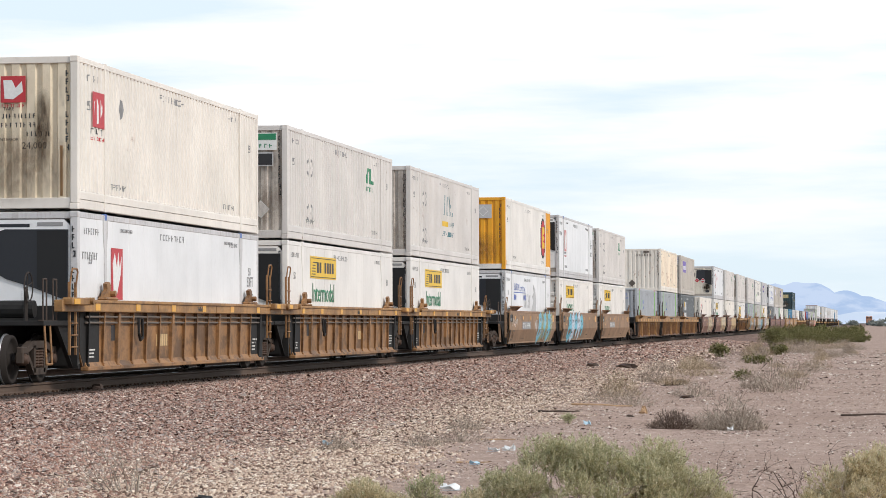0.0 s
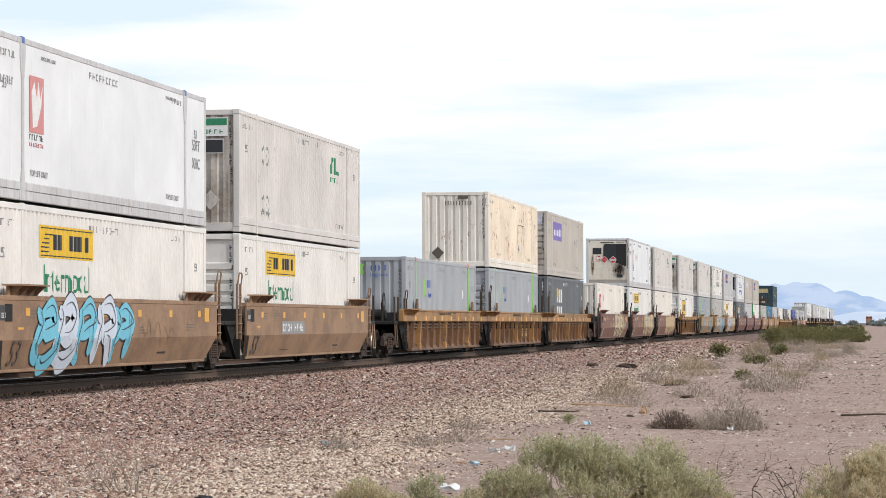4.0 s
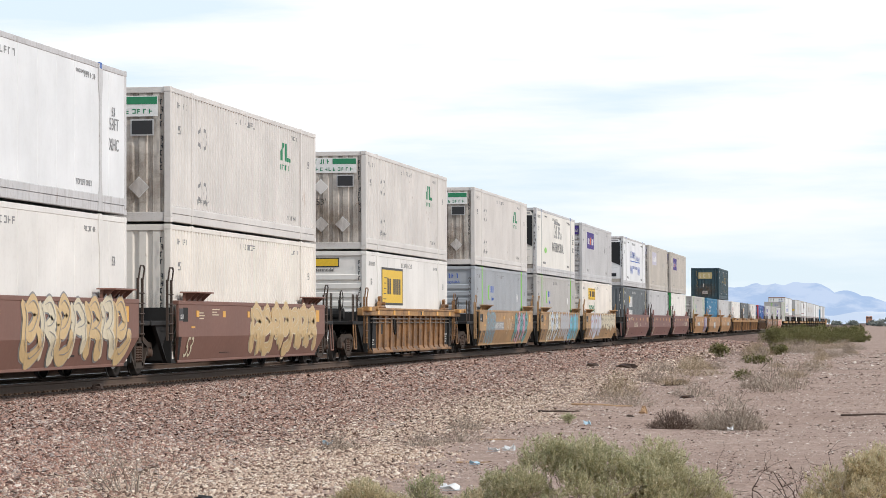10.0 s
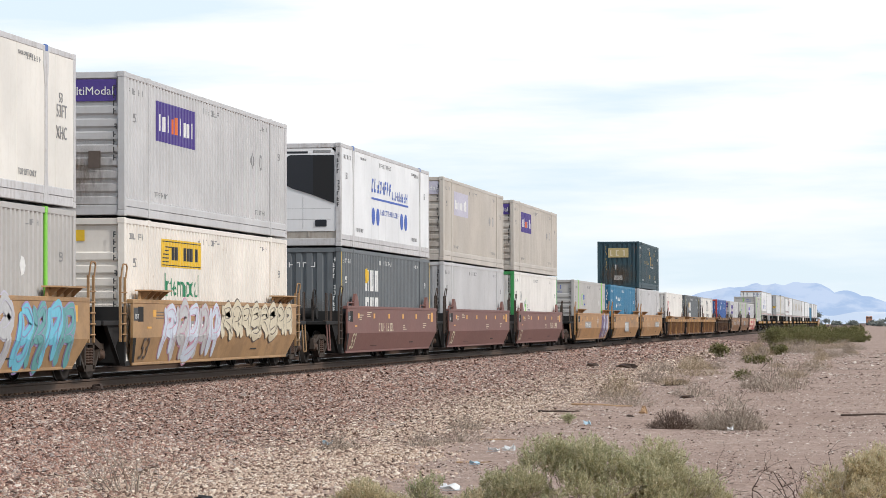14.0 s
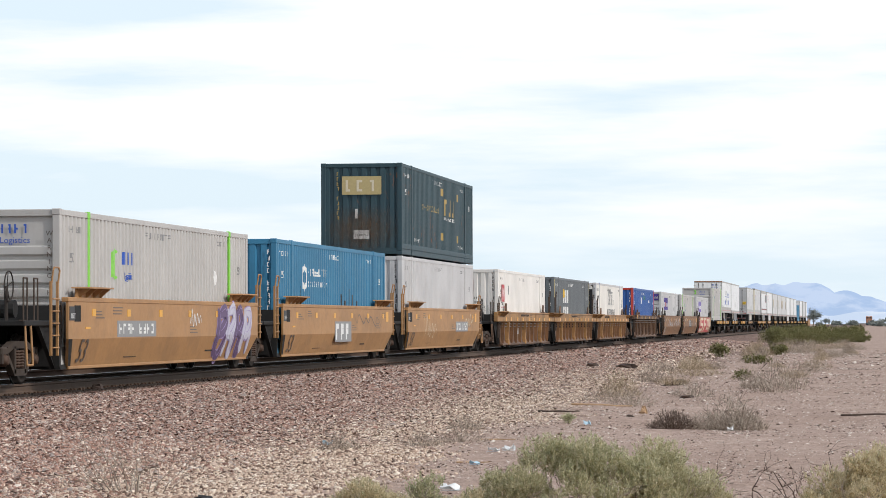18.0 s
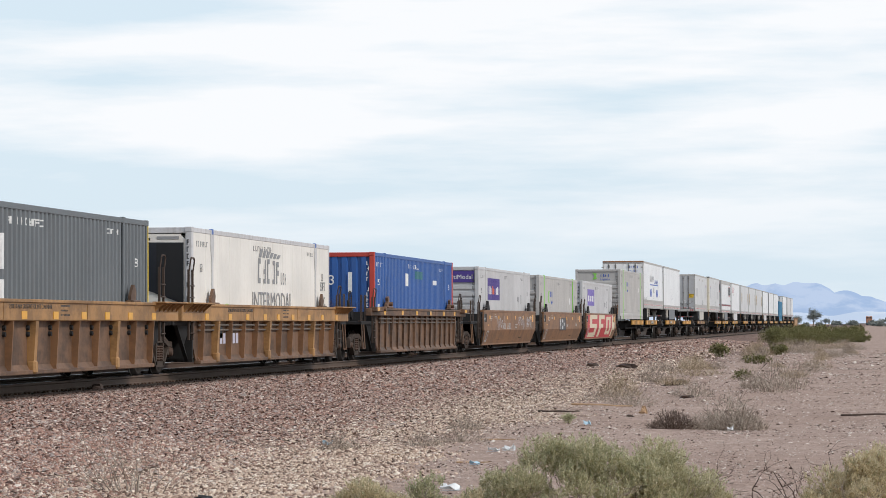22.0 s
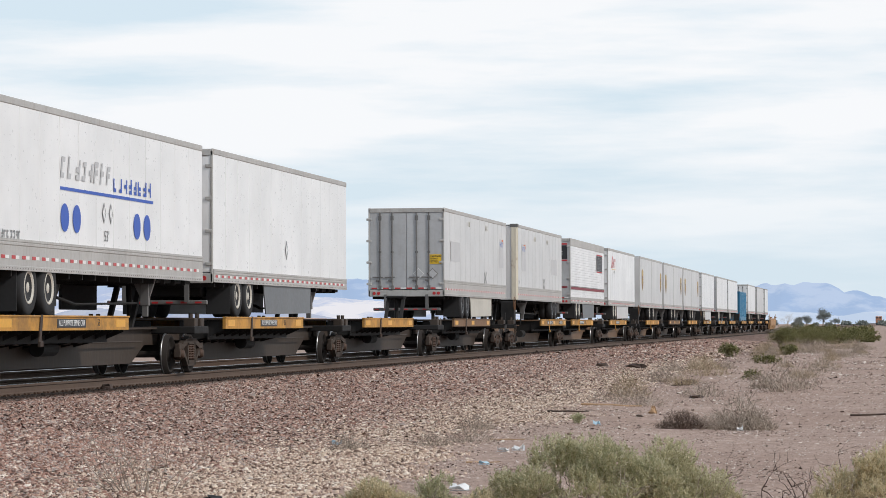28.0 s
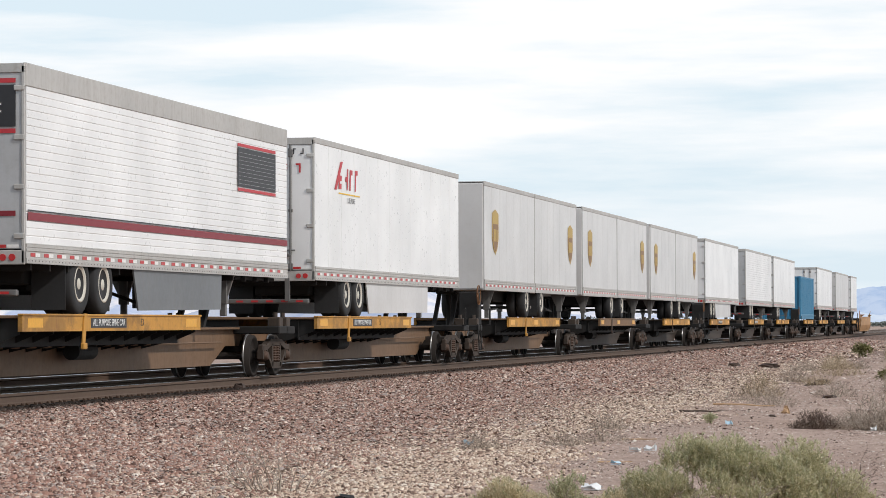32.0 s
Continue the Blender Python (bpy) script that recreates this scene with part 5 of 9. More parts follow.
RUSTY = paint("paint_rusty_cream", (0.86, 0.75, 0.60), 0.55, 0, 0.35, (0.45, 0.28, 0.15), rust=0.7, rust_colour=(0.30, 0.105, 0.032))
FRAME_ALU = paint("reefer_frame", (0.60, 0.59, 0.59), 0.5, 0.1, 0.8, (0.20, 0.15, 0.11), rust=0.12, streak=0.7)
SILL_M = paint("reefer_sill", (0.42, 0.38, 0.33), 0.6, 0.1, 0.9, (0.12, 0.08, 0.05), rust=0.4)
GREENS = plain("strap_green", (0.22, 0.62, 0.06), 0.5)
YSTRIP = plain("strip_yellow", (0.72, 0.52, 0.05), 0.5)
GREENE = plain("edge_green", (0.05, 0.30, 0.09), 0.5)
PINK = plain("pocket_red", (0.55, 0.12, 0.1), 0.5)
BLUEP = plain("pocket_blue", (0.08, 0.16, 0.42), 0.5)
TAN = paint("car_tan", (0.325, 0.165, 0.064), 0.55, 0, 0.85, (0.11, 0.06, 0.034), rust=0.2, rust_colour=(0.13, 0.06, 0.03), patch=0.7)
TAN2 = paint("car_tan_dull", (0.33, 0.20, 0.115), 0.6, 0, 0.55, (0.15, 0.09, 0.06), rust=0.1, patch=0.35)
TAN3 = paint("car_tan_golden", (0.42, 0.25, 0.115), 0.55, 0, 0.5, (0.2, 0.12, 0.07), rust=0.12, patch=0.3)
OCHRE = paint("car_ochre", (0.42, 0.22, 0.085), 0.5, 0, 0.35, (0.2, 0.12, 0.07), patch=0.2)
MAROON = paint("car_maroon", (0.185, 0.082, 0.068), 0.55, 0, 0.4, (0.22, 0.15, 0.12))
MAROON2 = paint("car_maroon_brown", (0.195, 0.092, 0.066), 0.55, 0, 0.45, (0.22, 0.15, 0.12))
RUSTB = paint("car_rust_brown", (0.185, 0.10, 0.055), 0.6, 0, 0.95, (0.055, 0.036, 0.027), rust=0.2, patch=0.6)
ORNGB = paint("car_orange_brown", (0.255, 0.125, 0.055), 0.55, 0, 0.5, (0.13, 0.075, 0.045), rust=0.08, patch=0.45)
CHORD = paint("car_chord_ochre", (0.40, 0.212, 0.076), 0.55, 0, 0.65, (0.16, 0.085, 0.04), rust=0.15, patch=0.5)
SPINE_M = paint("spine_brown", (0.046, 0.032, 0.023), 0.65, 0.0, 0.6, (0.12, 0.078, 0.05))
SPINE_Y = paint("spine_yellow", (0.56, 0.275, 0.045), 0.6, 0, 0.6, (0.14, 0.085, 0.05), rust=0.2, patch=0.5)
SPINE_D = paint("spine_deck_brown", (0.20, 0.115, 0.06), 0.65, 0, 0.8, (0.09, 0.055, 0.035), rust=0.3)
SPINE_O = paint("spine_ochre_brown", (0.18, 0.105, 0.058), 0.6, 0, 0.7, (0.07, 0.045, 0.03), rust=0.2)
TR_WHITE = paint("trailer_white", (0.81, 0.80, 0.785), 0.28, 0, 0.12, (0.45, 0.42, 0.38))
TR_GREY = paint("trailer_grey", (0.60, 0.585, 0.57), 0.3, 0, 0.35, (0.35, 0.3, 0.25))
TR_DOOR = paint("trailer_door_grey", (0.47, 0.475, 0.48), 0.45, 0.0, 0.4, patch=0.1)
SKIRT_G = paint("skirt_grey", (0.17, 0.18, 0.19), 0.45, 0.2, 0.3)
SKIRT_C = paint("skirt_cream", (0.55, 0.52, 0.45), 0.5, 0, 0.3)

LOWZ, UPZ = 0.305, 3.235
BOX = {}     # containers and trailers by a short key, for their markings
MOVERS = []


def low(key, *a, **k):
    BOX[key] = container(a[0], a[1], LOWZ, *a[2:], **k)
    MOVERS.append(BOX[key])


def up(key, *a, **k):
    BOX[key] = container(a[0], a[1], UPZ, *a[2:], **k)
    MOVERS.append(BOX[key])


CAR = {}


def cars(key, us, make, label, body, pitch, **k):
    for i, u in enumerate(us):
        CAR[key, i] = make(label, u, body, i == 0, i == len(us) - 1, pitch, **k)
        MOVERS.append(CAR[key, i])


cars("a", (53.6, 73.3, 93.0), ribbed_well, "tan ribbed well car unit, weathered, carrying stacked containers", TAN, 19.7, chord=CHORD, dark_ends=True)
cars("b", (116.9, 136.7, 156.3), smooth_well, "dull tan smooth-sided well car with graffiti", TAN2, 19.7)
cars("c", (180.7, 200.55, 220.5), ribbed_well, "brown ribbed well car with deep top band", RUSTB, 19.9, deep=True, ribs=12, chord=CHORD)
cars("d", (244.1, 264.0, 283.85), smooth_well, "maroon-brown smooth-sided well car with cream graffiti", MAROON2, 19.85)
cars("e", (307.75,), ribbed_well, "single tan ribbed well car, weathered", TAN, 20.0, chord=CHORD, dark_ends=True)
cars("f", (330.95, 350.65, 370.4), smooth_well, "tan smooth-sided well car with teal and white graffiti", TAN3, 19.7)
cars("g", (394.1, 413.5, 433.0), smooth_well, "maroon smooth-sided well car with white markings", MAROON, 19.5, flaps=MAROON, fins=True)
cars("h", (456.8, 476.3, 495.7), smooth_well, "ochre smooth-sided well car, fairly clean", OCHRE, 19.5)
cars("i", (519.1, 539.0, 559.0), ribbed_well, "rust-brown ribbed well car with deep top band", RUSTB, 19.9, deep=True, ribs=12, chord=CHORD)
cars("j", (582.35,), ribbed_well, "single dark brown ribbed well car", RUSTB, 20.0)
cars("k", (605.2, 624.8, 643.7), smooth_well, "orange-brown smooth-sided well car with graffiti", ORNGB, 19.4, flaps=BLACK_M, fins=True)

REEF = dict(end="reefer", frame_m=FRAME_ALU, posts=FRAME_ALU, heads=BLUEP, smooth_side=True, base=FRAME_ALU)
up("a0u", "cream corrugated container with red emblem and rust-stained end", 53.6, CREAM, ends=CREAM_T, frame_m=CREAM)
low("a0l", "white refrigerated container with dark cooling grille", 53.6, REEFER, **REEF)
up("a1u", "pale grey corrugated container with green emblem", 73.3, PALE, ends=PALE_E)
low("a1l", "smooth white container with yellow sign in a well", 73.3, WHITE, end="reefer", smooth_side=True)
up("a2u", "pale grey corrugated container with teal and yellow emblem", 93.0, PALE, ends=PALE_E)
low("a2l", "smooth white container with yellow sign in a well", 93.0, WHITE, end="reefer", smooth_side=True)
up("b0u", "white corrugated container with bright yellow ends", 116.9, WHITE, frame_m=YELLOWC, ends=YELLOWC, base=WHITE, rails=WHITE)
low("b0l", "white refrigerated container with blue lettering in a well", 116.9, REEFER, **REEF)
up("b1u", "white refrigerated container with dark cooling grille", 136.7, REEFER, **REEF)
low("b1l", "white corrugated container with yellow sign", 136.7, WHITE, end="louvre")
up("b2u", "pale grey corrugated container with green emblem", 156.3, PALE, ends=PALE_E)
low("b2l", "white corrugated container with yellow sign", 156.3, WHITE, end="louvre")
low("c0l", "blue-grey corrugated container with bright green straps", 180.7, STRAP_G, posts=GREENS, heads=PINK)
up("c1u", "rust-streaked cream corrugated container", 200.55, RUSTY, ends=RUSTY_E, frame_m=RUSTY_E)
low("c1l", "blue-grey corrugated container with bright green straps", 200.55, STRAP_G, posts=GREENS, end="louvre")
up("c2u", "beige-grey corrugated container with violet sign", 220.5, BEIGE, end="louvre")
low("c2l", "slate-grey corrugated container with yellow edges", 220.5, SLATE)
low("d0l", "cream corrugated container with red emblem", 244.1, CREAM)
up("d1u", "weathered white refrigerated container with black grille and placards", 264.0, REEFER, ends=paint("reefer_stained", (0.72, 0.66, 0.56), 0.5, 0, 0.6, (0.3, 0.17, 0.08), rust=0.28, rust_colour=(0.17, 0.08, 0.035)), **REEF)
low("d1l", "smooth white container with yellow sign in a well", 264.0, WHITE, end="reefer", smooth_side=True)
up("d2u", "pale grey corrugated container with green emblem", 283.85, PALE, ends=PALE_E)
low("d2l", "cream corrugated container, plain and weathered", 283.85, CREAM)
up("e0u", "pale grey corrugated container with green banner on its end", 307.75, PALE, ends=PALE_E)
low("e0l", "smooth white container with black-framed yellow sign", 307.75, WHITE, end="louvre", smooth_side=True, posts=WHITE)
up("f0u", "pale grey corrugated container with green banner on its end", 330.95, PALE, ends=PALE_E)
low("f0l", "blue-grey corrugated container with bright green straps", 330.95, STRAP_G, end="louvre", posts=GREENS)
up("f1u", "white refrigerated container with large dark lettering", 350.65, REEFER_C, **REEF)
low("f1l", "warm grey corrugated container with bright green straps", 350.65, STRAP_B, end="louvre", posts=GREENS)
up("f2u", "light grey corrugated container with purple sign", 370.4, LIGHT, end="louvre")
low("f2l", "cream corrugated container with yellow sign", 370.4, CREAM, end="louvre")
up("g0u", "white refrigerated container with blue lettering and dots", 394.1, REEFER, **REEF)
low("g0l", "slate-grey corrugated container with yellow edges", 394.1, SLATE)
up("g1u", "beige-grey corrugated container with faded sign", 413.5, BEIGE, end="louvre")
low("g1l", "light blue-grey corrugated container", 413.5, LIGHT)
up("g2u", "beige-grey corrugated container with violet sign", 433.0, BEIGE, end="louvre")
low("g2l", "white corrugated container with green corner posts", 433.0, WHITE, posts=WHITE, frame_m=GREENE, base=WHITE, rails=WHITE)
low("h0l", "warm grey corrugated container with bright green straps", 456.8, STRAP_B, end="louvre", posts=GREENS)
low("h1l", "cyan-blue corrugated container with white lettering and black streaks", 476.3, BLUEC)
up("h2u", "dark teal corrugated container with yellow lettering", 495.7, TEALC)
low("h2l", "light grey corrugated container", 495.7, LIGHT)
low("i0l", "white corrugated container with red emblem", 519.1, WHITE)
low("i1l", "slate-grey corrugated container with yellow edges", 539.0, SLATE)
low("i2l", "cream refrigerated container with large dark lettering", 559.0, REEFER_C, **REEF)
low("j0l", "royal blue corrugated container with red corner frame", 582.35, NAVY, frame_m=REDF, base=NAVY, rails=NAVY)
low("k0l", "light grey corrugated container with purple sign", 605.2, LIGHT, end="louvre")
low("k1l", "warm grey corrugated container with bright green straps", 624.8, STRAP_B, end="louvre", posts=GREENS)
low("k2l", "light grey corrugated container with faded violet sign", 643.7, LIGHT, end="louvre")

SPINES = [(663.6, 17.6, 1, 0, (8.2, 16.6), 4.0), (681.2, 17.2, 0, 0, (1.5, 10.2), 15.6), (698.4, 17.3, 0, 0, (1.5, 10.3), 15.6), (715.7, 17.2, 0, 0, (1.8, 10.4), 15.6),
          (732.9, 16.95, 0, 1, (1.9, 11.0), 15.4), (752.25, 18.15, 1, 0, (7.8, 17.4), 2.0), (770.4, 18.8, 0, 0, (1.9, 11.6), 16.6), (789.2, 20.0, 0, 1, (1.8, 11.5), 16.8),
          (810.6, 18.6, 1, 0, (4.0, 13.5), 2.0), (829.2, 18.6, 0, 0, (4.0, 13.5), 2.0), (847.8, 19.2, 0, 1, (4.0, 13.5), 2.0), (868.4, 19.4, 1, 0, (1.8, 10.6), 15.8), (887.8, 18.6, 0, 0, (2.2, 11.0), 16.2),
          (906.4, 19.2, 0, 1, (1.6, 10.5), 15.8), (927.2, 16.0, 1, 0, (3.0, 11.0), 13.0), (943.2, 20.4, 0, 0, (1.6, 10.5), 15.8), (963.6, 20.4, 0, 0, (2.0, 10.8), 16.4), (984.0, 10.2, 0, 1, (1.6, 7.0), 8.4)]
for i, (u, n, a, b, deck, hitch) in enumerate(SPINES):
    CAR["s", i] = spine_unit("brown spine car platform with yellow deck edges", u, n, SPINE_O if i in (5, 6, 7, 8) else SPINE_M, SPINE_D if i in (4, 9) else SPINE_Y, bool(a), bool(b), deck, hitch)
    MOVERS.append(CAR["s", i])


def tr(key, *a, **k):
    BOX[key] = trailer(*a, **k)
    MOVERS.append(BOX[key])


BOX["s0"] = container("warm grey corrugated container with green straps on a spine car", 665.2, 1.27, STRAP_B, end="louvre", posts=GREENS)
MOVERS.append(BOX["s0"])
tr("t1", "white dry-van trailer with blue lettering and rusty top edge", 682.0, 16.15, TR_WHITE, tandem=3.15, rail_h=0.55, top_z=4.98)
tr("t2", "plain white dry-van trailer with grey skirt", 699.2, 16.15, TR_WHITE, tandem=2.55, skirt=SKIRT_G, top_z=4.98)
tr("t4", "grey-white trailer with grey doors and caution sign", 733.4, 16.0, TR_GREY, TR_DOOR, tandem=4.33, skirt=SKIRT_C, rim_m=RIM_DARK, rail_h=0.55, top_z=4.98)
tr("t5", "grey-white trailer with bare nose ahead", 753.0, 16.0, TR_GREY, back_to_front=True, tandem=2.35, rim_m=RIM_DARK, rail_h=0.55)
tr("t6", "silver ribbed trailer with dark red stripes", 772.8, 16.1, TR_WHITE, TR_DOOR, tandem=2.7, skirt=SKIRT_G, slats=True, top_h=0.36)
tr("t7", "white dry-van trailer with red lettering", 791.3, 16.2, TR_WHITE, tandem=3.1, skirt=TR_GREY)
for i, (u, back) in enumerate(((811.3, 1), (819.95, 0), (829.9, 1), (838.6, 0), (848.4, 1), (857.1, 0))):
    tr("p%d" % i, "grey short trailer with brown shield emblem", u, 8.5, TR_GREY, back_to_front=bool(back), tandem=1.3, axles=1, tape=True, group="short trailers on the train")
tr("t8", "white trailer with plain sides", 869.0, 16.15, TR_WHITE, skirt=TR_GREY)
tr("t9", "white ribbed trailer with small dark sign", 889.3, 16.15, TR_WHITE, TR_DOOR, slats=True)
tr("t10", "white dry-van trailer, plain", 907.1, 16.15, TR_WHITE)
BOX["s1"] = container("cyan-blue container on a spine car", 928.5, 1.27, BLUEC, length=12.19)
MOVERS.append(BOX["s1"])
tr("t11", "white dry-van trailer, weathered", 944.3, 16.15, TR_WHITE)
tr("t12", "grey-white dry-van trailer, weathered", 965.3, 16.15, TR_GREY)
tr("t13", "white dry-van trailer, weathered", 985.6, 8.5, TR_WHITE, tandem=1.4, axles=1)
cars("m", (997.1,), smooth_well, "empty tan well car at the tail of the train", OCHRE, 20.0)

# ---- markings, emblems, lettering, graffiti ----
INK = {k: plain("ink_" + k, c, 0.5) for k, c in dict(
    red=(0.50, 0.035, 0.045), white=(0.78, 0.78, 0.76), black=(0.025, 0.025, 0.028), grey=(0.26, 0.26, 0.26), yellow=(0.78, 0.50, 0.03), green=(0.02, 0.22, 0.10),
    teal=(0.03, 0.16, 0.19), blue=(0.03, 0.10, 0.46), purple=(0.07, 0.04, 0.24), violet=(0.22, 0.17, 0.48), fade=(0.55, 0.53, 0.62), orange=(0.75, 0.16, 0.02), lime=(0.25, 0.62, 0.10),
    soot=(0.11, 0.085, 0.07), old_gold=(0.47, 0.37, 0.17), gold=(0.46, 0.31, 0.08), brown=(0.24, 0.13, 0.05), cream=(0.66, 0.58, 0.42), cyan=(0.16, 0.52, 0.66), sea=(0.13, 0.36, 0.36), olive=(0.30, 0.31, 0.12), pink=(0.62, 0.32, 0.42),
    lilac=(0.36, 0.27, 0.50), silver=(0.50, 0.50, 0.50), pale=(0.60, 0.66, 0.74), plum=(0.12, 0.07, 0.16), sand=(0.62, 0.44, 0.22), maroon=(0.23, 0.02, 0.03), worn_red=(0.62, 0.24, 0.22)).items()}


def ellipse(y, z, a, b, n=24):
    return [(y + a * math.cos(2 * math.pi * i / n), z + b * math.sin(2 * math.pi * i / n)) for i in range(n)]


def common_marks(g, seed, ink, top=True, body_h=H96):
    """The small lettering that every box carries, as bars, and its size mark."""
    dashes(g, 0.45, 1.6, body_h - 0.42, 0.12, 7, ink, seed)
    dashes(g, 6.4, 8.6, body_h - 0.38, 0.13, 9, ink, seed + 1)
    dashes(g, 13.0, 13.9, body_h - 0.36, 0.1, 6, ink, seed + 2)
    side_text(g, "53", 0.9, body_h - 0.9, 0.26, ink)
    side_text(g, "53", 15.15, body_h - 0.9, 0.26, ink)
    side_text(g, "TOP LIFT ONLY", 3.0, 0.52, 0.16, ink)
    side_text(g, "TOP LIFT ONLY", 13.0, 0.52, 0.16, ink)


def warning_post(g, ink, height=H96):
    end_text(g, "WARNING", W2 - 0.2, height - 0.85, 0.13, ink, -0.01, True)
    end_text(g, "HIGH", W2 - 0.2, height - 1.75, 0.13, ink, -0.01, True)
    end_text(g, "CUBE", W2 - 0.2, height - 2.35, 0.13, ink, -0.01, True)


def sign_yellow(g, wavy, words=True, framed=False):
    y0, y1, z0, z1 = (2.8, 6.55, 1.4, 2.4) if framed else (3.0, 6.7, 1.97, 2.56)
    if framed:
        side_patch(g, y0 - 0.1, y1 + 0.1, z0 - 0.07, z1 + 0.07, INK["black"], wavy, "sign_frame")
    sg = side_patch(g, y0, y1, z0, z1, INK["yellow"], wavy, "sign", "yellow sign panel", 0.007)
    if not framed:
        for a, b, c, d in ((y0 + 0.1, y1 - 0.1, z1 - 0.06, z1 - 0.04), (y0 + 0.1, y1 - 0.1, z0 + 0.03, z0 + 0.05)):
            side_patch(sg, a, b, c, d, INK["black"], wavy, "sign_line", "", 0.01)
    for i in range(7):
        if i == 2:
            continue
        a = y0 + 0.9 + i * (y1 - y0 - 1.2) / 7
        zm, hh = (z0 + z1) / 2, (z1 - z0) * 0.24
        side_patch(sg, a, a + 0.26, zm - hh, zm + hh, INK["black"], wavy, "sign_block", "", 0.010)
    for i in range(5):
        side_patch(sg, y0 + 0.15 + 0.05 * i, y0 + 0.7 + (0.35 if i > 3 else 0), z0 + 0.1 + i * (z1 - z0 - 0.2) / 5, z0 + 0.125 + i * (z1 - z0 - 0.2) / 5, INK["black"], wavy, "sign_line", "", 0.010)
    if words:
        side_text(g, "Intermodal", 4.85, 1.57, 0.72, INK["green"])


def emblem_arrow(g, y0, y1, z0, z1, under=True, ink="red"):
    """A red panel with a white slanting arrow shape."""
    e = side_patch(g, y0, y1, z0, z1, INK[ink], False, "emblem", "red panel with a white arrow shape", 0.006)
    w, h = y1 - y0, z1 - z0
    side_shape(e, [(y0 + w * 0.2, z0 + h * 0.08), (y0 + w * 0.5, z0 + h * 0.12), (y0 + w * 0.8, z0 + h * 0.5), (y0 + w * 0.9, z0 + h * 0.85), (y0 + w * 0.72, z0 + h * 0.6), (y0 + w * 0.6, z0 + h * 0.92), (y0 + w * 0.48, z0 + h * 0.6), (y0 + w * 0.3, z0 + h * 0.9), (y0 + w * 0.12, z0 + h * 0.7)], INK["white"], "arrow_shape", "", 0.01)
    if under:
        dashes(g, y0, y1, z0 - 0.13, 0.1, 6, INK["black"], 3)
        dashes(g, y0, y1, z0 - 0.25, 0.07, 8, INK["red"], 4)


def end_arrow(g, x0, x1, z0, z1, y=-0.01):
    e = end_patch(g, x0, x1, z0, z1, INK["red"], "emblem", "red panel with a white arrow shape", y)
    w, h = x1 - x0, z1 - z0
    part("arrow_shape", Shape().prism([(x0 + w * 0.15, z0 + h * 0.15), (x0 + w * 0.5, z0 + h * 0.12), (x0 + w * 0.9, z0 + h * 0.4), (x0 + w * 0.85, z0 + h * 0.8), (x0 + w * 0.6, z0 + h * 0.55), (x0 + w * 0.45, z0 + h * 0.85), (x0 + w * 0.1, z0 + h * 0.85)], "y", y - 0.004, y), INK["white"], e)
    end_bars(g, x0, x1, z0 - 0.09, 0.06, 8, INK["red"], y)


def end_bars(g, x0, x1, z, h, n, ink, y=-0.006, seed=1):
    rnd = random.Random(seed)
    s, w = Shape(), (x1 - x0) / n
    for i in range(n):
        for p, q, lo, hi in bars_of(rnd, x0 + i * w, x0 + i * w + w * rnd.uniform(0.5, 0.75), z, z + h, h * 0.2):
            s.box(p, q, y - 0.003, y + 0.001, lo, hi)
    tagged(part("small_lettering", s, ink, g), kind="stuff")


def end_diamond(g, x, z, r, ink, y=-0.01, edge=None):
    p = part("placard", Shape().prism([(x - r, z), (x, z - r), (x + r, z), (x, z + r)], "y", y - 0.006, y), edge or INK["white"], g, "diamond-shaped placard")
    part("placard_face", Shape().prism([(x - r * 0.88, z), (x, z - r * 0.88), (x + r * 0.88, z), (x, z + r * 0.88)], "y", y - 0.009, y - 0.006), ink, p)
    return p


def sign_violet(g, ink, worn, front):
    sg = side_patch(g, 2.55, 6.2, 1.66, 2.5, ink, True, "sign", "purple sign panel, worn", 0.005)
    rnd = random.Random(int(g.location.y))
    for i in range(9):
        a = 2.85 + i * 0.36
        side_patch(sg, a, a + rnd.uniform(0.12, 0.24), 1.88, 2.1 + rnd.uniform(0, 0.16), INK["orange"] if 2 < i < 5 and not worn else INK["white"], True, "sign_block", "", 0.008)
    for yy in (12.1, 13.0):
        side_shape(g, ellipse(yy, 1.75, 0.16, 0.2, 12), INK["grey"], "round_mark", "", 0.003)
        side_shape(g, ellipse(yy, 1.75, 0.10, 0.14, 12), INK["silver"], "round_mark", "", 0.006)
    if front:
        end_patch(g, -W2 + 0.16, W2 - 0.18, H96 - 0.6, H96 - 0.16, INK["purple"] if not worn else INK["fade"], "end_sign", "purple banner across the end", 0.03)
        end_text(g, "MultiModal", 0.52, H96 - 0.4, 0.24, INK["white"], 0.024)
        end_bars(g, -0.85, -0.1, H96 - 0.5, 0.2, 5, INK["orange"], 0.028)
    end_patch(g, 0.55, 0.8, 0.95, 1.3, INK["soot"], "document_box", "small box on the end", -0.02)


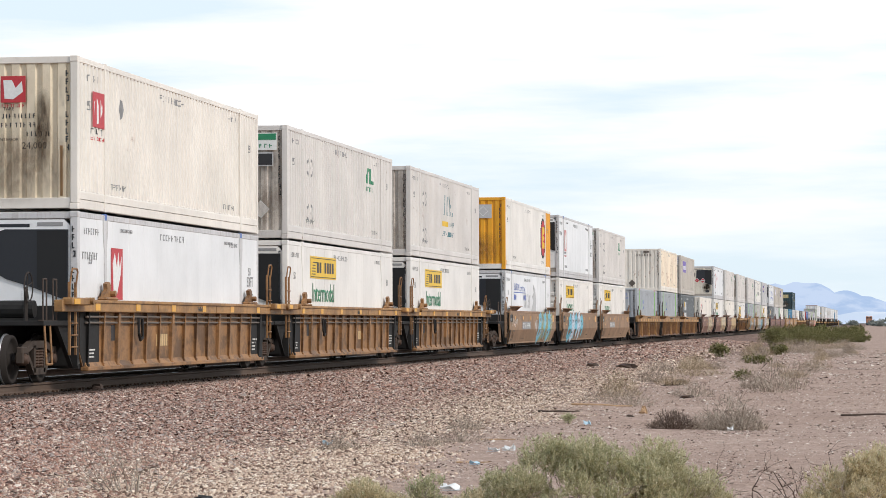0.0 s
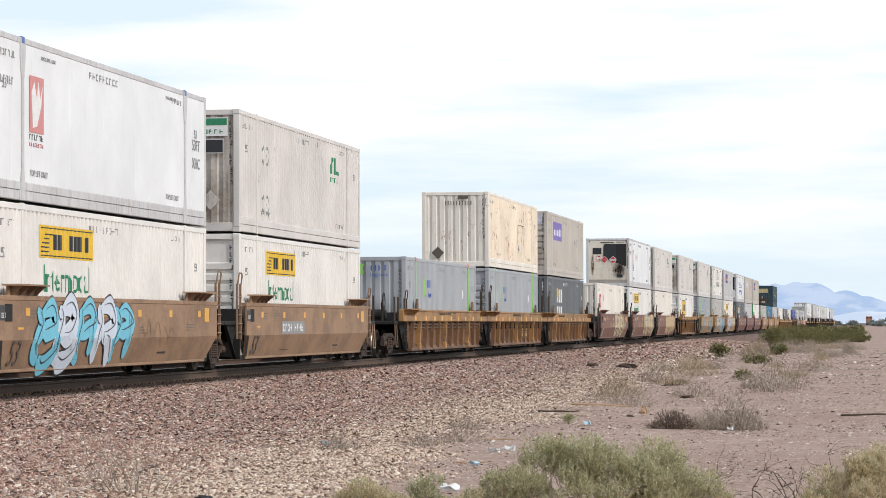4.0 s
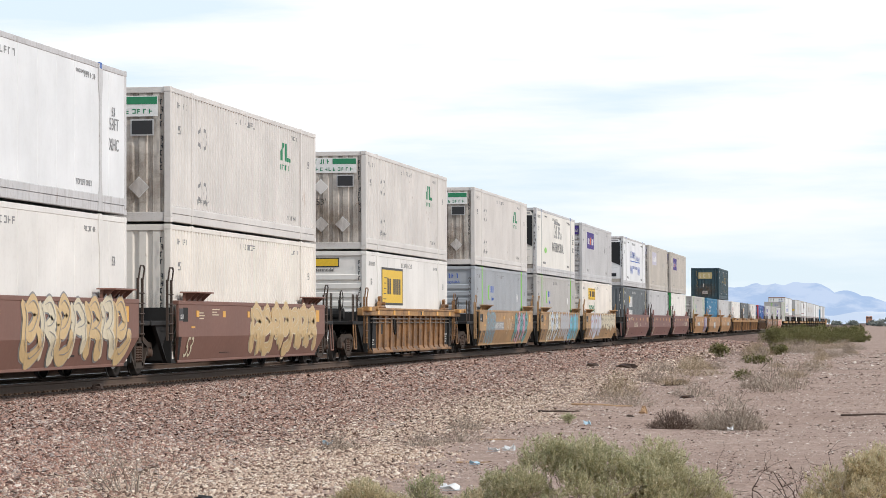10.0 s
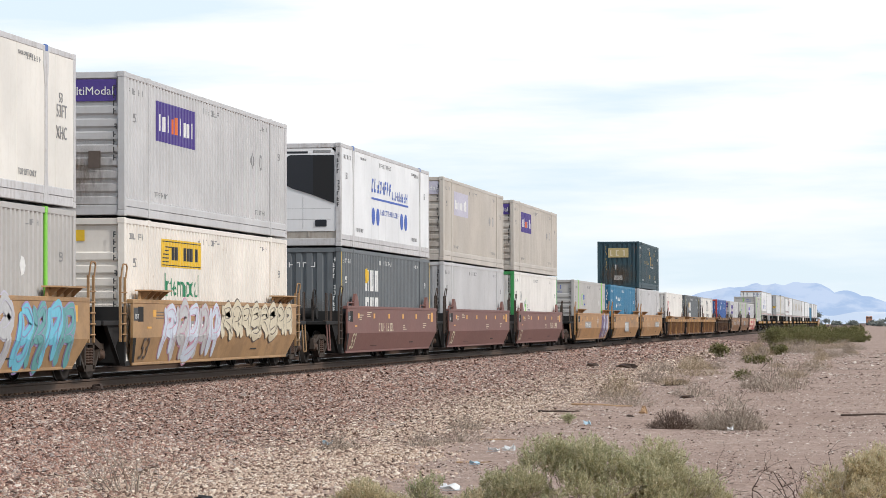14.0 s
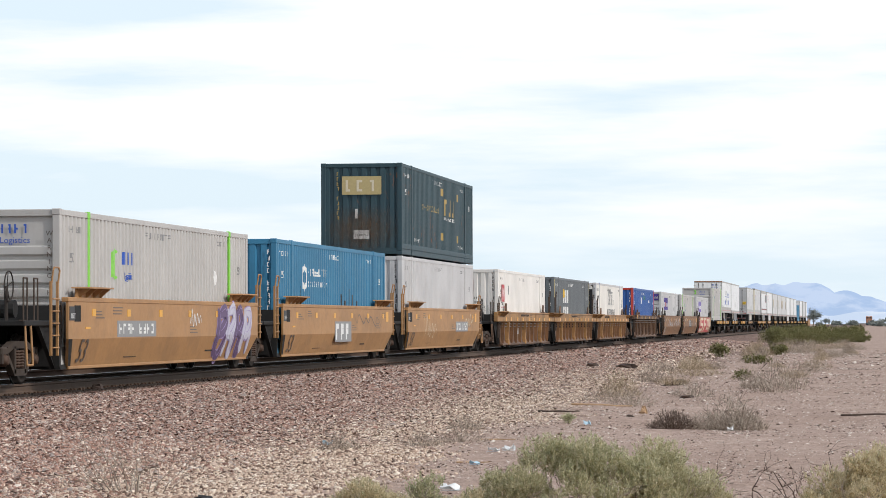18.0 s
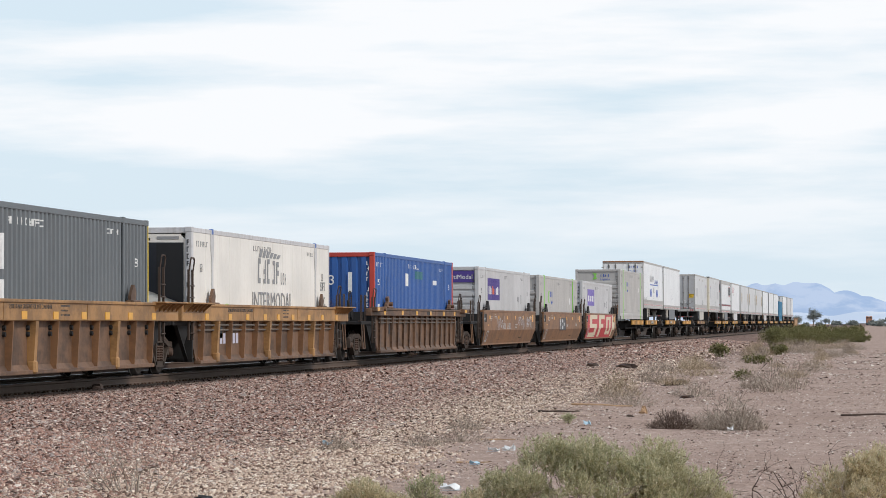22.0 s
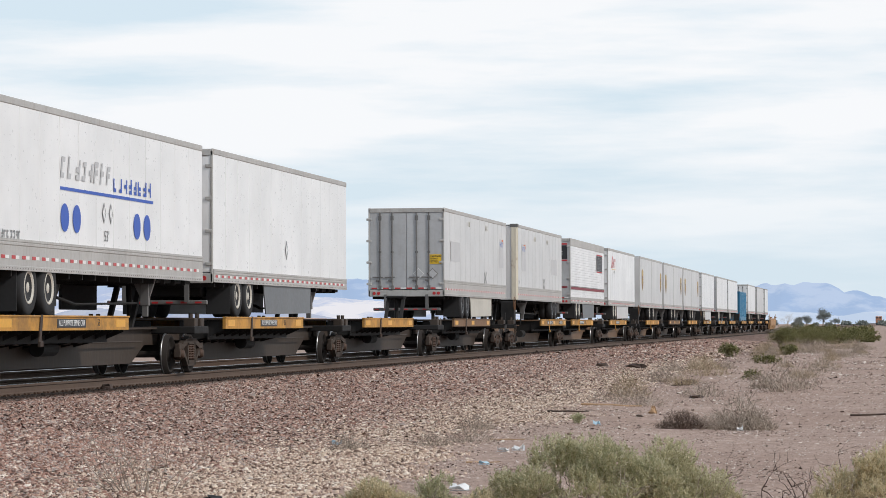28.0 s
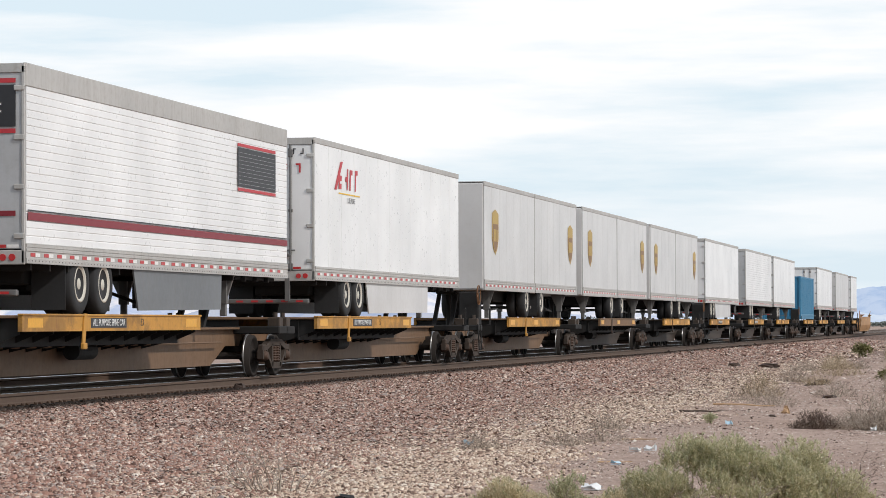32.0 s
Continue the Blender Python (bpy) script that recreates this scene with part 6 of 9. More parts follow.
def sign_leaf(g, front=True, ink="blue"):
    e = side_shape(g, [(3.72, 1.72), (3.95, 1.62), (4.12, 1.68), (3.98, 1.78), (3.9, 1.95), (3.98, 2.1), (4.12, 2.2), (3.95, 2.28), (3.72, 2.15), (3.66, 1.95)], INK["lime"], "emblem", "bright green leaf emblem", 0.004)
    for i in range(3):
        side_patch(g, 4.6 + i * 0.3, 4.82 + i * 0.3, 1.95, 2.2, INK[ink], True, "letter_block")
    side_text(g, "Logistics", 5.0, 1.72, 0.2, INK[ink])
    diamond(g, 12.7, 1.8, 0.26, INK["white"])
    if front:
        end_text(g, "Logistics", 0.42, H96 - 0.58, 0.17, INK[ink], -0.01 if front == 1 else 0.05)
        end_bars(g, 0.12, 0.7, H96 - 0.45, 0.17, 4, INK[ink], -0.01 if front == 1 else 0.05)
        part("emblem", Shape().prism([(-0.3, H96 - 0.6), (-0.05, H96 - 0.55), (-0.12, H96 - 0.4), (-0.05, H96 - 0.25), (-0.3, H96 - 0.2), (-0.18, H96 - 0.4)], "y", -0.012 if front == 1 else 0.046, -0.006 if front == 1 else 0.052), INK["lime"], g)
    warning_post(g, INK["soot"])
    end_text(g, "53", -0.55, 0.75, 0.34, INK["white"], -0.03)


def sign_stacked(g):
    for base, tall in ((1.72, 0.62), (0.92, 0.62)):
        for i in range(3):
            a = 4.0 + i * 0.78
            side_patch(g, a, a + 0.2, base, base + tall, INK["white"], True, "letter_block", "", 0.005)
            side_patch(g, a + 0.38, a + 0.56, base, base + tall, INK["white"], True, "letter_block", "", 0.005)
            side_patch(g, a, a + 0.56, base + (tall - 0.14 if i != 1 else 0), base + (tall if i != 1 else 0.14), INK["white"], True, "letter_block", "", 0.006)
    side_shape(g, ellipse(4.15, 2.16, 0.3, 0.22, 16), INK["yellow"], "emblem", "yellow round emblem", 0.012)
    for a in (0.02, L53 - 0.1):
        side_patch(g, a, a + 0.08, 0.15, H96 - 0.12, YSTRIP, False, "edge_stripe", "yellow edge stripe", 0.012)
    end_bars(g, -0.6, 0.6, H96 - 0.55, 0.14, 6, INK["white"], 0.03)


def sign_green(g, front):
    side_shape(g, [(11.6, 1.95), (11.85, 1.95), (12.0, 2.4), (11.75, 2.4)], INK["green"], "emblem", "green slanted letters", 0.005)
    side_shape(g, [(12.1, 1.95), (12.35, 1.95), (12.45, 2.4), (12.2, 2.4)], INK["green"], "emblem", "", 0.005)
    side_shape(g, [(12.45, 1.95), (12.8, 1.95), (12.78, 2.05), (12.45, 2.05)], INK["green"], "emblem", "", 0.005)
    dashes(g, 11.6, 12.85, 1.72, 0.13, 8, INK["green"], 5)
    for z in (0.75, 1.95):
        for y in (2.75, 3.25):
            diamond(g, y, z, 0.24, INK["grey"])
            diamond(g, y + 0.0, z, 0.21, PALE, "placard_face")
    if front:
        end_patch(g, -W2 + 0.16, W2 - 0.28, H96 - 0.64, H96 - 0.2, INK["white"], "end_banner", "white banner with green stripe", 0.0)
        end_patch(g, -W2 + 0.18, -0.75, H96 - 0.38, H96 - 0.22, INK["green"], "banner_stripe", "", -0.006)
        end_patch(g, 0.3, W2 - 0.3, H96 - 0.38, H96 - 0.22, INK["green"], "banner_stripe", "", -0.006)
        end_bars(g, -0.7, 0.25, H96 - 0.37, 0.13, 8, INK["green"], -0.003)
        end_bars(g, -1.1, 0.95, H96 - 0.58, 0.1, 16, INK["green"], -0.003)
        sp = end_patch(g, 0.42, 0.93, H96 - 1.05, H96 - 0.7, INK["silver"], "solar_panel", "small dark solar panel", -0.02)
        end_patch(sp, 0.45, 0.9, H96 - 1.02, H96 - 0.73, INK["black"], "solar_cell", "", -0.026)
        end_text(g, "53'", -0.05, 1.4, 0.26, INK["black"], -0.003)
        for x, z in ((-0.7, 1.85), (-0.05, 1.85), (-0.05, 0.75), (0.6, 0.75)):
            end_diamond(g, x, z, 0.23, PALE, -0.002)


def words_side(g, z, y0, y1, n, h, ink, wavy, seed, slant=0.0):
    """Large lettering of a brand, as blocks."""
    rnd = random.Random(seed)
    w = (y1 - y0) / n
    x = W2 - 0.003 + proud(g)
    for i in range(n):
        s, a = Shape(), y0 + i * w
        b = a + w * rnd.uniform(0.68, 0.82)
        for p, q, lo, hi in bars_of(rnd, a, b, z, z + h * rnd.uniform(0.85, 1), min(0.3 * (b - a), 0.24 * h)):
            k = len(s.v)
            ys = wave_steps(p, q) if wavy else [p, q]
            for zz in (lo, hi):
                s.v += [(x - (wave(y) if wavy else 0), y + slant * (zz - z), zz) for y in ys]
            m = len(ys)
            s.f += [(k + j, k + j + 1, k + m + j + 1, k + m + j) for j in range(m - 1)]
        part("letter_block", s, ink, g)


def sign_blue(g, z, wavy=False, first="blue"):
    words_side(g, z + 0.32, 5.0, 8.6, 8, 0.42, INK[first], wavy, 3, 0.3)
    words_side(g, z + 0.22, 8.7, 11.7, 8, 0.3, INK["blue"], wavy, 4)
    side_patch(g, 5.0, 11.8, z + 0.1, z + 0.16, INK["blue"], wavy, "line")
    for y in (5.3, 6.1, 10.5, 11.3):
        side_shape(g, ellipse(y, z - 0.4, 0.27, 0.26), INK["blue"], "round_mark", "blue oval", 0.005)


def sign_grey(g):
    words_side(g, 1.75, 6.9, 9.6, 5, 0.62, INK["grey"], False, 6, 0.05)
    for i in range(6):
        side_shape(g, [(7.0 + i * 0.42, 2.38), (7.3 + i * 0.42, 2.38), (7.5 + i * 0.42, 2.58 - 0.02 * i), (7.2 + i * 0.42, 2.58 - 0.02 * i)], INK["grey"], "letter_block", "", 0.005)
    words_side(g, 1.75, 9.65, 10.4, 3, 0.3, INK["grey"], False, 8)
    side_text(g, "INTERMODAL", 8.65, 1.3, 0.62, INK["grey"], None, 1.25)
    side_shape(g, ellipse(3.5, 1.1, 0.45, 0.13), INK["lime"], "emblem", "small green emblem", 0.005)


seed_n = 0
for key, g in BOX.items():
    seed_n += 10
    if key[0] in "abcdefghijk" or key == "s0":
        dark_box = key in ("c2l", "g0l", "i1l", "h1l", "h2u", "j0l")
        common_marks(g, seed_n, INK["white"] if dark_box else INK["grey"])
        if key not in ("h2u", "c0l", "c1l", "f0l", "f1l", "h0l", "k1l", "s0"):
            post_code(g, INK["white"] if dark_box else INK["black"], x=W2 - 0.08 if g.get("label", "").find("refrigerated") >= 0 else None)
for key in ("a1l", "a2l", "d1l"):
    sign_yellow(BOX[key], False)
for key in ("b1l", "b2l", "f2l"):
    sign_yellow(BOX[key], True)
    end_patch(BOX[key], -0.45, 0.45, H96 - 0.46, H96 - 0.24, INK["yellow"], "end_sign", "", 0.06)
sign_yellow(BOX["e0l"], False, False, True)
end_patch(BOX["e0l"], -0.47, 0.47, H96 - 0.47, H96 - 0.2, INK["black"], "end_sign_frame", "", 0.062)
end_patch(BOX["e0l"], -0.44, 0.44, H96 - 0.44, H96 - 0.23, INK["yellow"], "end_sign", "yellow sign panel", 0.056)
end_text(BOX["e0l"], "Intermodal", 0.0, H96 - 0.55, 0.15, INK["black"], 0.06)
for key in ("a1u", "b2u", "d2u", "e0u", "f0u"):
    sign_green(BOX[key], True)
for key in ("a0u", "d0l", "i0l"):
    emblem_arrow(BOX[key], 1.05, 1.95, 1.62, 2.3)
    end_arrow(BOX[key], -0.2, 0.28, 2.02, 2.52)
    diamond(BOX[key], 3.2, 2.1, 0.26, INK["grey"])
    end_bars(BOX[key], -0.2, 0.5, 1.72, 0.09, 9, INK["black"], -0.004, 2)
    end_bars(BOX[key], -0.2, 0.5, 1.55, 0.09, 8, INK["black"], -0.004, 3)
    end_bars(BOX[key], 0.3, 0.8, 1.38, 0.09, 6, INK["black"], -0.004, 4)
end_text(BOX["a0u"], "TARE", -0.05, 1.9, 0.09, INK["black"], -0.004)
end_text(BOX["a0u"], "INTERIOR", -0.05, 1.32, 0.09, INK["black"], -0.004)
for key in ("a0l", "b1u", "d1u", "f1u", "g0u"):
    for y in (3.6, 12.9):
        side_text(BOX[key], "STACK LIMIT 2 HIGH", y, H96 - 0.28, 0.1, INK["grey"])
end_text(BOX["a0u"], "24,000", 0.45, 1.2, 0.18, INK["black"], -0.004)
for key in ("a0l", "b1u", "d1u"):
    emblem_arrow(BOX[key], 2.42, 3.3, 1.25, 2.26, ink="red" if key == "a0l" else "worn_red")
    side_text(BOX[key], "53FT", 15.2, 1.75, 0.34, INK["grey"])
    side_text(BOX[key], "XHC", 15.2, 1.35, 0.34, INK["grey"])
    dashes(BOX[key], 0.35, 1.5, 2.0, 0.14, 7, INK["grey"], 3)
g = BOX["d1u"]
for y in (4.75, 5.55):
    diamond(g, y, 1.85, 0.2, INK["red"])
end_arrow(g, -0.72, -0.45, 1.58, 1.85, 0.028)
end_diamond(g, -0.2, 1.62, 0.22, INK["red"], 0.0)
end_diamond(g, 0.32, 1.60, 0.24, INK["red"], 0.0)
end_patch(g, 0.15, 0.49, 1.555, 1.645, INK["white"], "placard_band", "", -0.014)
end_text(g, "DANGEROUS", 0.32, 1.60, 0.06, INK["black"], -0.018)
end_text(g, "FLAMMABLE", -0.2, 1.60, 0.05, INK["white"], -0.014)
end_patch(g, -1.03, -0.8, 0.6, 2.0, stain("stain_brown", (0.15, 0.075, 0.025), 0.9), "stain", "brown run of rust", 0.02)
end_patch(g, 0.2, 1.12, 0.45, 1.5, stain("stain_soot", (0.05, 0.03, 0.015), 0.95, 0.6), "stain", "sooty exhaust stain", 0.02)
end_patch(g, 0.55, 0.95, 0.75, 1.4, stain("stain_black", (0.012, 0.009, 0.007), 1.0, 0.5), "stain", "sooty exhaust stain", 0.017)
# slanted emblem in teal and yellow
g = BOX["a2u"]
words_side(g, 1.58, 7.3, 9.7, 4, 0.72, INK["teal"], True, 12, 0.25)
side_patch(g, 6.9, 8.35, 1.18, 1.36, INK["yellow"], True, "emblem_bar", "yellow bar")
words_side(g, 1.2, 8.5, 9.7, 5, 0.16, INK["teal"], True, 13)
dashes(g, 7.0, 9.8, 0.85, 0.16, 10, INK["teal"], 14)
for z in (0.75, 1.95):
    for y in (2.75, 3.25):
        diamond(g, y, z, 0.24, INK["grey"])
        diamond(g, y, z, 0.21, PALE, "placard_face")
warning_post(g, INK["soot"])
# yellow-ended box: round emblem, yellow rear bay, end placards
g = BOX["b0u"]
side_patch(g, L53 - 1.95, L53 - 0.14, 0.37, H96 - 0.12, YELLOWC, True, "end_bay", "yellow painted rear bay", 0.005)
side_patch(g, 0.14, 0.4, 0.2, 0.36, YELLOWC, False, "corner_patch", "", 0.006)
em = side_shape(g, ellipse(13.25, 1.6, 0.86, 0.9, 28), INK["black"], "emblem", "dark oval emblem with red ring and yellow centre", 0.012)
side_shape(em, ellipse(13.25, 1.6, 0.74, 0.78, 28), INK["red"], "emblem_ring", "", 0.015)
side_shape(em, [(12.85, 1.15), (13.7, 1.15), (13.75, 1.4), (13.2, 1.45), (13.75, 1.62), (13.2, 1.75), (13.8, 1.85), (13.7, 2.1), (12.9, 2.1)], INK["yellow"], "emblem_letter", "", 0.018)
end_patch(g, -0.4, 0.75, 2.05, 2.6, INK["silver"], "placard_plate", "pale metal placard plate", 0.01)
end_diamond(g, -0.25, 2.33, 0.2, INK["red"], 0.008)
end_diamond(g, 0.4, 2.33, 0.2, INK["silver"], 0.008)
end_text(g, "53'", 0.0, 1.85, 0.25, INK["black"], 0.02)
end_patch(g, -0.35, 0.2, 0.4, 0.62, INK["white"], "rating_plate", "white plate with weight rating", 0.01)
end_text(g, "24,000 lbs", -0.07, 0.5, 0.12, INK["black"], 0.004)
g = BOX["b0l"]
words_side(g, 2.12, 2.9, 4.7, 8, 0.3, INK["blue"], False, 21, 0.1)
words_side(g, 2.1, 4.8, 6.7, 8, 0.2, INK["blue"], False, 22)
side_patch(g, 2.8, 6.8, 2.02, 2.05, INK["blue"], False, "line")
for y in (2.95, 3.4, 6.2, 6.6):
    side_shape(g, ellipse(y, 1.83, 0.15, 0.12), INK["blue"], "round_mark", "", 0.004)
words_side(g, 1.42, 6.2, 8.6, 5, 0.62, INK["silver"], False, 23)
side_shape(g, [(8.8, 1.3), (9.4, 1.15), (10.4, 1.25), (10.6, 1.7), (10.2, 2.25), (9.4, 2.45), (9.7, 2.1), (9.2, 1.9), (9.6, 1.7)], INK["silver"], "emblem", "faded grey animal-head shape", 0.003)
for key in ("c0l", "c1l", "f0l", "f1l", "h0l", "k1l", "s0"):
    sign_leaf(BOX[key], 2 if key != "c0l" else 1)
# rusty cream box
g = BOX["c1u"]
end_bars(g, -0.4, 0.7, 2.38, 0.16, 10, INK["soot"], -0.003, 7)
end_patch(g, 0.1, 0.5, 2.62, 2.74, INK["soot"], "vent_plate", "", 0.0)
end_diamond(g, -0.68, 0.55, 0.24, INK["soot"], -0.004, INK["soot"])
diamond(g, 9.4, 0.9, 0.24, INK["grey"])
side_patch(g, 9.2, 9.24, 1.0, 1.9, INK["brown"], False, "weld_line")
side_patch(g, 11.2, 11.24, 1.0, 1.9, INK["brown"], False, "weld_line")
side_patch(g, 9.2, 11.24, 1.88, 1.92, INK["brown"], False, "weld_line")
for key in ("c2l", "g0l", "i1l"):
    sign_stacked(BOX[key])
for key, ink, worn in (("c2u", "violet", True), ("f2u", "purple", False), ("g1u", "fade", True), ("g2u", "purple", False), ("k0l", "purple", False), ("k2l", "violet", True)):
    sign_violet(BOX[key], INK[ink], worn, True)
for key in ("f1u", "i2l"):
    sign_grey(BOX[key])
    side_text(BOX[key], "53FT", 15.2, 1.75, 0.34, INK["grey"])
    side_text(BOX[key], "XHC", 15.2, 1.35, 0.34, INK["grey"])
sign_blue(BOX["g0u"], 1.42)
dashes(BOX["g0u"], 6.6, 10.0, 1.1, 0.16, 14, INK["blue"], 31)
g = BOX["g2l"]
side_shape(g, [(3.7, 1.2), (4.05, 1.25), (4.25, 1.55), (4.2, 1.85), (4.1, 1.6), (3.95, 1.42)], INK["lime"], "emblem", "green leaf emblem", 0.005)
side_shape(g, [(3.7, 1.3), (3.85, 1.5), (3.95, 1.8), (3.75, 1.65)], INK["green"], "emblem", "", 0.005)
words_side(g, 1.3, 4.5, 5.6, 4, 0.3, INK["grey"], True, 41)
diamond(g, 2.4, 1.9, 0.25, INK["grey"])
end_bars(g, -0.9, -0.1, 1.4, 0.08, 8, INK["black"], 0.02)
end_bars(g, -0.9, -0.1, 1.25, 0.08, 7, INK["black"], 0.02, 5)
g = BOX["h1l"]
side_shape(g, [(3.4, 1.75), (3.65, 1.6), (3.95, 1.75), (3.95, 2.2), (3.65, 2.32), (3.4, 2.2)], INK["white"], "emblem", "white six-sided emblem", 0.005)
side_shape(g, [(3.52, 1.85), (3.65, 1.77), (3.82, 1.85), (3.82, 2.1), (3.65, 2.18), (3.52, 2.1)], BLUEC, "emblem_hollow", "", 0.008)
words_side(g, 2.02, 4.1, 6.9, 9, 0.22, INK["white"], True, 44)
words_side(g, 1.74, 4.1, 6.9, 10, 0.15, INK["white"], True, 45)
for i, (a, w) in enumerate(((3.1, 0.15), (8.8, 0.2), (9.35, 0.3), (10.1, 0.14), (10.6, 0.22), (11.3, 0.15))):
    side_patch(g, a, a + w, 0.5, 1.75 - 0.17 * (i % 3), INK["black"], True, "soot_streak", "black streak", 0.003)
g = BOX["h2u"]
words_side(g, 1.55, 9.2, 11.6, 3, 0.62, INK["gold"], True, 46)
words_side(g, 1.38, 9.2, 11.6, 7, 0.12, INK["white"], True, 47)
words_side(g, 1.58, 4.1, 8.0, 11, 0.2, INK["gold"], True, 48, 0.1)
for a, b in ((8.4, 2.2), (12.1, 2.15), (8.4, 0.68), (12.1, 0.68)):
    side_shape(g, [(a, b), (a + 0.4, b), (a + 0.4, b + 0.25), (a, b + 0.25)], INK["gold"], "corner_mark", "", 0.005)
end_patch(g, -0.62, 0.64, 1.9, 2.48, INK["old_gold"], "end_sign", "worn gold panel on the end", -0.004)
end_bars(g, -0.5, 0.55, 2.0, 0.36, 3, INK["cream"], -0.008, 9)
end_patch(g, -0.2, -0.12, 1.15, 1.45, INK["white"], "end_mark", "", -0.004)
end_patch(g, -0.25, 0.25, 0.5, 0.78, INK["white"], "rating_plate", "white plate with weight rating", -0.004)
end_text(g, "24,000 lbs", 0.0, 0.62, 0.1, INK["black"], -0.007)
post_code(g, INK["gold"], x=-0.75)
g = BOX["j0l"]
end_text(g, "53", -0.1, 2.05, 0.42, INK["white"], -0.003)
for a, b, z0, z1, k in ((5.9, 6.5, 1.95, 2.35, "white"), (11.6, 12.4, 2.05, 2.2, "white"), (0.6, 1.0, 0.9, 1.35, "white"), (7.7, 9.3, 2.2, 2.45, "teal")):
    side_patch(g, a, b, z0, z1, INK[k], True, "paint_patch")
for a, b, z0, z1 in ((2.2, 4.3, 0.5, 2.2), (8.2, 11.8, 0.4, 1.3)):
    side_patch(g, a, b, z0, z1, NAVY, True, "repaint_patch", "darker blue touch-up", 0.004)
for key, x in (("j0l", "blue"),):
    end_patch(BOX[key], 0.5, 0.62, 1.7, 2.3, INK["white"], "end_plate", "", -0.003)
PAINTS_STAIN = stain("stain_run_soot", (0.06, 0.033, 0.016), 0.85, 0.2)
# soot and rust runs on the stained cream end
g = BOX["a0u"]
end_patch(g, 0.42, 0.82, 0.7, 2.35, PAINTS_STAIN, "stain", "sooty run down the end", -0.012)
for x, z0, z1, k in ((0.95, 0.25, 1.2, "brown"),):
    end_patch(g, x, x + 0.05, z0, z1, INK[k], "stain_run", "", -0.003)
# road dirt low on the ends
END_DIRT = stain("end_dirt", (0.17, 0.11, 0.065), 0.42, 0.3)
for key, g in BOX.items():
    if key[0] in "abcdefghijks" and g.name in WAVY and key not in ("s1", "c1u"):
        end_patch(g, -W2 + 0.02, W2 - 0.02, 0.02, 1.6, END_DIRT, "stain", "brown dirt on the end", -0.014)
# trailers
g = BOX["t1"]
sign_blue(g, 3.42, first="silver")
words_side(g, 2.55, 0.2, 2.6, 14, 0.15, INK["grey"], False, 51)
side_text(g, "53'", 8.2, 2.75, 0.3, INK["grey"])
for y in (8.0, 8.5):
    diamond(g, y, 3.2, 0.2, INK["grey"])
    diamond(g, y, 3.2, 0.17, TR_WHITE, "placard_face")
end_bars(g, 0.27, 0.96, 4.54, 0.14, 6, INK["blue"], -0.045)
end_bars(g, 0.3, 0.95, 4.3, 0.1, 8, INK["blue"], -0.045, 5)
part("rusty_edge", Shape().cbox(-1.3, 1.3, -0.07, 0.02, 4.90, 4.99, 0.01), paint("rust_trim", (0.28, 0.13, 0.06), 0.8, 0, 0.6, rust=0.6), g)
g = BOX["t2"]
diamond(g, 8.0, 2.9, 0.24, INK["grey"])
diamond(g, 8.0, 2.9, 0.2, TR_WHITE, "placard_face")
for key, ys, f0 in (("t4", (9.9, 10.3), 14.0), ("t5", (8.9, 9.2), 1.4)):
    g = BOX[key]
    for y in ys:
        diamond(g, y, 2.75, 0.24, INK["grey"])
        diamond(g, y, 2.75, 0.2, TR_GREY, "placard_face")
    side_patch(g, f0, f0 + 1.2, 3.2, 4.3, LIGHT, False, "ghost_panel", "faded square where a sign was", 0.003)
    words_side(g, 4.0, f0 + 0.1, f0 + 1.15, 6, 0.2, INK["blue"], False, 61)
    side_shape(g, [(f0 + 0.5, 4.25), (f0 + 1.1, 4.3), (f0 + 1.2, 4.1), (f0 + 1.05, 4.22)], INK["orange"], "emblem", "", 0.006)
    side_patch(g, 1.4 if key == "t4" else 11.8, 3.6 if key == "t4" else 14.0, 3.2, 3.88, LIGHT, False, "ghost_panel", "faded square where a sign was", 0.003)
g = BOX["t4"]
end_patch(g, 0.8, 1.2, 3.08, 3.4, INK["yellow"], "caution_sign", "yellow caution sign on the door", -0.045)
end_text(g, "CAUTION", 1.0, 3.33, 0.085, INK["black"], -0.05)
for k, line in enumerate(("THIS VEHICLE", "MAKES WIDE", "RIGHT TURNS")):
    end_text(g, line, 0.94, 3.255 - k * 0.055, 0.043, INK["black"], -0.05)
end_diamond(g, 0.42, 2.75, 0.19, INK["silver"], -0.045)
end_diamond(g, 0.9, 2.75, 0.19, INK["silver"], -0.045, INK["soot"])
g = BOX["t5"]
NOSE = -0.046
end_bars(g, -0.8, 0.2, 4.55, 0.2, 6, INK["black"], NOSE)
end_bars(g, -0.8, 0.1, 4.3, 0.14, 5, INK["blue"], NOSE, 4)
end_diamond(g, 0.42, 2.98, 0.24, TR_GREY, NOSE, INK["soot"])
end_diamond(g, -0.25, 2.95, 0.22, INK["silver"], NOSE, INK["soot"])
bx = end_patch(g, 0.12, 0.68, 2.12, 2.68, INK["silver"], "connector_box", "recessed air-line connector box", NOSE)
end_patch(bx, 0.16, 0.64, 2.16, 2.64, INK["black"], "box_recess", "dark inside of the connector box", NOSE - 0.004)
part("connector", Shape().rod((0.26, NOSE - 0.06, 2.5), (0.5, NOSE - 0.06, 2.52), 0.06, 9), ROD_M, bx, "round electric socket")
part("connector", Shape().rod((0.25, NOSE - 0.05, 2.32), (0.33, NOSE - 0.05, 2.26), 0.03, 7), INK["blue"], bx, "blue air coupling")
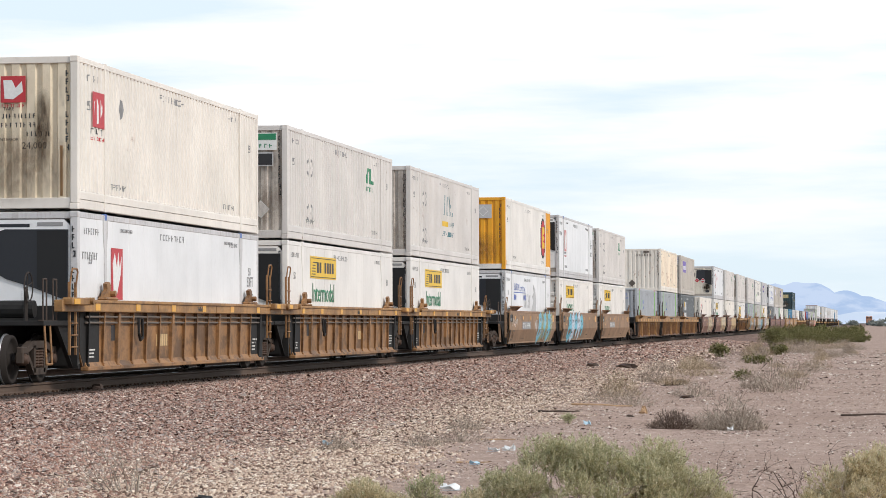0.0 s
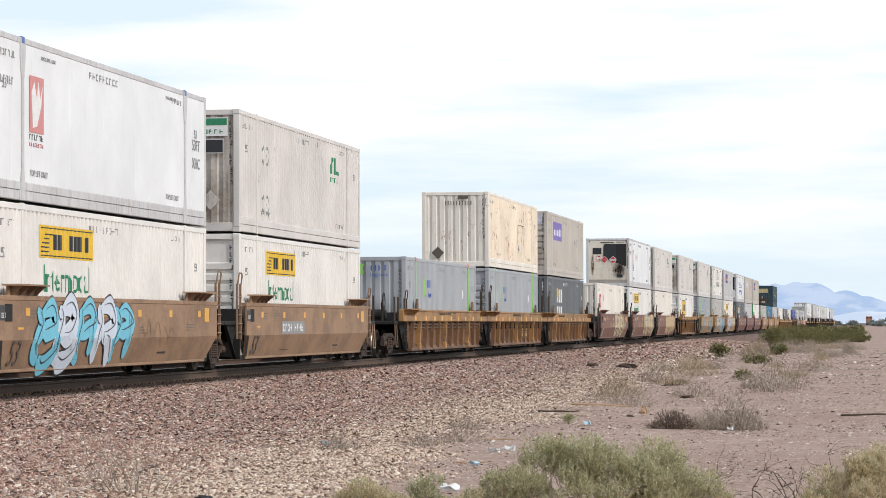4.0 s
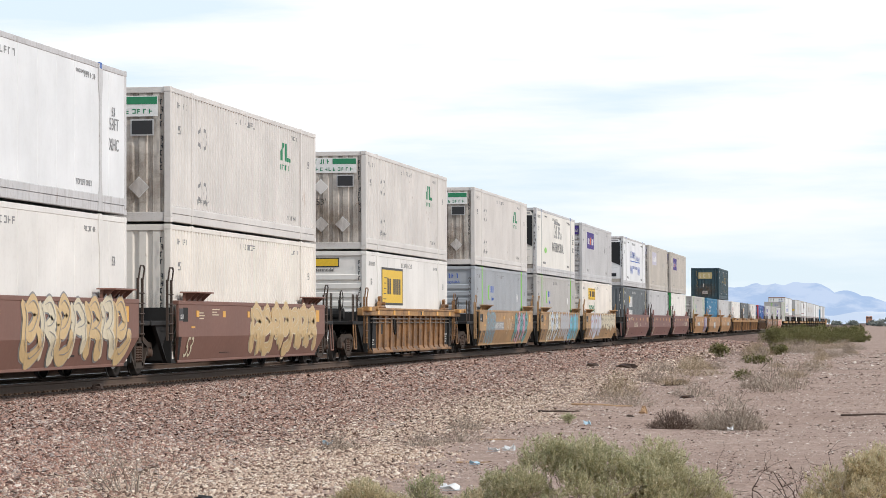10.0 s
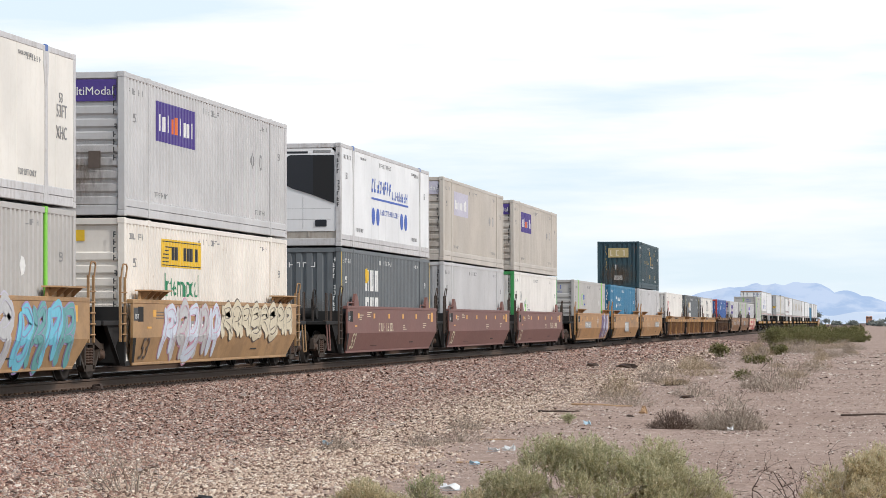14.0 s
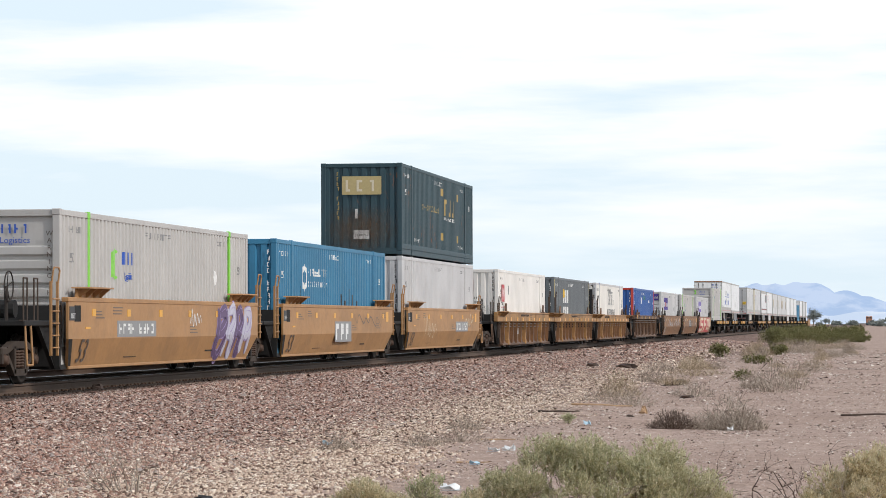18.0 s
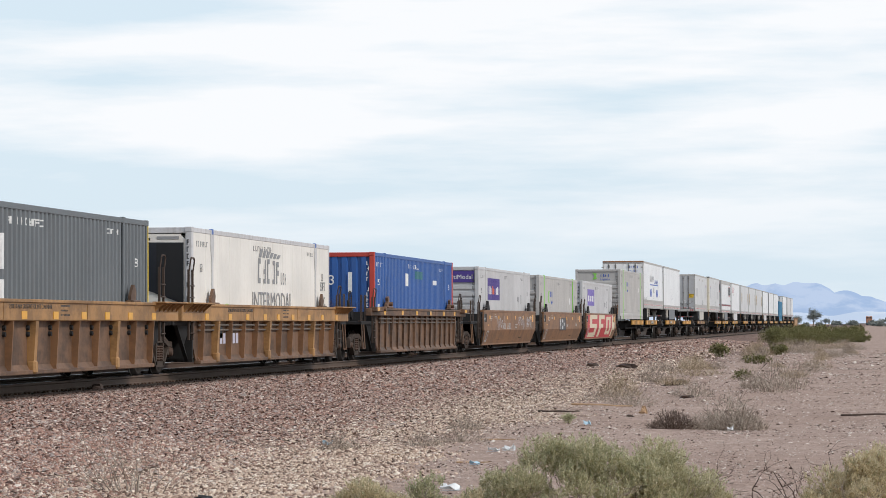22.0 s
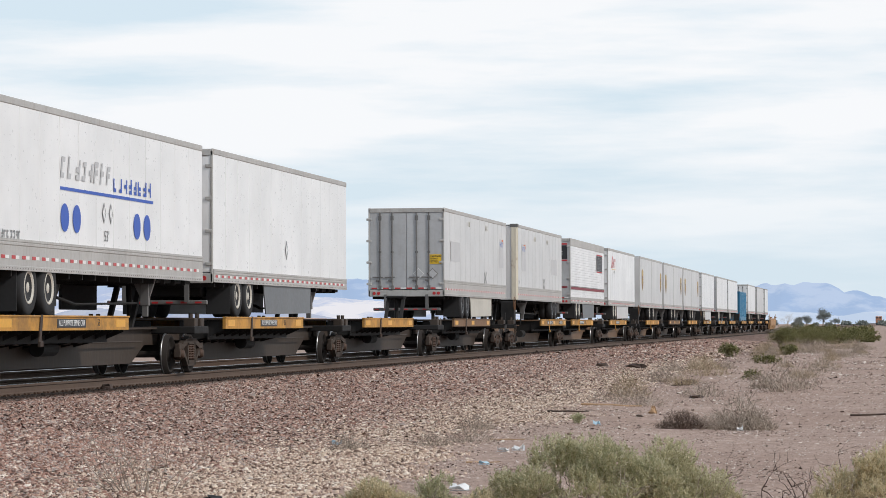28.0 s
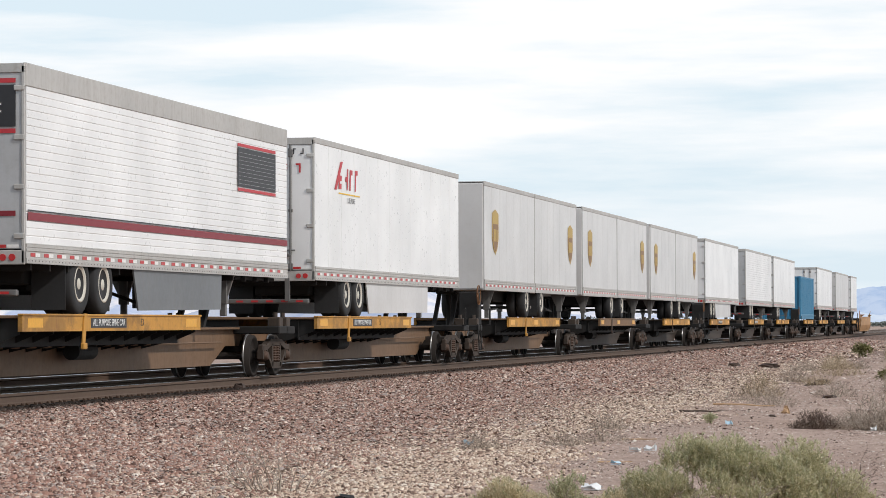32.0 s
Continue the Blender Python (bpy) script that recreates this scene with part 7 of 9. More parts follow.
part("connector", Shape().rod((0.46, NOSE - 0.05, 2.3), (0.55, NOSE - 0.05, 2.24), 0.03, 7), INK["silver"], bx, "silver air coupling")
part("corner_post", Shape().prism([(1.06, -0.062), (1.25, -0.062), (1.316, -0.01), (1.316, 0.09), (1.305, 0.09), (1.29, -0.005), (1.06, -0.03)], "z", 2.02, 4.98), paint("edge_cream", (0.66, 0.60, 0.48), 0.6, 0, 0.5, rust=0.1), g, "cream rounded corner post")
part("corner_cap", Shape().cbox(1.0, 1.325, -0.075, 0.2, 4.94, 5.08, 0.02), ROD_M, g)
rv = Shape()
for x in (-1.1, -0.75, -0.4, -0.05, 0.3, 0.65, 1.0):
    for k in range(28):
        rv.box(x, x + 0.016, NOSE - 0.002, NOSE + 0.006, 2.15 + k * 0.1, 2.166 + k * 0.1)
tagged(part("rivet_rows", rv, ROD_M, g, "columns of rivets on the nose"), kind="stuff")
side_text(g, "53", 0.45, 2.72, 0.2, INK["grey"])
for key in ("t4", "t5"):
    for y in (5.6, 5.95, 10.2, 10.55):
        side_shape(BOX[key], ellipse(y, 4.6, 0.05, 0.1, 10), SKIRT_C, "vent_cover", "", 0.012)
g = BOX["t6"]
side_patch(g, 0.05, 16.05, 2.66, 2.78, INK["maroon"], False, "stripe", "dark red stripe along the side", 0.016)
side_patch(g, 0.05, 16.05, 2.80, 2.82, INK["black"], False, "stripe", "", 0.016)
sg = side_patch(g, 12.2, 15.1, 3.72, 4.48, INK["black"], False, "sign", "dark sign with red edges", 0.014)
for z0, z1 in ((3.64, 3.7), (4.5, 4.56)):
    side_patch(sg, 12.2, 15.1, z0, z1, INK["red"], False, "sign_line", "", 0.014)
for k in range(9):
    side_patch(sg, 12.3, 15.0, 3.78 + k * 0.075, 3.785 + k * 0.075, INK["silver"], False, "sign_line", "", 0.016)
words_side(sg, 4.0, 12.5, 14.8, 12, 0.14, INK["white"], False, 71)
end_patch(g, -1.05, 1.15, 4.08, 4.72, INK["black"], "end_sign", "dark sign on the doors", -0.045)
for z0, z1 in ((3.98, 4.05), (4.75, 4.82)):
    end_patch(g, -1.05, 1.15, z0, z1, INK["red"], "end_sign_line", "", -0.045)
end_bars(g, -0.6, 1.0, 4.3, 0.14, 9, INK["white"], -0.05)
end_patch(g, -1.05, 1.15, 2.72, 2.8, INK["maroon"], "end_stripe", "", -0.045)
g = BOX["t7"]
words_side(g, 4.05, 2.2, 4.3, 4, 0.52, INK["red"], False, 81, 0.12)
side_shape(g, [(1.8, 4.02), (2.0, 4.02), (2.6, 4.66), (2.4, 4.66)], INK["red"], "letter_block", "", 0.006)
side_patch(g, 2.2, 4.3, 3.94, 3.97, INK["yellow"], False, "line")
side_text(g, "LEASE", 3.45, 3.82, 0.17, INK["grey"], None, 1.7)
end_bars(g, 0.3, 1.1, 4.7, 0.12, 6, INK["black"], -0.045)
end_bars(g, 0.1, 1.1, 4.3, 0.2, 4, INK["red"], -0.045, 3)
for i in range(6):
    g = BOX["p%d" % i]
    y = 1.7 if i % 2 == 0 else 7.1
    sh = side_shape(g, [(y - 0.5, 4.2), (y, 4.32), (y + 0.5, 4.2), (y + 0.5, 3.5), (y + 0.3, 3.2), (y, 3.02), (y - 0.3, 3.2), (y - 0.5, 3.5)], INK["gold"], "emblem", "brown and gold shield emblem", 0.008)
    side_shape(sh, [(y - 0.42, 3.9), (y + 0.42, 3.9), (y + 0.42, 3.5), (y + 0.25, 3.24), (y, 3.1), (y - 0.25, 3.24), (y - 0.42, 3.5)], INK["brown"], "emblem_field", "", 0.011)
    for k in range(3):
        side_shape(sh, [(y - 0.3 + k * 0.22, 3.4), (y - 0.14 + k * 0.22, 3.4), (y - 0.14 + k * 0.22, 3.75), (y - 0.3 + k * 0.22, 3.75)], INK["gold"], "emblem_letter", "", 0.014)


# well sides
def well_x(z):
    return 1.50 if z >= 0.80 else 1.50 - 0.17 * (0.80 - z) / 0.53


def well_band(car, left, right, z0, z1, material, lift=0.004, name="graffiti_letter", label=""):
    """A painted band whose edges wander with height."""
    s = Shape()
    zs = [z0 + (z1 - z0) * i / 7 for i in range(8)]
    if z0 < 0.8 < z1:
        zs = sorted(zs + [0.8])
    for z in zs:
        t = (z - z0) / (z1 - z0)
        s.v += [(well_x(z) + lift, left(t), z), (well_x(z) + lift, right(t), z)]
    s.f = [(2 * i, 2 * i + 1, 2 * i + 3, 2 * i + 2) for i in range(len(zs) - 1)]
    return part(name, s, material, car, label)


def ribbon(s, line, half, lift=0.009):
    """A flat sprayed stroke along a line on a well's side, pinched towards its ends."""
    n, m = len(s.v), len(line)
    for i, (y, z) in enumerate(line):
        (ya, za), (yb, zb) = line[max(0, i - 1)], line[min(m - 1, i + 1)]
        k = math.hypot(yb - ya, zb - za) or 1
        h = half * (0.35 + 0.65 * min(1.0, 4.0 * i / (m - 1), 5.0 * (m - 1 - i) / (m - 1)))
        dy, dz = -(zb - za) / k * h, (yb - ya) / k * h
        s.v += [(well_x(z + dz) + lift, y + dy, z + dz), (well_x(z) + lift, y, z), (well_x(z - dz) + lift, y - dy, z - dz)]
    for i in range(m - 1):
        a = n + 3 * i
        s.f += [(a, a + 1, a + 4, a + 3), (a + 1, a + 2, a + 5, a + 4)]


def bend(points, steps=7):
    """A smooth line through a few points."""
    out = []
    p = [points[0], *points, points[-1]]
    for k in range(1, len(p) - 2):
        for q in range(steps):
            t = q / steps
            out.append(tuple(0.5 * (2 * p[k][e] + (p[k + 1][e] - p[k - 1][e]) * t + (2 * p[k - 1][e] - 5 * p[k][e] + 4 * p[k + 1][e] - p[k + 2][e]) * t * t
                                    + (3 * p[k][e] - p[k - 1][e] - 3 * p[k + 1][e] + p[k + 2][e]) * t ** 3) for e in (0, 1)))
    return out + [points[-1]]


def graffiti(car, y0, y1, z0, z1, n, fill, edge, seed, lean=0.25, alt=None):
    """Letters of no reading: fat interlocking strokes with a dark edge and thin inner lines."""
    rnd = random.Random(seed)
    w = (y1 - y0) / n
    for i in range(n):
        a, d, h = y0 + i * w, w * 1.18, z1 - z0

        def at(u, v):
            u, v = u + rnd.uniform(-0.09, 0.09), min(0.97, max(0.03, v + rnd.uniform(-0.06, 0.06)))
            return (a + d * u + lean * (v - 0.5), z0 + h * v)
        strokes = [[at(0.1, 0.95), at(0.28, 0.7), at(0.16, 0.35), at(0.3, 0.04)],
                   [at(0.2, 0.86), at(0.62, 0.95), at(0.86, 0.72), at(0.55, 0.52), at(0.22, 0.5)]]
        strokes.append(rnd.choice(([at(0.36, 0.5), at(0.7, 0.4), at(0.8, 0.16), at(1.0, 0.05)], [at(0.75, 0.9), at(0.7, 0.5), at(0.84, 0.1)],
                                   [at(0.3, 0.1), at(0.6, 0.04), at(0.9, 0.24), at(0.82, 0.5)])))
        half = 0.10 * d + 0.035
        widths = [half * rnd.uniform(0.85, 1.3) for _ in strokes]
        rim, body, inner = Shape(), Shape(), Shape()
        for k, (line, b) in enumerate(zip(strokes, widths)):
            line, up_ = bend(line), 0.0024 * k + 0.0012 * (i % 2)
            ribbon(rim, line, b + 0.04, 0.004 + up_)
            ribbon(body, line, b, 0.013 + up_)
            ribbon(inner, [(y + 0.3 * b, z + 0.25 * b) for y, z in line[2:-3]], 0.012, 0.022 + up_)
        o = part("graffiti_letter", rim, INK[edge], car)
        part("letter_fill", body, INK[alt if alt and i % 2 else fill], o)
        part("letter_line", inner, INK[edge], o)


def scrawl(car, y, z, w, h, ink, seed):
    """A thin sprayed line."""
    rnd = random.Random(seed)
    s = Shape()
    ribbon(s, bend([(y + w * i / 9 + rnd.uniform(-0.04, 0.04) * w, z + h * (rnd.uniform(0, 0.4) if i % 2 else rnd.uniform(0.6, 1))) for i in range(10)], 6), 0.02, 0.006)
    part("scrawl", s, INK[ink], car)


def well_plate(car, y0, y1, z0, z1, back, bars, ink):
    p = part("number_plate", Shape().box(1.498, 1.504, y0, y1, z0, z1), INK[back], car)
    s, w, rnd = Shape(), (y1 - y0 - 0.3) / bars, random.Random(int(y0 * 10))
    for i in range(bars):
        if bars < 5 or i != 4:
            for a, b, lo, hi in bars_of(rnd, y0 + 0.15 + i * w, y0 + 0.15 + i * w + w * 0.72, z0 + 0.06, z1 - 0.06, 0.05 if bars > 4 else 0.14):
                s.box(1.503, 1.508, a, b, lo, hi)
    tagged(part("plate_mark", s, INK[ink], p), kind="stuff")


def well_marks(key, i, ink, plate=None, plate_ink=None):
    car = CAR[key, i]
    side_text(car, "53", 1.0, 0.55, 0.66, INK[ink], 1.437).rotation_euler = (math.pi / 2 + 0.31, 0, math.pi / 2)
    well_band(car, lambda t: 0.37 - 0.53 * t, lambda t: 0.52 - 0.42 * t, 0.3, 0.8, BLACK_M, 0.004, "end_band", "black lower corner")
    s = Shape()
    rnd = random.Random(i * 5 + ord(key))
    for k, (y, z) in enumerate(((3.0, 1.38), (1.75, 1.3), (14.4, 1.35), (13.4, 1.05), (9.4, 1.0))):
        for r in range(3):
            s.box(1.499, 1.503, y, y + rnd.uniform(0.3, 0.75), z - r * 0.06, z - r * 0.06 + 0.022)
    tagged(part("small_lettering", s, INK[ink], car), kind="stuff")
    part("load_plate", Shape().box(1.499, 1.505, -0.1, 0.36, 1.14, 1.4), MARK_BLACK, car)
    side_text(car, "125 T", 0.13, 1.22, 0.13, INK["white"], 1.507)
    if plate:
        well_plate(car, *plate, *plate_ink)


for i in range(3):
    well_marks("b", i, "soot", (3.9, 6.8, 0.82, 1.13) if i != 1 else None, ("grey", 9, "white"))
    well_marks("d", i, "cream")
    well_marks("f", i, "soot", (3.8, 6.8, 0.82, 1.13) if i != 1 else None, ("grey", 9, "white"))
    well_marks("g", i, "cream")
    well_marks("h", i, "soot", ((3.3, 6.4, 0.82, 1.14), (6.8, 9.3, 0.57, 1.13), (10.3, 13.3, 0.78, 1.13))[i], ("grey", 9 if i != 1 else 3, "white"))
    well_marks("k", i, "silver", (6.3, 8.95, 0.74, 1.3) if i == 1 else None, ("black", 3, "silver"))
for key, i, y, ink in (("d", 0, 5.2, "sand"), ("d", 1, 4.2, "sand"), ("g", 0, 5.0, "cream"), ("g", 2, 11.5, "cream"), ("k", 0, 5.4, "silver")):
    s, rnd = Shape(), random.Random(i + int(y))
    for k in range(10):
        if k != 4:
            for a, b, lo, hi in bars_of(rnd, y + k * 0.27, y + k * 0.27 + 0.17, 0.84, 1.08, 0.045):
                s.box(1.499, 1.504, a, b, lo, hi)
    part("number_mark", s, INK[ink], CAR[key, i])
graffiti(CAR["b", 0], 9.6, 14.7, 0.3, 1.5, 6, "cyan", "pale", 1, 0.3, "olive")
scrawl(CAR["b", 0], 0.5, 0.9, 1.8, 0.4, "white", 2)
scrawl(CAR["b", 0], 8.2, 0.6, 1.0, 0.8, "white", 3)
graffiti(CAR["b", 1], 2.0, 8.6, 0.3, 1.45, 5, "cyan", "black", 4, 0.25, "pale")
scrawl(CAR["b", 1], 9.5, 0.6, 3.0, 0.6, "brown", 5)
graffiti(CAR["d", 0], 8.0, 13.3, 0.3, 1.5, 6, "cream", "black", 6, -0.5, "sand")
scrawl(CAR["d", 0], 13.5, 0.6, 1.3, 0.8, "cream", 7)
graffiti(CAR["d", 1], 8.2, 15.3, 0.4, 1.5, 7, "sand", "grey", 8, -0.2, "cream")
graffiti(CAR["d", 2], 7.0, 15.0, 0.4, 1.45, 7, "sand", "cream", 9, -0.3)
graffiti(CAR["f", 0], 1.6, 4.0, 0.3, 1.45, 3, "grey", "cyan", 10, 0.1)
graffiti(CAR["f", 0], 10.1, 14.2, 0.28, 1.45, 5, "sea", "black", 11, 0.35, "pink")
scrawl(CAR["f", 0], 7.5, 0.6, 2.3, 0.8, "cream", 12)
graffiti(CAR["f", 1], 2.6, 7.2, 0.3, 1.5, 5, "cream", "black", 13, 0.1, "pale")
graffiti(CAR["f", 1], 7.6, 11.2, 0.35, 1.48, 4, "silver", "fade", 14, 0.0)
graffiti(CAR["f", 1], 11.5, 15.2, 0.28, 1.4, 4, "cyan", "lilac", 15, 0.3, "sea")
graffiti(CAR["f", 2], 2.2, 7.4, 0.28, 1.45, 5, "pale", "pink", 16, 0.3, "silver")
graffiti(CAR["f", 2], 7.6, 15.6, 0.75, 1.45, 8, "cream", "soot", 17, 0.1)
graffiti(CAR["h", 0], 11.9, 15.4, 0.3, 1.45, 4, "plum", "lilac", 18, 0.3, "fade")
scrawl(CAR["h", 0], 9.3, 1.0, 1.2, 0.4, "white", 19)
scrawl(CAR["h", 1], 9.6, 0.9, 4.5, 0.5, "soot", 20)
scrawl(CAR["h", 2], 3.2, 0.5, 2.6, 0.9, "cream", 21)
scrawl(CAR["h", 2], 12.6, 0.9, 2.0, 0.5, "cream", 22)
for i, (a, b) in enumerate(((3.6, 6.2), (10.2, 12.4), (13.0, 14.8))):
    scrawl(CAR["k", 0], a, 0.8, b - a, 0.6, "pale", 23 + i)
well_band(CAR["k", 2], lambda t: 0.4, lambda t: 13.6 + 0.6 * t, 0.3, 1.52, INK["red"], 0.003, "graffiti_ground", "red sprayed ground")
LETTER_S = ((0.35, 0.58, 1.4, 5.0), (0.82, 1.02, 1.4, 5.0), (1.27, 1.48, 1.4, 5.2), (1.02, 1.27, 1.4, 2.5), (0.58, 0.82, 3.9, 5.0))
LETTER_F = ((0.35, 1.48, 6.2, 7.3), (1.27, 1.48, 7.3, 9.3), (0.82, 1.02, 7.3, 8.6))
LETTER_D = ((0.45, 1.40, 10.2, 11.0), (1.22, 1.40, 11.0, 12.8), (0.45, 0.63, 11.0, 12.8), (0.63, 1.22, 12.0, 12.8))
for bars in (LETTER_S, LETTER_F, LETTER_D, ((0.35, 1.48, 13.6, 14.2), (0.7, 1.1, 14.2, 15.2))):
    for z0, z1, c, d in bars:
        well_band(CAR["k", 2], lambda t, c=c, z0=z0, z1=z1: c + 0.3 * (z0 + (z1 - z0) * t - 0.35), lambda t, d=d, z0=z0, z1=z1: d + 0.3 * (z0 + (z1 - z0) * t - 0.35), z0, z1, INK["cream"], 0.008)
for key, i, y0, y1, ink in (("a", 0, 5.8, 6.8, "sand"), ("a", 1, 9.8, 10.6, "sand"), ("i", 0, 5.0, 6.6, "silver"), ("i", 2, 2.5, 4.5, "fade")):
    s = Shape()
    for k in range(6):
        a = y0 + k * (y1 - y0) / 6
        s.box(1.346, 1.352, a, a + (y1 - y0) / 9, 0.62, 0.86)
    part("number_mark", s, INK[ink], CAR[key, i])
# a cut-up cream mark on a dark panel
mark = part("mark_panel", Shape().box(1.346, 1.350, 8.75, 11.75, 0.48, 1.08), MARK_BLACK, CAR["c", 1], "dark panel with a cream block mark")
for a, b, lean in ((9.0, 9.75, 0.1), (9.9, 10.65, 0.1), (10.75, 11.6, 0.2)):
    for z0, z1, cut in ((0.88, 1.03, 0.0), (0.78, 0.85, 0.12), (0.68, 0.75, 0.16), (0.52, 0.65, 0.04)):
        t = lean * (z0 - 0.52)
        part("mark_block", Shape().prism([(a + cut + t, z0), (b - cut + t, z0), (b - cut + t + lean * (z1 - z0), z1), (a + cut + t + lean * (z1 - z0), z1)], "x", 1.350, 1.354), INK["sand"], mark)
# spine decks
for i in (1, 2, 6, 7, 11, 12):
    car = CAR["s", i]
    part("deck_sign", Shape().box(1.418, 1.426, 5.2, 7.1, DECK - 0.21, DECK - 0.05), INK["black"], car)
    side_text(car, "ALL PURPOSE SPINE CAR", 6.15, DECK - 0.128, 0.155, INK["white"], 1.428)
    side_text(car, "53", 8.0, DECK - 0.125, 0.18, INK["black"], 1.424)
car = CAR["s", 5]
for a, b, n in ((10.0, 12.2, 10), (14.6, 15.9, 6)):
    pl = part("deck_sign", Shape().box(1.418, 1.426, a, b, DECK - 0.21, DECK - 0.05), INK["black"], car)
    st, rnd = Shape(), random.Random(n)
    for k in range(n):
        c = a + 0.1 + k * (b - a - 0.15) / n
        for p, q, lo, hi in bars_of(rnd, c, c + (b - a) / n * 0.62, DECK - 0.19, DECK - 0.07, 0.026):
            st.box(1.426, 1.429, p, q, lo, hi)
    tagged(part("number_bars", st, INK["white"], pl), kind="stuff")

# ---- land: stones, plants, litter, distance ----
def quick_mesh(name, verts, faces, material, smooth_shade=False):
    """A mesh from arrays; every face has the same number of corners."""
    me = bpy.data.meshes.new(name)
    n, (m, c) = len(verts), faces.shape
    me.vertices.add(n)
    me.vertices.foreach_set("co", np.ascontiguousarray(verts, dtype=np.float32).ravel())
    me.loops.add(m * c)
    me.loops.foreach_set("vertex_index", np.ascontiguousarray(faces, dtype=np.int32).ravel())
    me.polygons.add(m)
    me.polygons.foreach_set("loop_start", np.arange(0, m * c, c, dtype=np.int32))
    me.polygons.foreach_set("loop_total", np.full(m, c, dtype=np.int32))
    if smooth_shade:
        me.polygons.foreach_set("use_smooth", np.ones(m, dtype=bool))
    me.update(calc_edges=True)
    me.validate()
    me.materials.append(None)
    return me


def island_material(name, stops, rough=0.9, grain=60.0, spec=0.2, through_leaf=0.0, grime_shade=0.0):
    """Colour picked piece by piece along a row of tones, with fine grain."""
    m, n, l, b = nodes_of(name)
    geo, r = n.new("ShaderNodeNewGeometry"), n.new("ShaderNodeValToRGB")
    e = r.color_ramp.elements
    e[0].position, e[0].color = stops[0][0], (*stops[0][1], 1)
    e[1].position, e[1].color = stops[-1][0], (*stops[-1][1], 1)
    for p, c in stops[1:-1]:
        e.new(p).color = (*c, 1)
    l.new(geo.outputs["Random Per Island"], r.inputs[0])
    f = noise_of(n, l, coords(n, l, by_object=False), grain, 3, 0.6)
    l.new(mix_of(n, l, 1.0, r.outputs[0], ramp_of(n, l, f, 0.25, 0.7, (0.72, 0.72, 0.72, 1), (1.1, 1.1, 1.1, 1)), "MULTIPLY"), b.inputs["Base Color"])
    if grime_shade:
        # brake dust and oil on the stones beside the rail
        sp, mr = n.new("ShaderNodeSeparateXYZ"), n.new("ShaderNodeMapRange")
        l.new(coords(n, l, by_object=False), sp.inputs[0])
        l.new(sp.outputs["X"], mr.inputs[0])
        mr.inputs[1].default_value, mr.inputs[2].default_value, mr.inputs[3].default_value, mr.inputs[4].default_value = -14.75, -14.1, grime_shade, 0.0
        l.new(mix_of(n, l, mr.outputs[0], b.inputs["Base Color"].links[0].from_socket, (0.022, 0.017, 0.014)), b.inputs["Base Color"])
    b.inputs["Roughness"].default_value, b.inputs["Specular IOR Level"].default_value = rough, spec
    if through_leaf:
        tr, ms = n.new("ShaderNodeBsdfTranslucent"), n.new("ShaderNodeMixShader")
        ms.inputs[0].default_value = through_leaf
        l.new(r.outputs[0], tr.inputs["Color"])
        l.new(b.outputs[0], ms.inputs[1])
        l.new(tr.outputs[0], ms.inputs[2])
        l.new(ms.outputs[0], n["Material Output"].inputs["Surface"])
    return m


BALLAST_M = island_material("ballast_stone", [(0.0, (0.06, 0.037, 0.03)), (0.2, (0.23, 0.125, 0.096)), (0.42, (0.425, 0.245, 0.187)), (0.58, (0.52, 0.342, 0.268)), (0.7, (0.29, 0.215, 0.185)), (0.8, (0.42, 0.365, 0.33)), (0.92, (0.66, 0.50, 0.395)), (1.0, (0.86, 0.77, 0.68))], grime_shade=0.92)
GRAVEL_M = island_material("pale_gravel", [(0.0, (0.11, 0.072, 0.055)), (0.2, (0.29, 0.19, 0.145)), (0.45, (0.54, 0.395, 0.30)), (0.8, (0.72, 0.57, 0.44)), (1.0, (0.86, 0.76, 0.64))])
PEBBLE_M = island_material("desert_pebble", [(0.0, (0.17, 0.115, 0.092)), (0.25, (0.30, 0.21, 0.172)), (0.55, (0.43, 0.318, 0.262)), (0.8, (0.57, 0.46, 0.39)), (1.0, (0.82, 0.74, 0.66))])


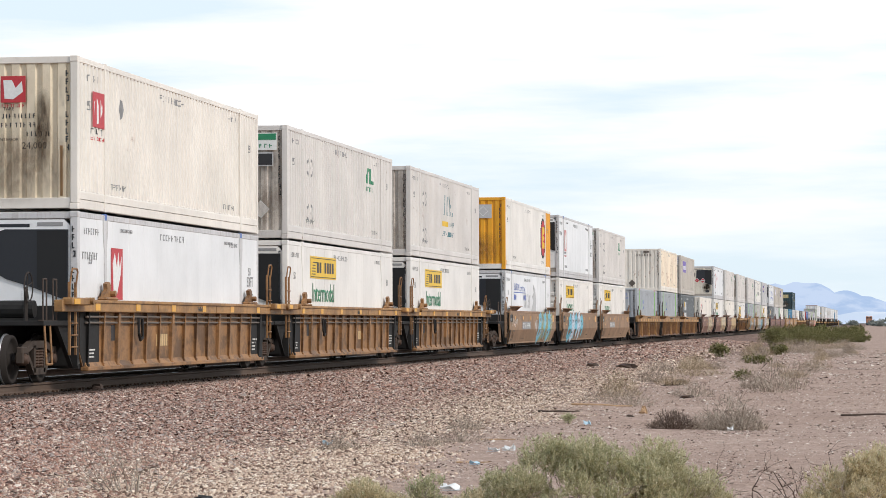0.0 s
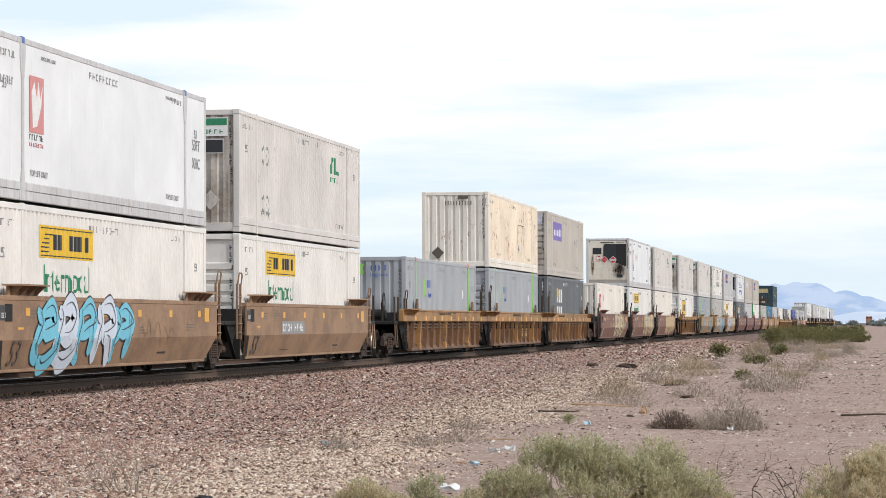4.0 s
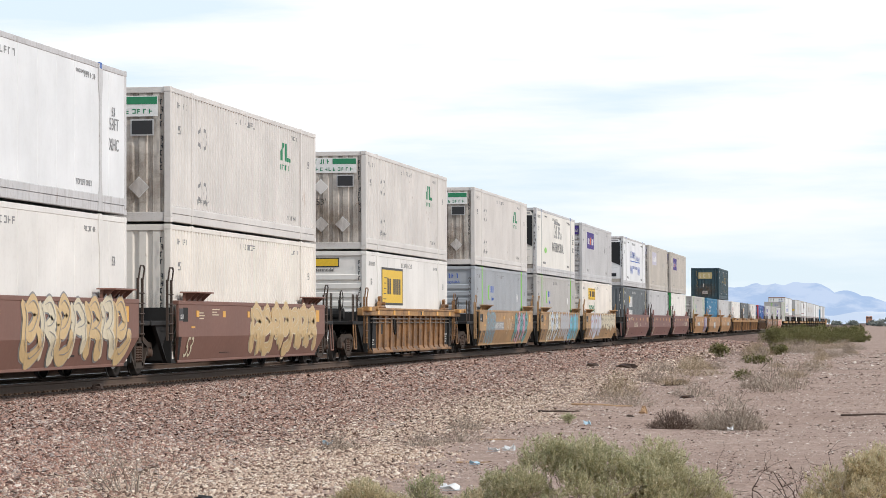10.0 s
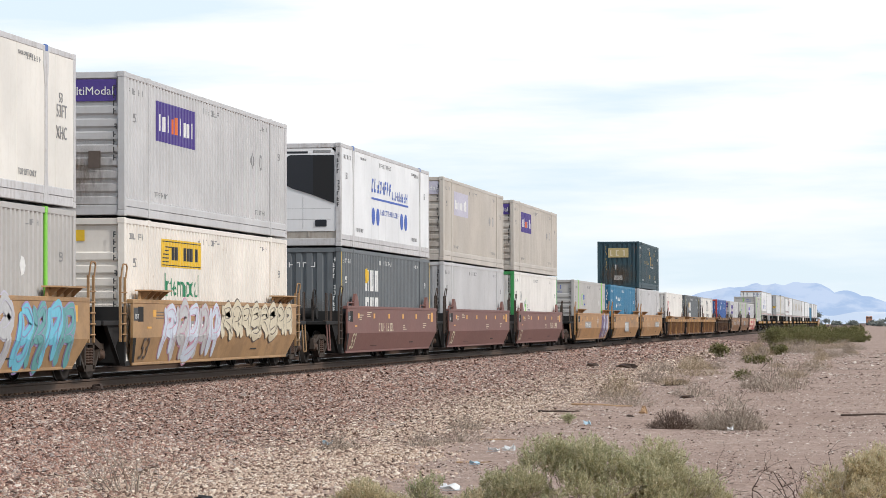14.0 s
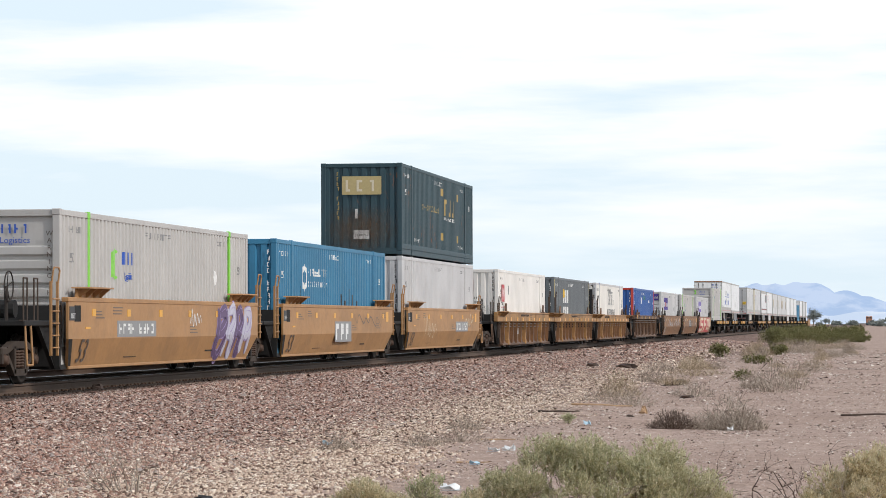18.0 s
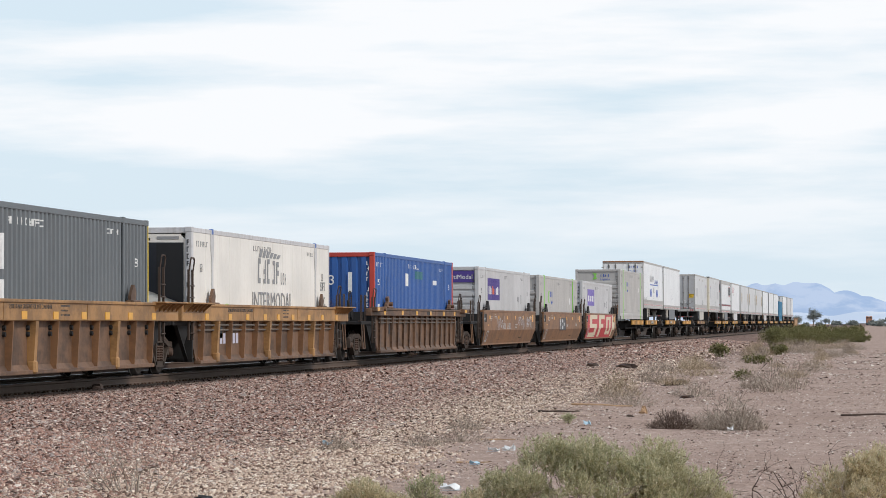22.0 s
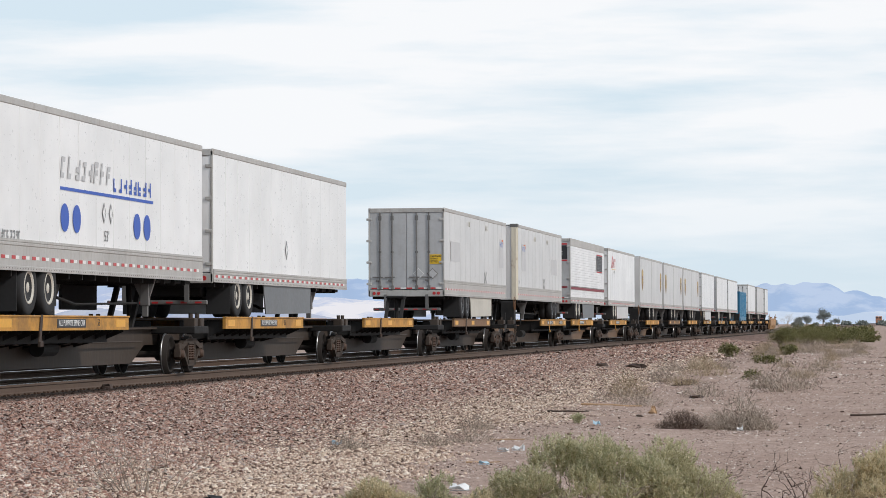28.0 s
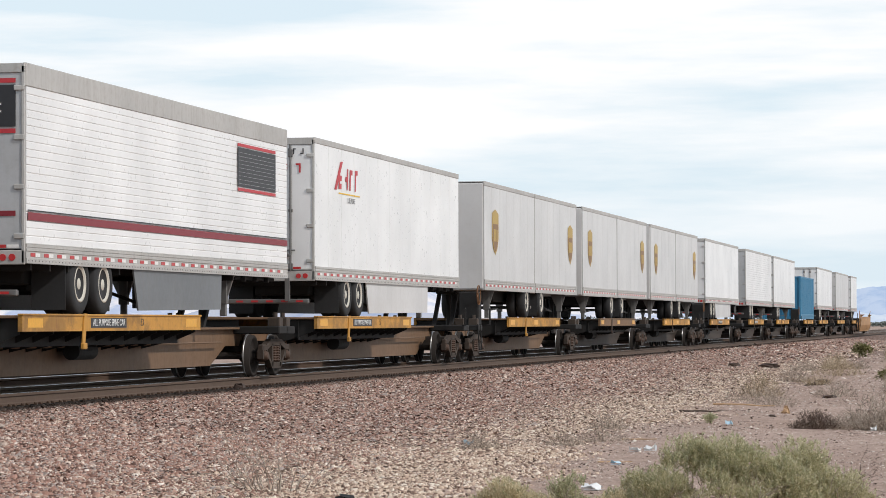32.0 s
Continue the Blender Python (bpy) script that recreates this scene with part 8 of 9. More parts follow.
def stones(name, label, places, sizes, material, rng, sides=True):
    """One joined scatter of crushed stones: frustums with uneven corners."""
    n = len(places)
    if sides:
        base = np.array([(-1, -1, -0.5), (1, -1, -0.5), (1, 1, -0.5), (-1, 1, -0.5), (-0.62, -0.6, 0.75), (0.6, -0.62, 0.7), (0.62, 0.6, 0.8), (-0.6, 0.62, 0.7)])
        quads = np.array([(0, 1, 5, 4), (1, 2, 6, 5), (2, 3, 7, 6), (3, 0, 4, 7), (4, 5, 6, 7)])
    else:
        base = np.array([(-1, -0.9, -0.4), (1, -1, -0.4), (0.9, 1, -0.4), (-1, 0.9, -0.4), (-0.15, 0.1, 0.55)])
        quads = np.array([(0, 1, 4), (1, 2, 4), (2, 3, 4), (3, 0, 4)])
    k = len(base)
    v = base[None] + rng.normal(0, 0.2, (n, k, 3))
    v *= (sizes[:, None] * 0.5)[:, None, :] * rng.uniform(0.7, 1.25, (n, 1, 3)) * np.array([1, 1, 0.82])
    a, t = rng.uniform(0, 6.283, n), rng.normal(0, 0.35, (2, n))
    c, s = np.cos(a), np.sin(a)
    x, y, z = v[..., 0], v[..., 1], v[..., 2]
    z = z + x * t[0][:, None] + y * t[1][:, None]
    v = np.stack([x * c[:, None] - y * s[:, None], x * s[:, None] + y * c[:, None], z], -1) + places[:, None, :]
    f = (quads[None] + (np.arange(n) * k)[:, None, None]).reshape(-1, quads.shape[1])
    ob = new(name, quick_mesh(name, v.reshape(-1, 3), f, material))
    ob.material_slots[0].link = "OBJECT"
    ob.material_slots[0].material = material
    return tagged(ob, label, "stones", kind="stuff")


def rock_edge(y):
    """Where the rock bed ends and the dirt begins, seen along the line."""
    return -5.6 - 0.019 * max(0, y - 30) + 0.9 * noise.noise((y * 0.11, 4.0, 0)) + 0.5 * noise.noise((y * 0.45, 9.0, 0))


def scatter(rng, y0, y1, density, keep):
    """Random places over the wedge of ground beside the track."""
    out = []
    x0 = -15.1
    n = int((y1 - y0) * 17 * density)
    xs, ys, q = rng.uniform(x0, 1.9, n), rng.uniform(y0, y1, n), rng.uniform(0, 1, n)
    ok = (xs > -0.365 * ys - 0.6) & (xs < 0.012 * ys + 0.4)
    for x, y, r in zip(xs[ok], ys[ok], q[ok]):
        if r < keep(x, y):
            out.append((x, y, ground_z(x, y)))
    return np.array(out)


def lay_stones():
    rng = np.random.default_rng(4)

    def red(x, y):
        return 1 - smooth(-9.6, -6.4, x - 0.012 * (30 - min(y, 80)) * 2 + 0.8 * noise.noise((x * 0.4, y * 0.2, 1.5)))

    def pale(x, y):
        e = rock_edge(y)
        return (1 - red(x, y)) * (1 - smooth(e - 1.2, e + 0.7, x))

    def dirt(x, y):
        e = rock_edge(y)
        return 0.22 + 0.5 * smooth(0.35, 0.75, 0.5 + 0.5 * noise.noise((x * 0.5, y * 0.25, 8.0))) if x > e - 0.9 else 0.0
    for y0, y1, dens, size, box in ((25, 38, 820, 0.80, True), (38, 64, 430, 0.97, False), (64, 120, 150, 1.3, False), (120, 230, 28, 2.3, False)):
        for nm, lab, keep, mat, lo, hi in (("ballast", "reddish brown crushed rock of the track bed", red, BALLAST_M, 0.033, 0.062), ("gravel", "pale cream gravel at the foot of the bed", pale, GRAVEL_M, 0.03, 0.058)):
            p = scatter(rng, y0, y1, dens, keep)
            if len(p):
                stones(nm, lab, p, size * rng.uniform(lo, hi, len(p)) * (1 + 0.6 * (rng.uniform(0, 1, len(p)) > 0.96)), mat, rng, box)
    for y0, y1, dens, lo, spread in ((24, 46, 440, 0.008, 0.008), (46, 80, 200, 0.013, 0.010), (80, 170, 40, 0.028, 0.018)):
        p = scatter(rng, y0, y1, dens, dirt)
        stones("pebbles", "scattered pebbles on the dirt", p, rng.gamma(1.4, spread, len(p)) + lo, PEBBLE_M, rng, False)


# plants
def blades(rng, roots, aim_up, length, width, droop=0.0):
    """Narrow kite-shaped leaves: arrays of roots and directions."""
    n = len(roots)
    d = aim_up / np.linalg.norm(aim_up, axis=1, keepdims=True)
    side = np.cross(d, rng.normal(0, 1, (n, 3)))
    side /= np.linalg.norm(side, axis=1, keepdims=True) + 1e-9
    L, W = (length * rng.uniform(0.6, 1.3, n))[:, None], (width * rng.uniform(0.6, 1.3, n))[:, None]
    tip = roots + d * L - np.array([0, 0, 1]) * droop * L
    mid = roots + d * L * 0.45
    v = np.stack([roots, mid + side * W * 0.5, tip, mid - side * W * 0.5], 1).reshape(-1, 3)
    f = np.arange(n * 4).reshape(n, 4)
    return v, f


SAGE_M = island_material("sage_leaf", [(0.0, (0.32, 0.30, 0.17)), (0.25, (0.50, 0.465, 0.275)), (0.55, (0.65, 0.60, 0.39)), (0.8, (0.76, 0.70, 0.49)), (1.0, (0.86, 0.80, 0.62))], 0.85, through_leaf=0.5)
SAGE_PALE = island_material("sage_pale", [(0.0, (0.44, 0.37, 0.22)), (0.4, (0.66, 0.57, 0.37)), (0.75, (0.79, 0.70, 0.49)), (1.0, (0.88, 0.81, 0.63))], 0.85, through_leaf=0.5)
GREEN_M = island_material("fresh_leaf", [(0.0, (0.31, 0.32, 0.185)), (0.5, (0.50, 0.49, 0.30)), (1.0, (0.66, 0.63, 0.43))], 0.8, through_leaf=0.5)
CREO_M = island_material("creosote_leaf", [(0.0, (0.06, 0.062, 0.026)), (0.45, (0.15, 0.15, 0.06)), (0.8, (0.27, 0.26, 0.11)), (1.0, (0.44, 0.40, 0.21))], 0.8, through_leaf=0.35)
STRAW_M = island_material("dry_grass", [(0.0, (0.22, 0.165, 0.105)), (0.5, (0.40, 0.31, 0.205)), (1.0, (0.58, 0.48, 0.34))], 0.9)
TWIG_M = island_material("dead_twig", [(0.0, (0.20, 0.15, 0.12)), (0.5, (0.38, 0.31, 0.25)), (1.0, (0.60, 0.52, 0.43))], 0.9)
DARK_TWIG = island_material("dark_twig", [(0.0, (0.07, 0.045, 0.035)), (1.0, (0.19, 0.14, 0.11))], 0.9)
# far leaf tones are lightened to paint in the haze of distance
TREE_M = island_material("far_leaf", [(0.0, (0.17, 0.19, 0.18)), (0.6, (0.26, 0.285, 0.265)), (1.0, (0.36, 0.375, 0.34))], 0.9)
BARK_M = plain("bark", (0.13, 0.095, 0.07), 0.95)


def branch(s, rng, p, d, length, r, depth, bend=0.35, kids=3, sides=4, tips=None):
    """A crooked branch that forks; its tips are gathered for leaves."""
    k = 3
    p, d = Vector(p), Vector(d).normalized()
    for i in range(k):
        q = p + d * (length / k)
        s.rod(p, q, r * (1 - 0.28 * i), sides, r * (1 - 0.28 * (i + 1)) + 0.0004)
        p = q
        d = (d + Vector(rng.normal(0, bend, 3))).normalized()
        if tips is not None:
            tips.append((p.copy(), d.copy()))
    if depth:
        for i in range(kids):
            e = (d + Vector(rng.normal(0, 0.55, 3))).normalized()
            branch(s, rng, p, e, length * rng.uniform(0.5, 0.8), r * 0.5, depth - 1, bend, kids, sides, tips)


def sage_bush(label, x, y, wide, tall, count, seed, green=0.25, leaf=0.024, mat=None):
    """A rounded desert shrub: woody stems and thousands of fine upright leaves."""
    rng = np.random.default_rng(seed)
    g = thing("shrub", label, "shrub", "desert shrubs", (x, y, ground_z(x, y) - 0.02))
    s, tips = Shape(), []
    for i in range(int(14 + wide * 10)):
        a = rng.uniform(0, 6.283)
        o = rng.uniform(0, 0.6) ** 0.7
        lean = Vector((math.cos(a) * o * wide / tall * 0.8, math.sin(a) * o * wide / tall * 0.6, 1))
        branch(s, rng, (math.cos(a) * o * wide * 0.3, math.sin(a) * o * wide * 0.25, 0), lean, tall * 0.4, 0.011, 2, 0.22, 2, 4, tips)
    tagged(part("bush_wood", s, TWIG_M, g, "grey woody stems"), kind="stuff")
    # lumps make the outline uneven
    lumps = []
    for i in range(int(20 + wide * 20)):
        a, o = rng.uniform(0, 6.283), rng.uniform(0, 1) ** 0.5
        rr = rng.uniform(0.10, 0.23) * tall
        zz = tall * (1.0 - 0.6 * o ** 2.4) * rng.uniform(0.6, 1.04) - rr
        lumps.append((math.cos(a) * o * (wide / 2 - rr * 0.6), math.sin(a) * o * (wide / 2 - rr) * 0.8, max(rr * 0.4, zz), rr))
    lumps = np.array(lumps)

    def crown(nm, n, m, lab, shrink):
        pick = rng.integers(0, len(lumps), n)
        d = rng.normal(0, 1, (n, 3))
        d[:, 2] = np.abs(d[:, 2]) * 0.9 - 0.25
        d /= np.linalg.norm(d, axis=1, keepdims=True)
        rad = rng.uniform(0.2, 1.0, n) ** 0.5 * shrink
        p = lumps[pick, :3] + d * (lumps[pick, 3] * rad)[:, None] * np.array([1.05, 1.0, 1.15])
        p[:, 2] = np.maximum(p[:, 2], 0.02)
        # leaves crowd along upright sprigs
        k = 16
        root, way = p[:n // k + 1], d[:n // k + 1] * 0.55 + np.array([0, 0, 0.85]) + rng.normal(0, 0.22, (n // k + 1, 3))
        way /= np.linalg.norm(way, axis=1, keepdims=True)
        way *= (leaf * rng.uniform(1.4, 3.4, len(way)))[:, None]
        own = np.arange(n) // k
        p = root[own] + way[own] * rng.uniform(0, 1, (n, 1)) ** 0.8 + rng.normal(0, leaf * 0.12, (n, 3))
        up = way[own] / leaf * 0.32 + rng.normal(0, 0.42, (n, 3))
        v, f = blades(rng, p, up, leaf, leaf * 0.3)
        tagged(part(nm, quick_mesh(nm, v, f, m), m, g, lab), kind="stuff")
    crown("leaves", int(count * (1 - green)), mat or SAGE_M, "dry olive and straw leaves", 1.0)
    if green > 0:
        crown("green_leaves", int(count * green), GREEN_M, "greener inner leaves", 0.9)
    return g


def dead_brush(label, x, y, wide, tall, stems, seed, mat=None, depth=2, r=0.007, fuzz=500):
    rng = np.random.default_rng(seed)
    g = thing("dead_brush", label, "dry shrub", "dry brush", (x, y, ground_z(x, y) - 0.01))
    s = Shape()
    for i in range(stems):
        a, o = rng.uniform(0, 6.283), rng.uniform(0.0, 1)
        branch(s, rng, (math.cos(a) * o * wide * 0.3, math.sin(a) * o * wide * 0.3, 0), (math.cos(a) * wide / tall * 0.5 * o, math.sin(a) * wide / tall * 0.5 * o, rng.uniform(0.5, 1)), tall * rng.uniform(0.3, 0.55), r, depth, 0.3, 2, 3)
    tagged(part("brush_wood", s, mat or TWIG_M, g), kind="stuff")
    if fuzz:
        a, o = rng.uniform(0, 6.283, fuzz), rng.uniform(0, 1, fuzz) ** 0.6
        p = np.stack([np.cos(a) * o * wide * 0.5, np.sin(a) * o * wide * 0.5, (1 - o ** 2) * tall * 0.8 * rng.uniform(0, 1, fuzz)], 1)
        v, f = blades(rng, p, rng.normal(0, 0.8, (fuzz, 3)) + np.array([0, 0, 0.8]), 0.3 * tall, 0.012 * tall + 0.003)
        tagged(part("brush_fuzz", quick_mesh("brush_fuzz", v, f, mat or TWIG_M), mat or TWIG_M, g), kind="stuff")
    return g


def grass_tuft(label, x, y, wide, tall, count, seed, mat=None):
    rng = np.random.default_rng(seed)
    g = thing("grass_tuft", label, "dry grass", "dry grass tufts", (x, y, ground_z(x, y) - 0.01))
    a, o = rng.uniform(0, 6.283, count), rng.uniform(0, 1, count) ** 0.6
    p = np.stack([np.cos(a) * o * wide * 0.45, np.sin(a) * o * wide * 0.45, np.zeros(count)], 1)
    up = np.stack([np.cos(a) * o * 0.7, np.sin(a) * o * 0.7, np.ones(count)], 1) + rng.normal(0, 0.25, (count, 3))
    v, f = blades(rng, p, up, tall, 0.005 + tall * 0.007, 0.1)
    tagged(part("grass", quick_mesh("grass", v, f, mat or STRAW_M), mat or STRAW_M, g), kind="stuff")
    return g


def creosote(label, x, y, wide, tall, count, seed, mat=None, leaf=0.09, group="creosote bushes", name="creosote_bush"):
    """An open dark-green bush with branches that fan out."""
    rng = np.random.default_rng(seed)
    g = thing(name, label, "bush", group, (x, y, ground_z(x, y) - 0.02))
    s, tips = Shape(), []
    for i in range(int(8 + 5 * wide)):
        a, o = rng.uniform(0, 6.283), rng.uniform(0, 1)
        branch(s, rng, (math.cos(a) * o * wide * 0.3, math.sin(a) * o * wide * 0.3, 0), (math.cos(a) * o * wide / tall * 0.5, math.sin(a) * o * wide / tall * 0.5, 1), tall * 0.42, 0.012 * tall, 2, 0.25, 2, 3, tips)
    part("branches", s, DARK_TWIG, g)
    t = np.array([q for q, d in tips])
    pick = rng.integers(0, len(t), count)
    p = t[pick] + rng.normal(0, 0.075 * tall, (count, 3))
    p[:, 2] = np.clip(p[:, 2], 0.03, None)
    v, f = blades(rng, p, rng.normal(0, 0.7, (count, 3)) + np.array([0, 0, 0.6]), leaf, leaf * 0.5)
    tagged(part("leaves", quick_mesh("leaves", v, f, mat or CREO_M), mat or CREO_M, g), kind="stuff")
    return g


def far_tree(label, x, y, tall, wide, seed, mat, bare=False):
    rng = np.random.default_rng(seed)
    g = thing("tree", label, "tree", "far trees", (x, y, ground_z(x, y) - 0.05))
    s, tips = Shape(), []
    s.rod((0, 0, 0), (0.1, 0, tall * 0.35), tall * 0.03, 7, tall * 0.02)
    for i in range(7):
        a = rng.uniform(0, 6.283)
        branch(s, rng, (0.1, 0, tall * rng.uniform(0.2, 0.4)), (math.cos(a) * wide / tall, math.sin(a) * wide / tall, 1), tall * 0.3, tall * 0.012, 2, 0.25, 3, 4, tips)
    part("trunk", s, BARK_M if not bare else TWIG_M, g)
    t = np.array([q for q, d in tips])
    n = 500 if bare else 2600
    p = t[rng.integers(0, len(t), n)] + rng.normal(0, 0.06 * tall, (n, 3))
    v, f = blades(rng, p, rng.normal(0, 1, (n, 3)), 0.055 * tall, (0.035 if not bare else 0.006) * tall)
    tagged(part("crown", quick_mesh("crown", v, f, mat), mat, g), kind="stuff")


def plant_all():
    sage_bush("olive-green sagebrush with dry straw tips", -2.38, 23.0, 1.75, 0.80, 95000, 11, 0.4)
    sage_bush("smaller olive sagebrush with straw tips", -1.66, 23.4, 0.95, 0.77, 46000, 12, 0.15)
    sage_bush("pale dry sagebrush with a green patch", -4.02, 22.9, 0.85, 0.46, 34000, 13, 0.05, mat=SAGE_PALE)
    sage_bush("green low shrub beside pale brush", -3.62, 23.3, 0.4, 0.50, 7000, 14, 0.75)
    sage_bush("pale straw-coloured sagebrush on dry dirt", -0.08, 23.2, 1.2, 0.72, 52000, 15, 0.05, mat=SAGE_PALE)
    sage_bush("pale straw-coloured sagebrush on dry dirt", -3.15, 22.6, 0.3, 0.38, 3000, 16, 0.0, mat=SAGE_PALE)
    dead_brush("bare grey twigs rising from the gravel", -7.1, 27.6, 1.3, 0.8, 26, 21, r=0.008, fuzz=0)
    dead_brush("bare grey twigs rising from the gravel", -7.5, 28.4, 0.9, 0.5, 14, 22, r=0.007, fuzz=0)
    dead_brush("dark forked twigs beside pale sagebrush", -0.95, 26.0, 1.8, 0.62, 10, 23, DARK_TWIG, 3, 0.014, 0)
    dead_brush("dark forked twigs beside pale sagebrush", -0.7, 26.0, 0.9, 0.8, 3, 24, DARK_TWIG, 3, 0.011, 0)
    dead_brush("small dry bush on pale gravel", -6.95, 37.4, 0.55, 0.26, 34, 25)
    dead_brush("small dry bush on pale gravel", -6.1, 39.0, 0.55, 0.24, 26, 26)
    dead_brush("small dry bush on pale gravel", -5.75, 40.2, 0.8, 0.26, 30, 27)
    dead_brush("small dry bush on pale gravel", -6.3, 44.5, 0.6, 0.3, 22, 28)
    dead_brush("grey dry brush lying on the dirt", -3.35, 47.3, 0.8, 0.36, 60, 29, DARK_TWIG, fuzz=1500)
    dead_brush("grey dry brush with tall stalks", -2.75, 47.6, 1.1, 0.34, 70, 30, fuzz=1800)
    dead_brush("grey dry brush with tall stalks", -2.25, 47.4, 0.8, 0.42, 60, 31, fuzz=1500)
    dead_brush("grey dry brush with tall stalks", -2.45, 48.2, 0.9, 0.75, 20, 32, r=0.009)
    dead_brush("dry brush tangle among gravel", -5.6, 62.0, 1.6, 0.45, 30, 33)
    dead_brush("dry brush tangle among gravel", -5.0, 58.5, 1.0, 0.4, 18, 34)
    dead_brush("small tumble of dry brush", -3.6, 35.6, 0.4, 0.2, 20, 35)
    rnd = random.Random(5)
    for i in range(30):
        y = rnd.uniform(66, 190)
        x = -6.9 + 5.2 * rnd.random() * (0.55 + 0.45 * min(1, y / 150)) + 0.006 * (y - 62)
        x = min(x, -2.2 + 0.004 * y)
        if i % 4 == 1:
            grass_tuft("dry straw-coloured grass tuft", x, y, rnd.uniform(0.5, 1.2), rnd.uniform(0.16, 0.34), 260, 300 + i)
        else:
            dead_brush("dry grey brush on the dirt", x, y, rnd.uniform(0.7, 1.7), rnd.uniform(0.3, 0.75), 26, 400 + i, (TWIG_M, STRAW_M, TWIG_M)[i % 3], r=0.010, fuzz=500)
    dead_brush("tall bare brush on the dirt", -2.6, 70.0, 1.1, 1.05, 30, 41, r=0.009, fuzz=260)
    dead_brush("tall bare brush on the dirt", -2.2, 74.0, 0.9, 0.8, 22, 42, r=0.009, fuzz=200)
    dead_brush("pale dry brush beside the gravel", -6.6, 104.0, 1.2, 0.65, 34, 43, STRAW_M, r=0.010, fuzz=700)
    dead_brush("pale dry brush beside the gravel", -7.4, 100.0, 0.9, 0.5, 24, 44, r=0.010, fuzz=500)
    dead_brush("pale dry brush before the dark bushes", -6.2, 148.0, 1.8, 0.85, 40, 45, STRAW_M, r=0.012, fuzz=900)
    dead_brush("pale dry brush before the dark bushes", -4.4, 160.0, 1.6, 0.8, 36, 46, r=0.012, fuzz=800)
    for i in range(9):
        dead_brush("pale dry brush before the dark bushes", -7.2 + 0.62 * i + rnd.uniform(-0.4, 0.4), 168 + 3 * i + rnd.uniform(-8, 8), rnd.uniform(1.0, 2.0), rnd.uniform(0.45, 0.85), 26, 470 + i, (STRAW_M, TWIG_M)[i % 2], r=0.013, fuzz=520)
    creosote("dark green low bush beside the gravel", -7.7, 140.0, 1.15, 0.75, 1400, 51, leaf=0.1)
    creosote("low grey-green bush among dry grass", -5.3, 153.0, 1.5, 0.6, 1300, 52, leaf=0.11)
    creosote("low dark bush among dry brush", -5.0, 118.0, 1.2, 0.45, 800, 53, leaf=0.09)
    creosote("low dark bush among dry brush", -4.1, 86.0, 0.55, 0.38, 700, 55, leaf=0.055)
    creosote("tiny bright green bush on the dirt", -5.1, 47.8, 0.26, 0.22, 700, 54, GREEN_M, 0.03)
    for i in range(16):
        y = 198 + i * 4.6 + rnd.uniform(-4, 4)
        x = -7.7 + i * 0.47 + rnd.uniform(-0.8, 0.8)
        creosote("dark green creosote bush in a dense row", min(x, -1.9), y, rnd.uniform(1.0, 2.2), rnd.uniform(0.75, 1.95) - 0.035 * i, 4200, 500 + i, leaf=0.08)
    for i in range(10):
        creosote("far dark green bush", rnd.uniform(-12, -3), rnd.uniform(300, 420), rnd.uniform(1.6, 3), rnd.uniform(0.9, 1.5), 700, 530 + i, leaf=0.25)
    # trees and scrub in the distance
    far_tree("tall dark tree far beyond the line", -25.5, 1100, 7.0, 2.6, 61, TREE_M)
    far_tree("pale bare tree far beyond the line", -38.5, 1100, 5.8, 4.2, 62, STRAW_M, True)
    far_tree("dark round tree far beyond the line", -31.0, 1080, 4.6, 3.8, 63, TREE_M)
    far_tree("slim dark tree far beyond the line", -34.5, 1090, 4.0, 1.4, 64, TREE_M)
    far_tree("low tree far beyond the line", -21.0, 1090, 3.2, 3.2, 65, TREE_M)
    far_tree("low tree far beyond the line", -43.5, 1100, 3.2, 2.2, 66, TREE_M)
    # joined belts of scrub on the plain
    rng = np.random.default_rng(9)
    k, each = 150, 260
    n = k * each
    c = np.stack([rng.uniform(-560, 60, k), rng.uniform(1150, 1450, k), np.zeros(k)], 1)
    tall = rng.uniform(1.4, 4.2, k) * (0.75 + 0.4 * np.sin(c[:, 0] * 0.031))
    d = rng.normal(0, 1, (k, each, 3))
    d /= np.linalg.norm(d, axis=2, keepdims=True)
    d *= rng.uniform(0.3, 1, (k, each, 1)) ** 0.5
    p = c[:, None, :] + d * np.stack([tall * 1.3, tall * 1.3, tall * 0.55], 1)[:, None, :]
    p[..., 2] = np.maximum(p[..., 2] + tall[:, None] * 0.5, 0) + LOW
    p = p.reshape(-1, 3)
    v, f = blades(rng, p, rng.normal(0, 1, (n, 3)) + np.array([0, 0, 0.5]), 0.9, 0.75)
    ob = new("far_scrub", quick_mesh("far_scrub", v, f, TREE_M))
    ob.material_slots[0].link = "OBJECT"
    ob.material_slots[0].material = TREE_M
    tagged(ob, "belt of dark scrub across the plain", "scrub", kind="stuff")


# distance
def mountain_material(name, low, high, glow, grain=0.011):
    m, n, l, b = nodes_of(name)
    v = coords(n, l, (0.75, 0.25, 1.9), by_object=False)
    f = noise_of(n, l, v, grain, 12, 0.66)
    # haze and the sunlit and shaded tones are painted as a glow on the slopes
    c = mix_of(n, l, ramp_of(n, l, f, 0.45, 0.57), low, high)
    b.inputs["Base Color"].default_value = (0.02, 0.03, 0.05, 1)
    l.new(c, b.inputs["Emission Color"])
    b.inputs["Emission Strength"].default_value = glow
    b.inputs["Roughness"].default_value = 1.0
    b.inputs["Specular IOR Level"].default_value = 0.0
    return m


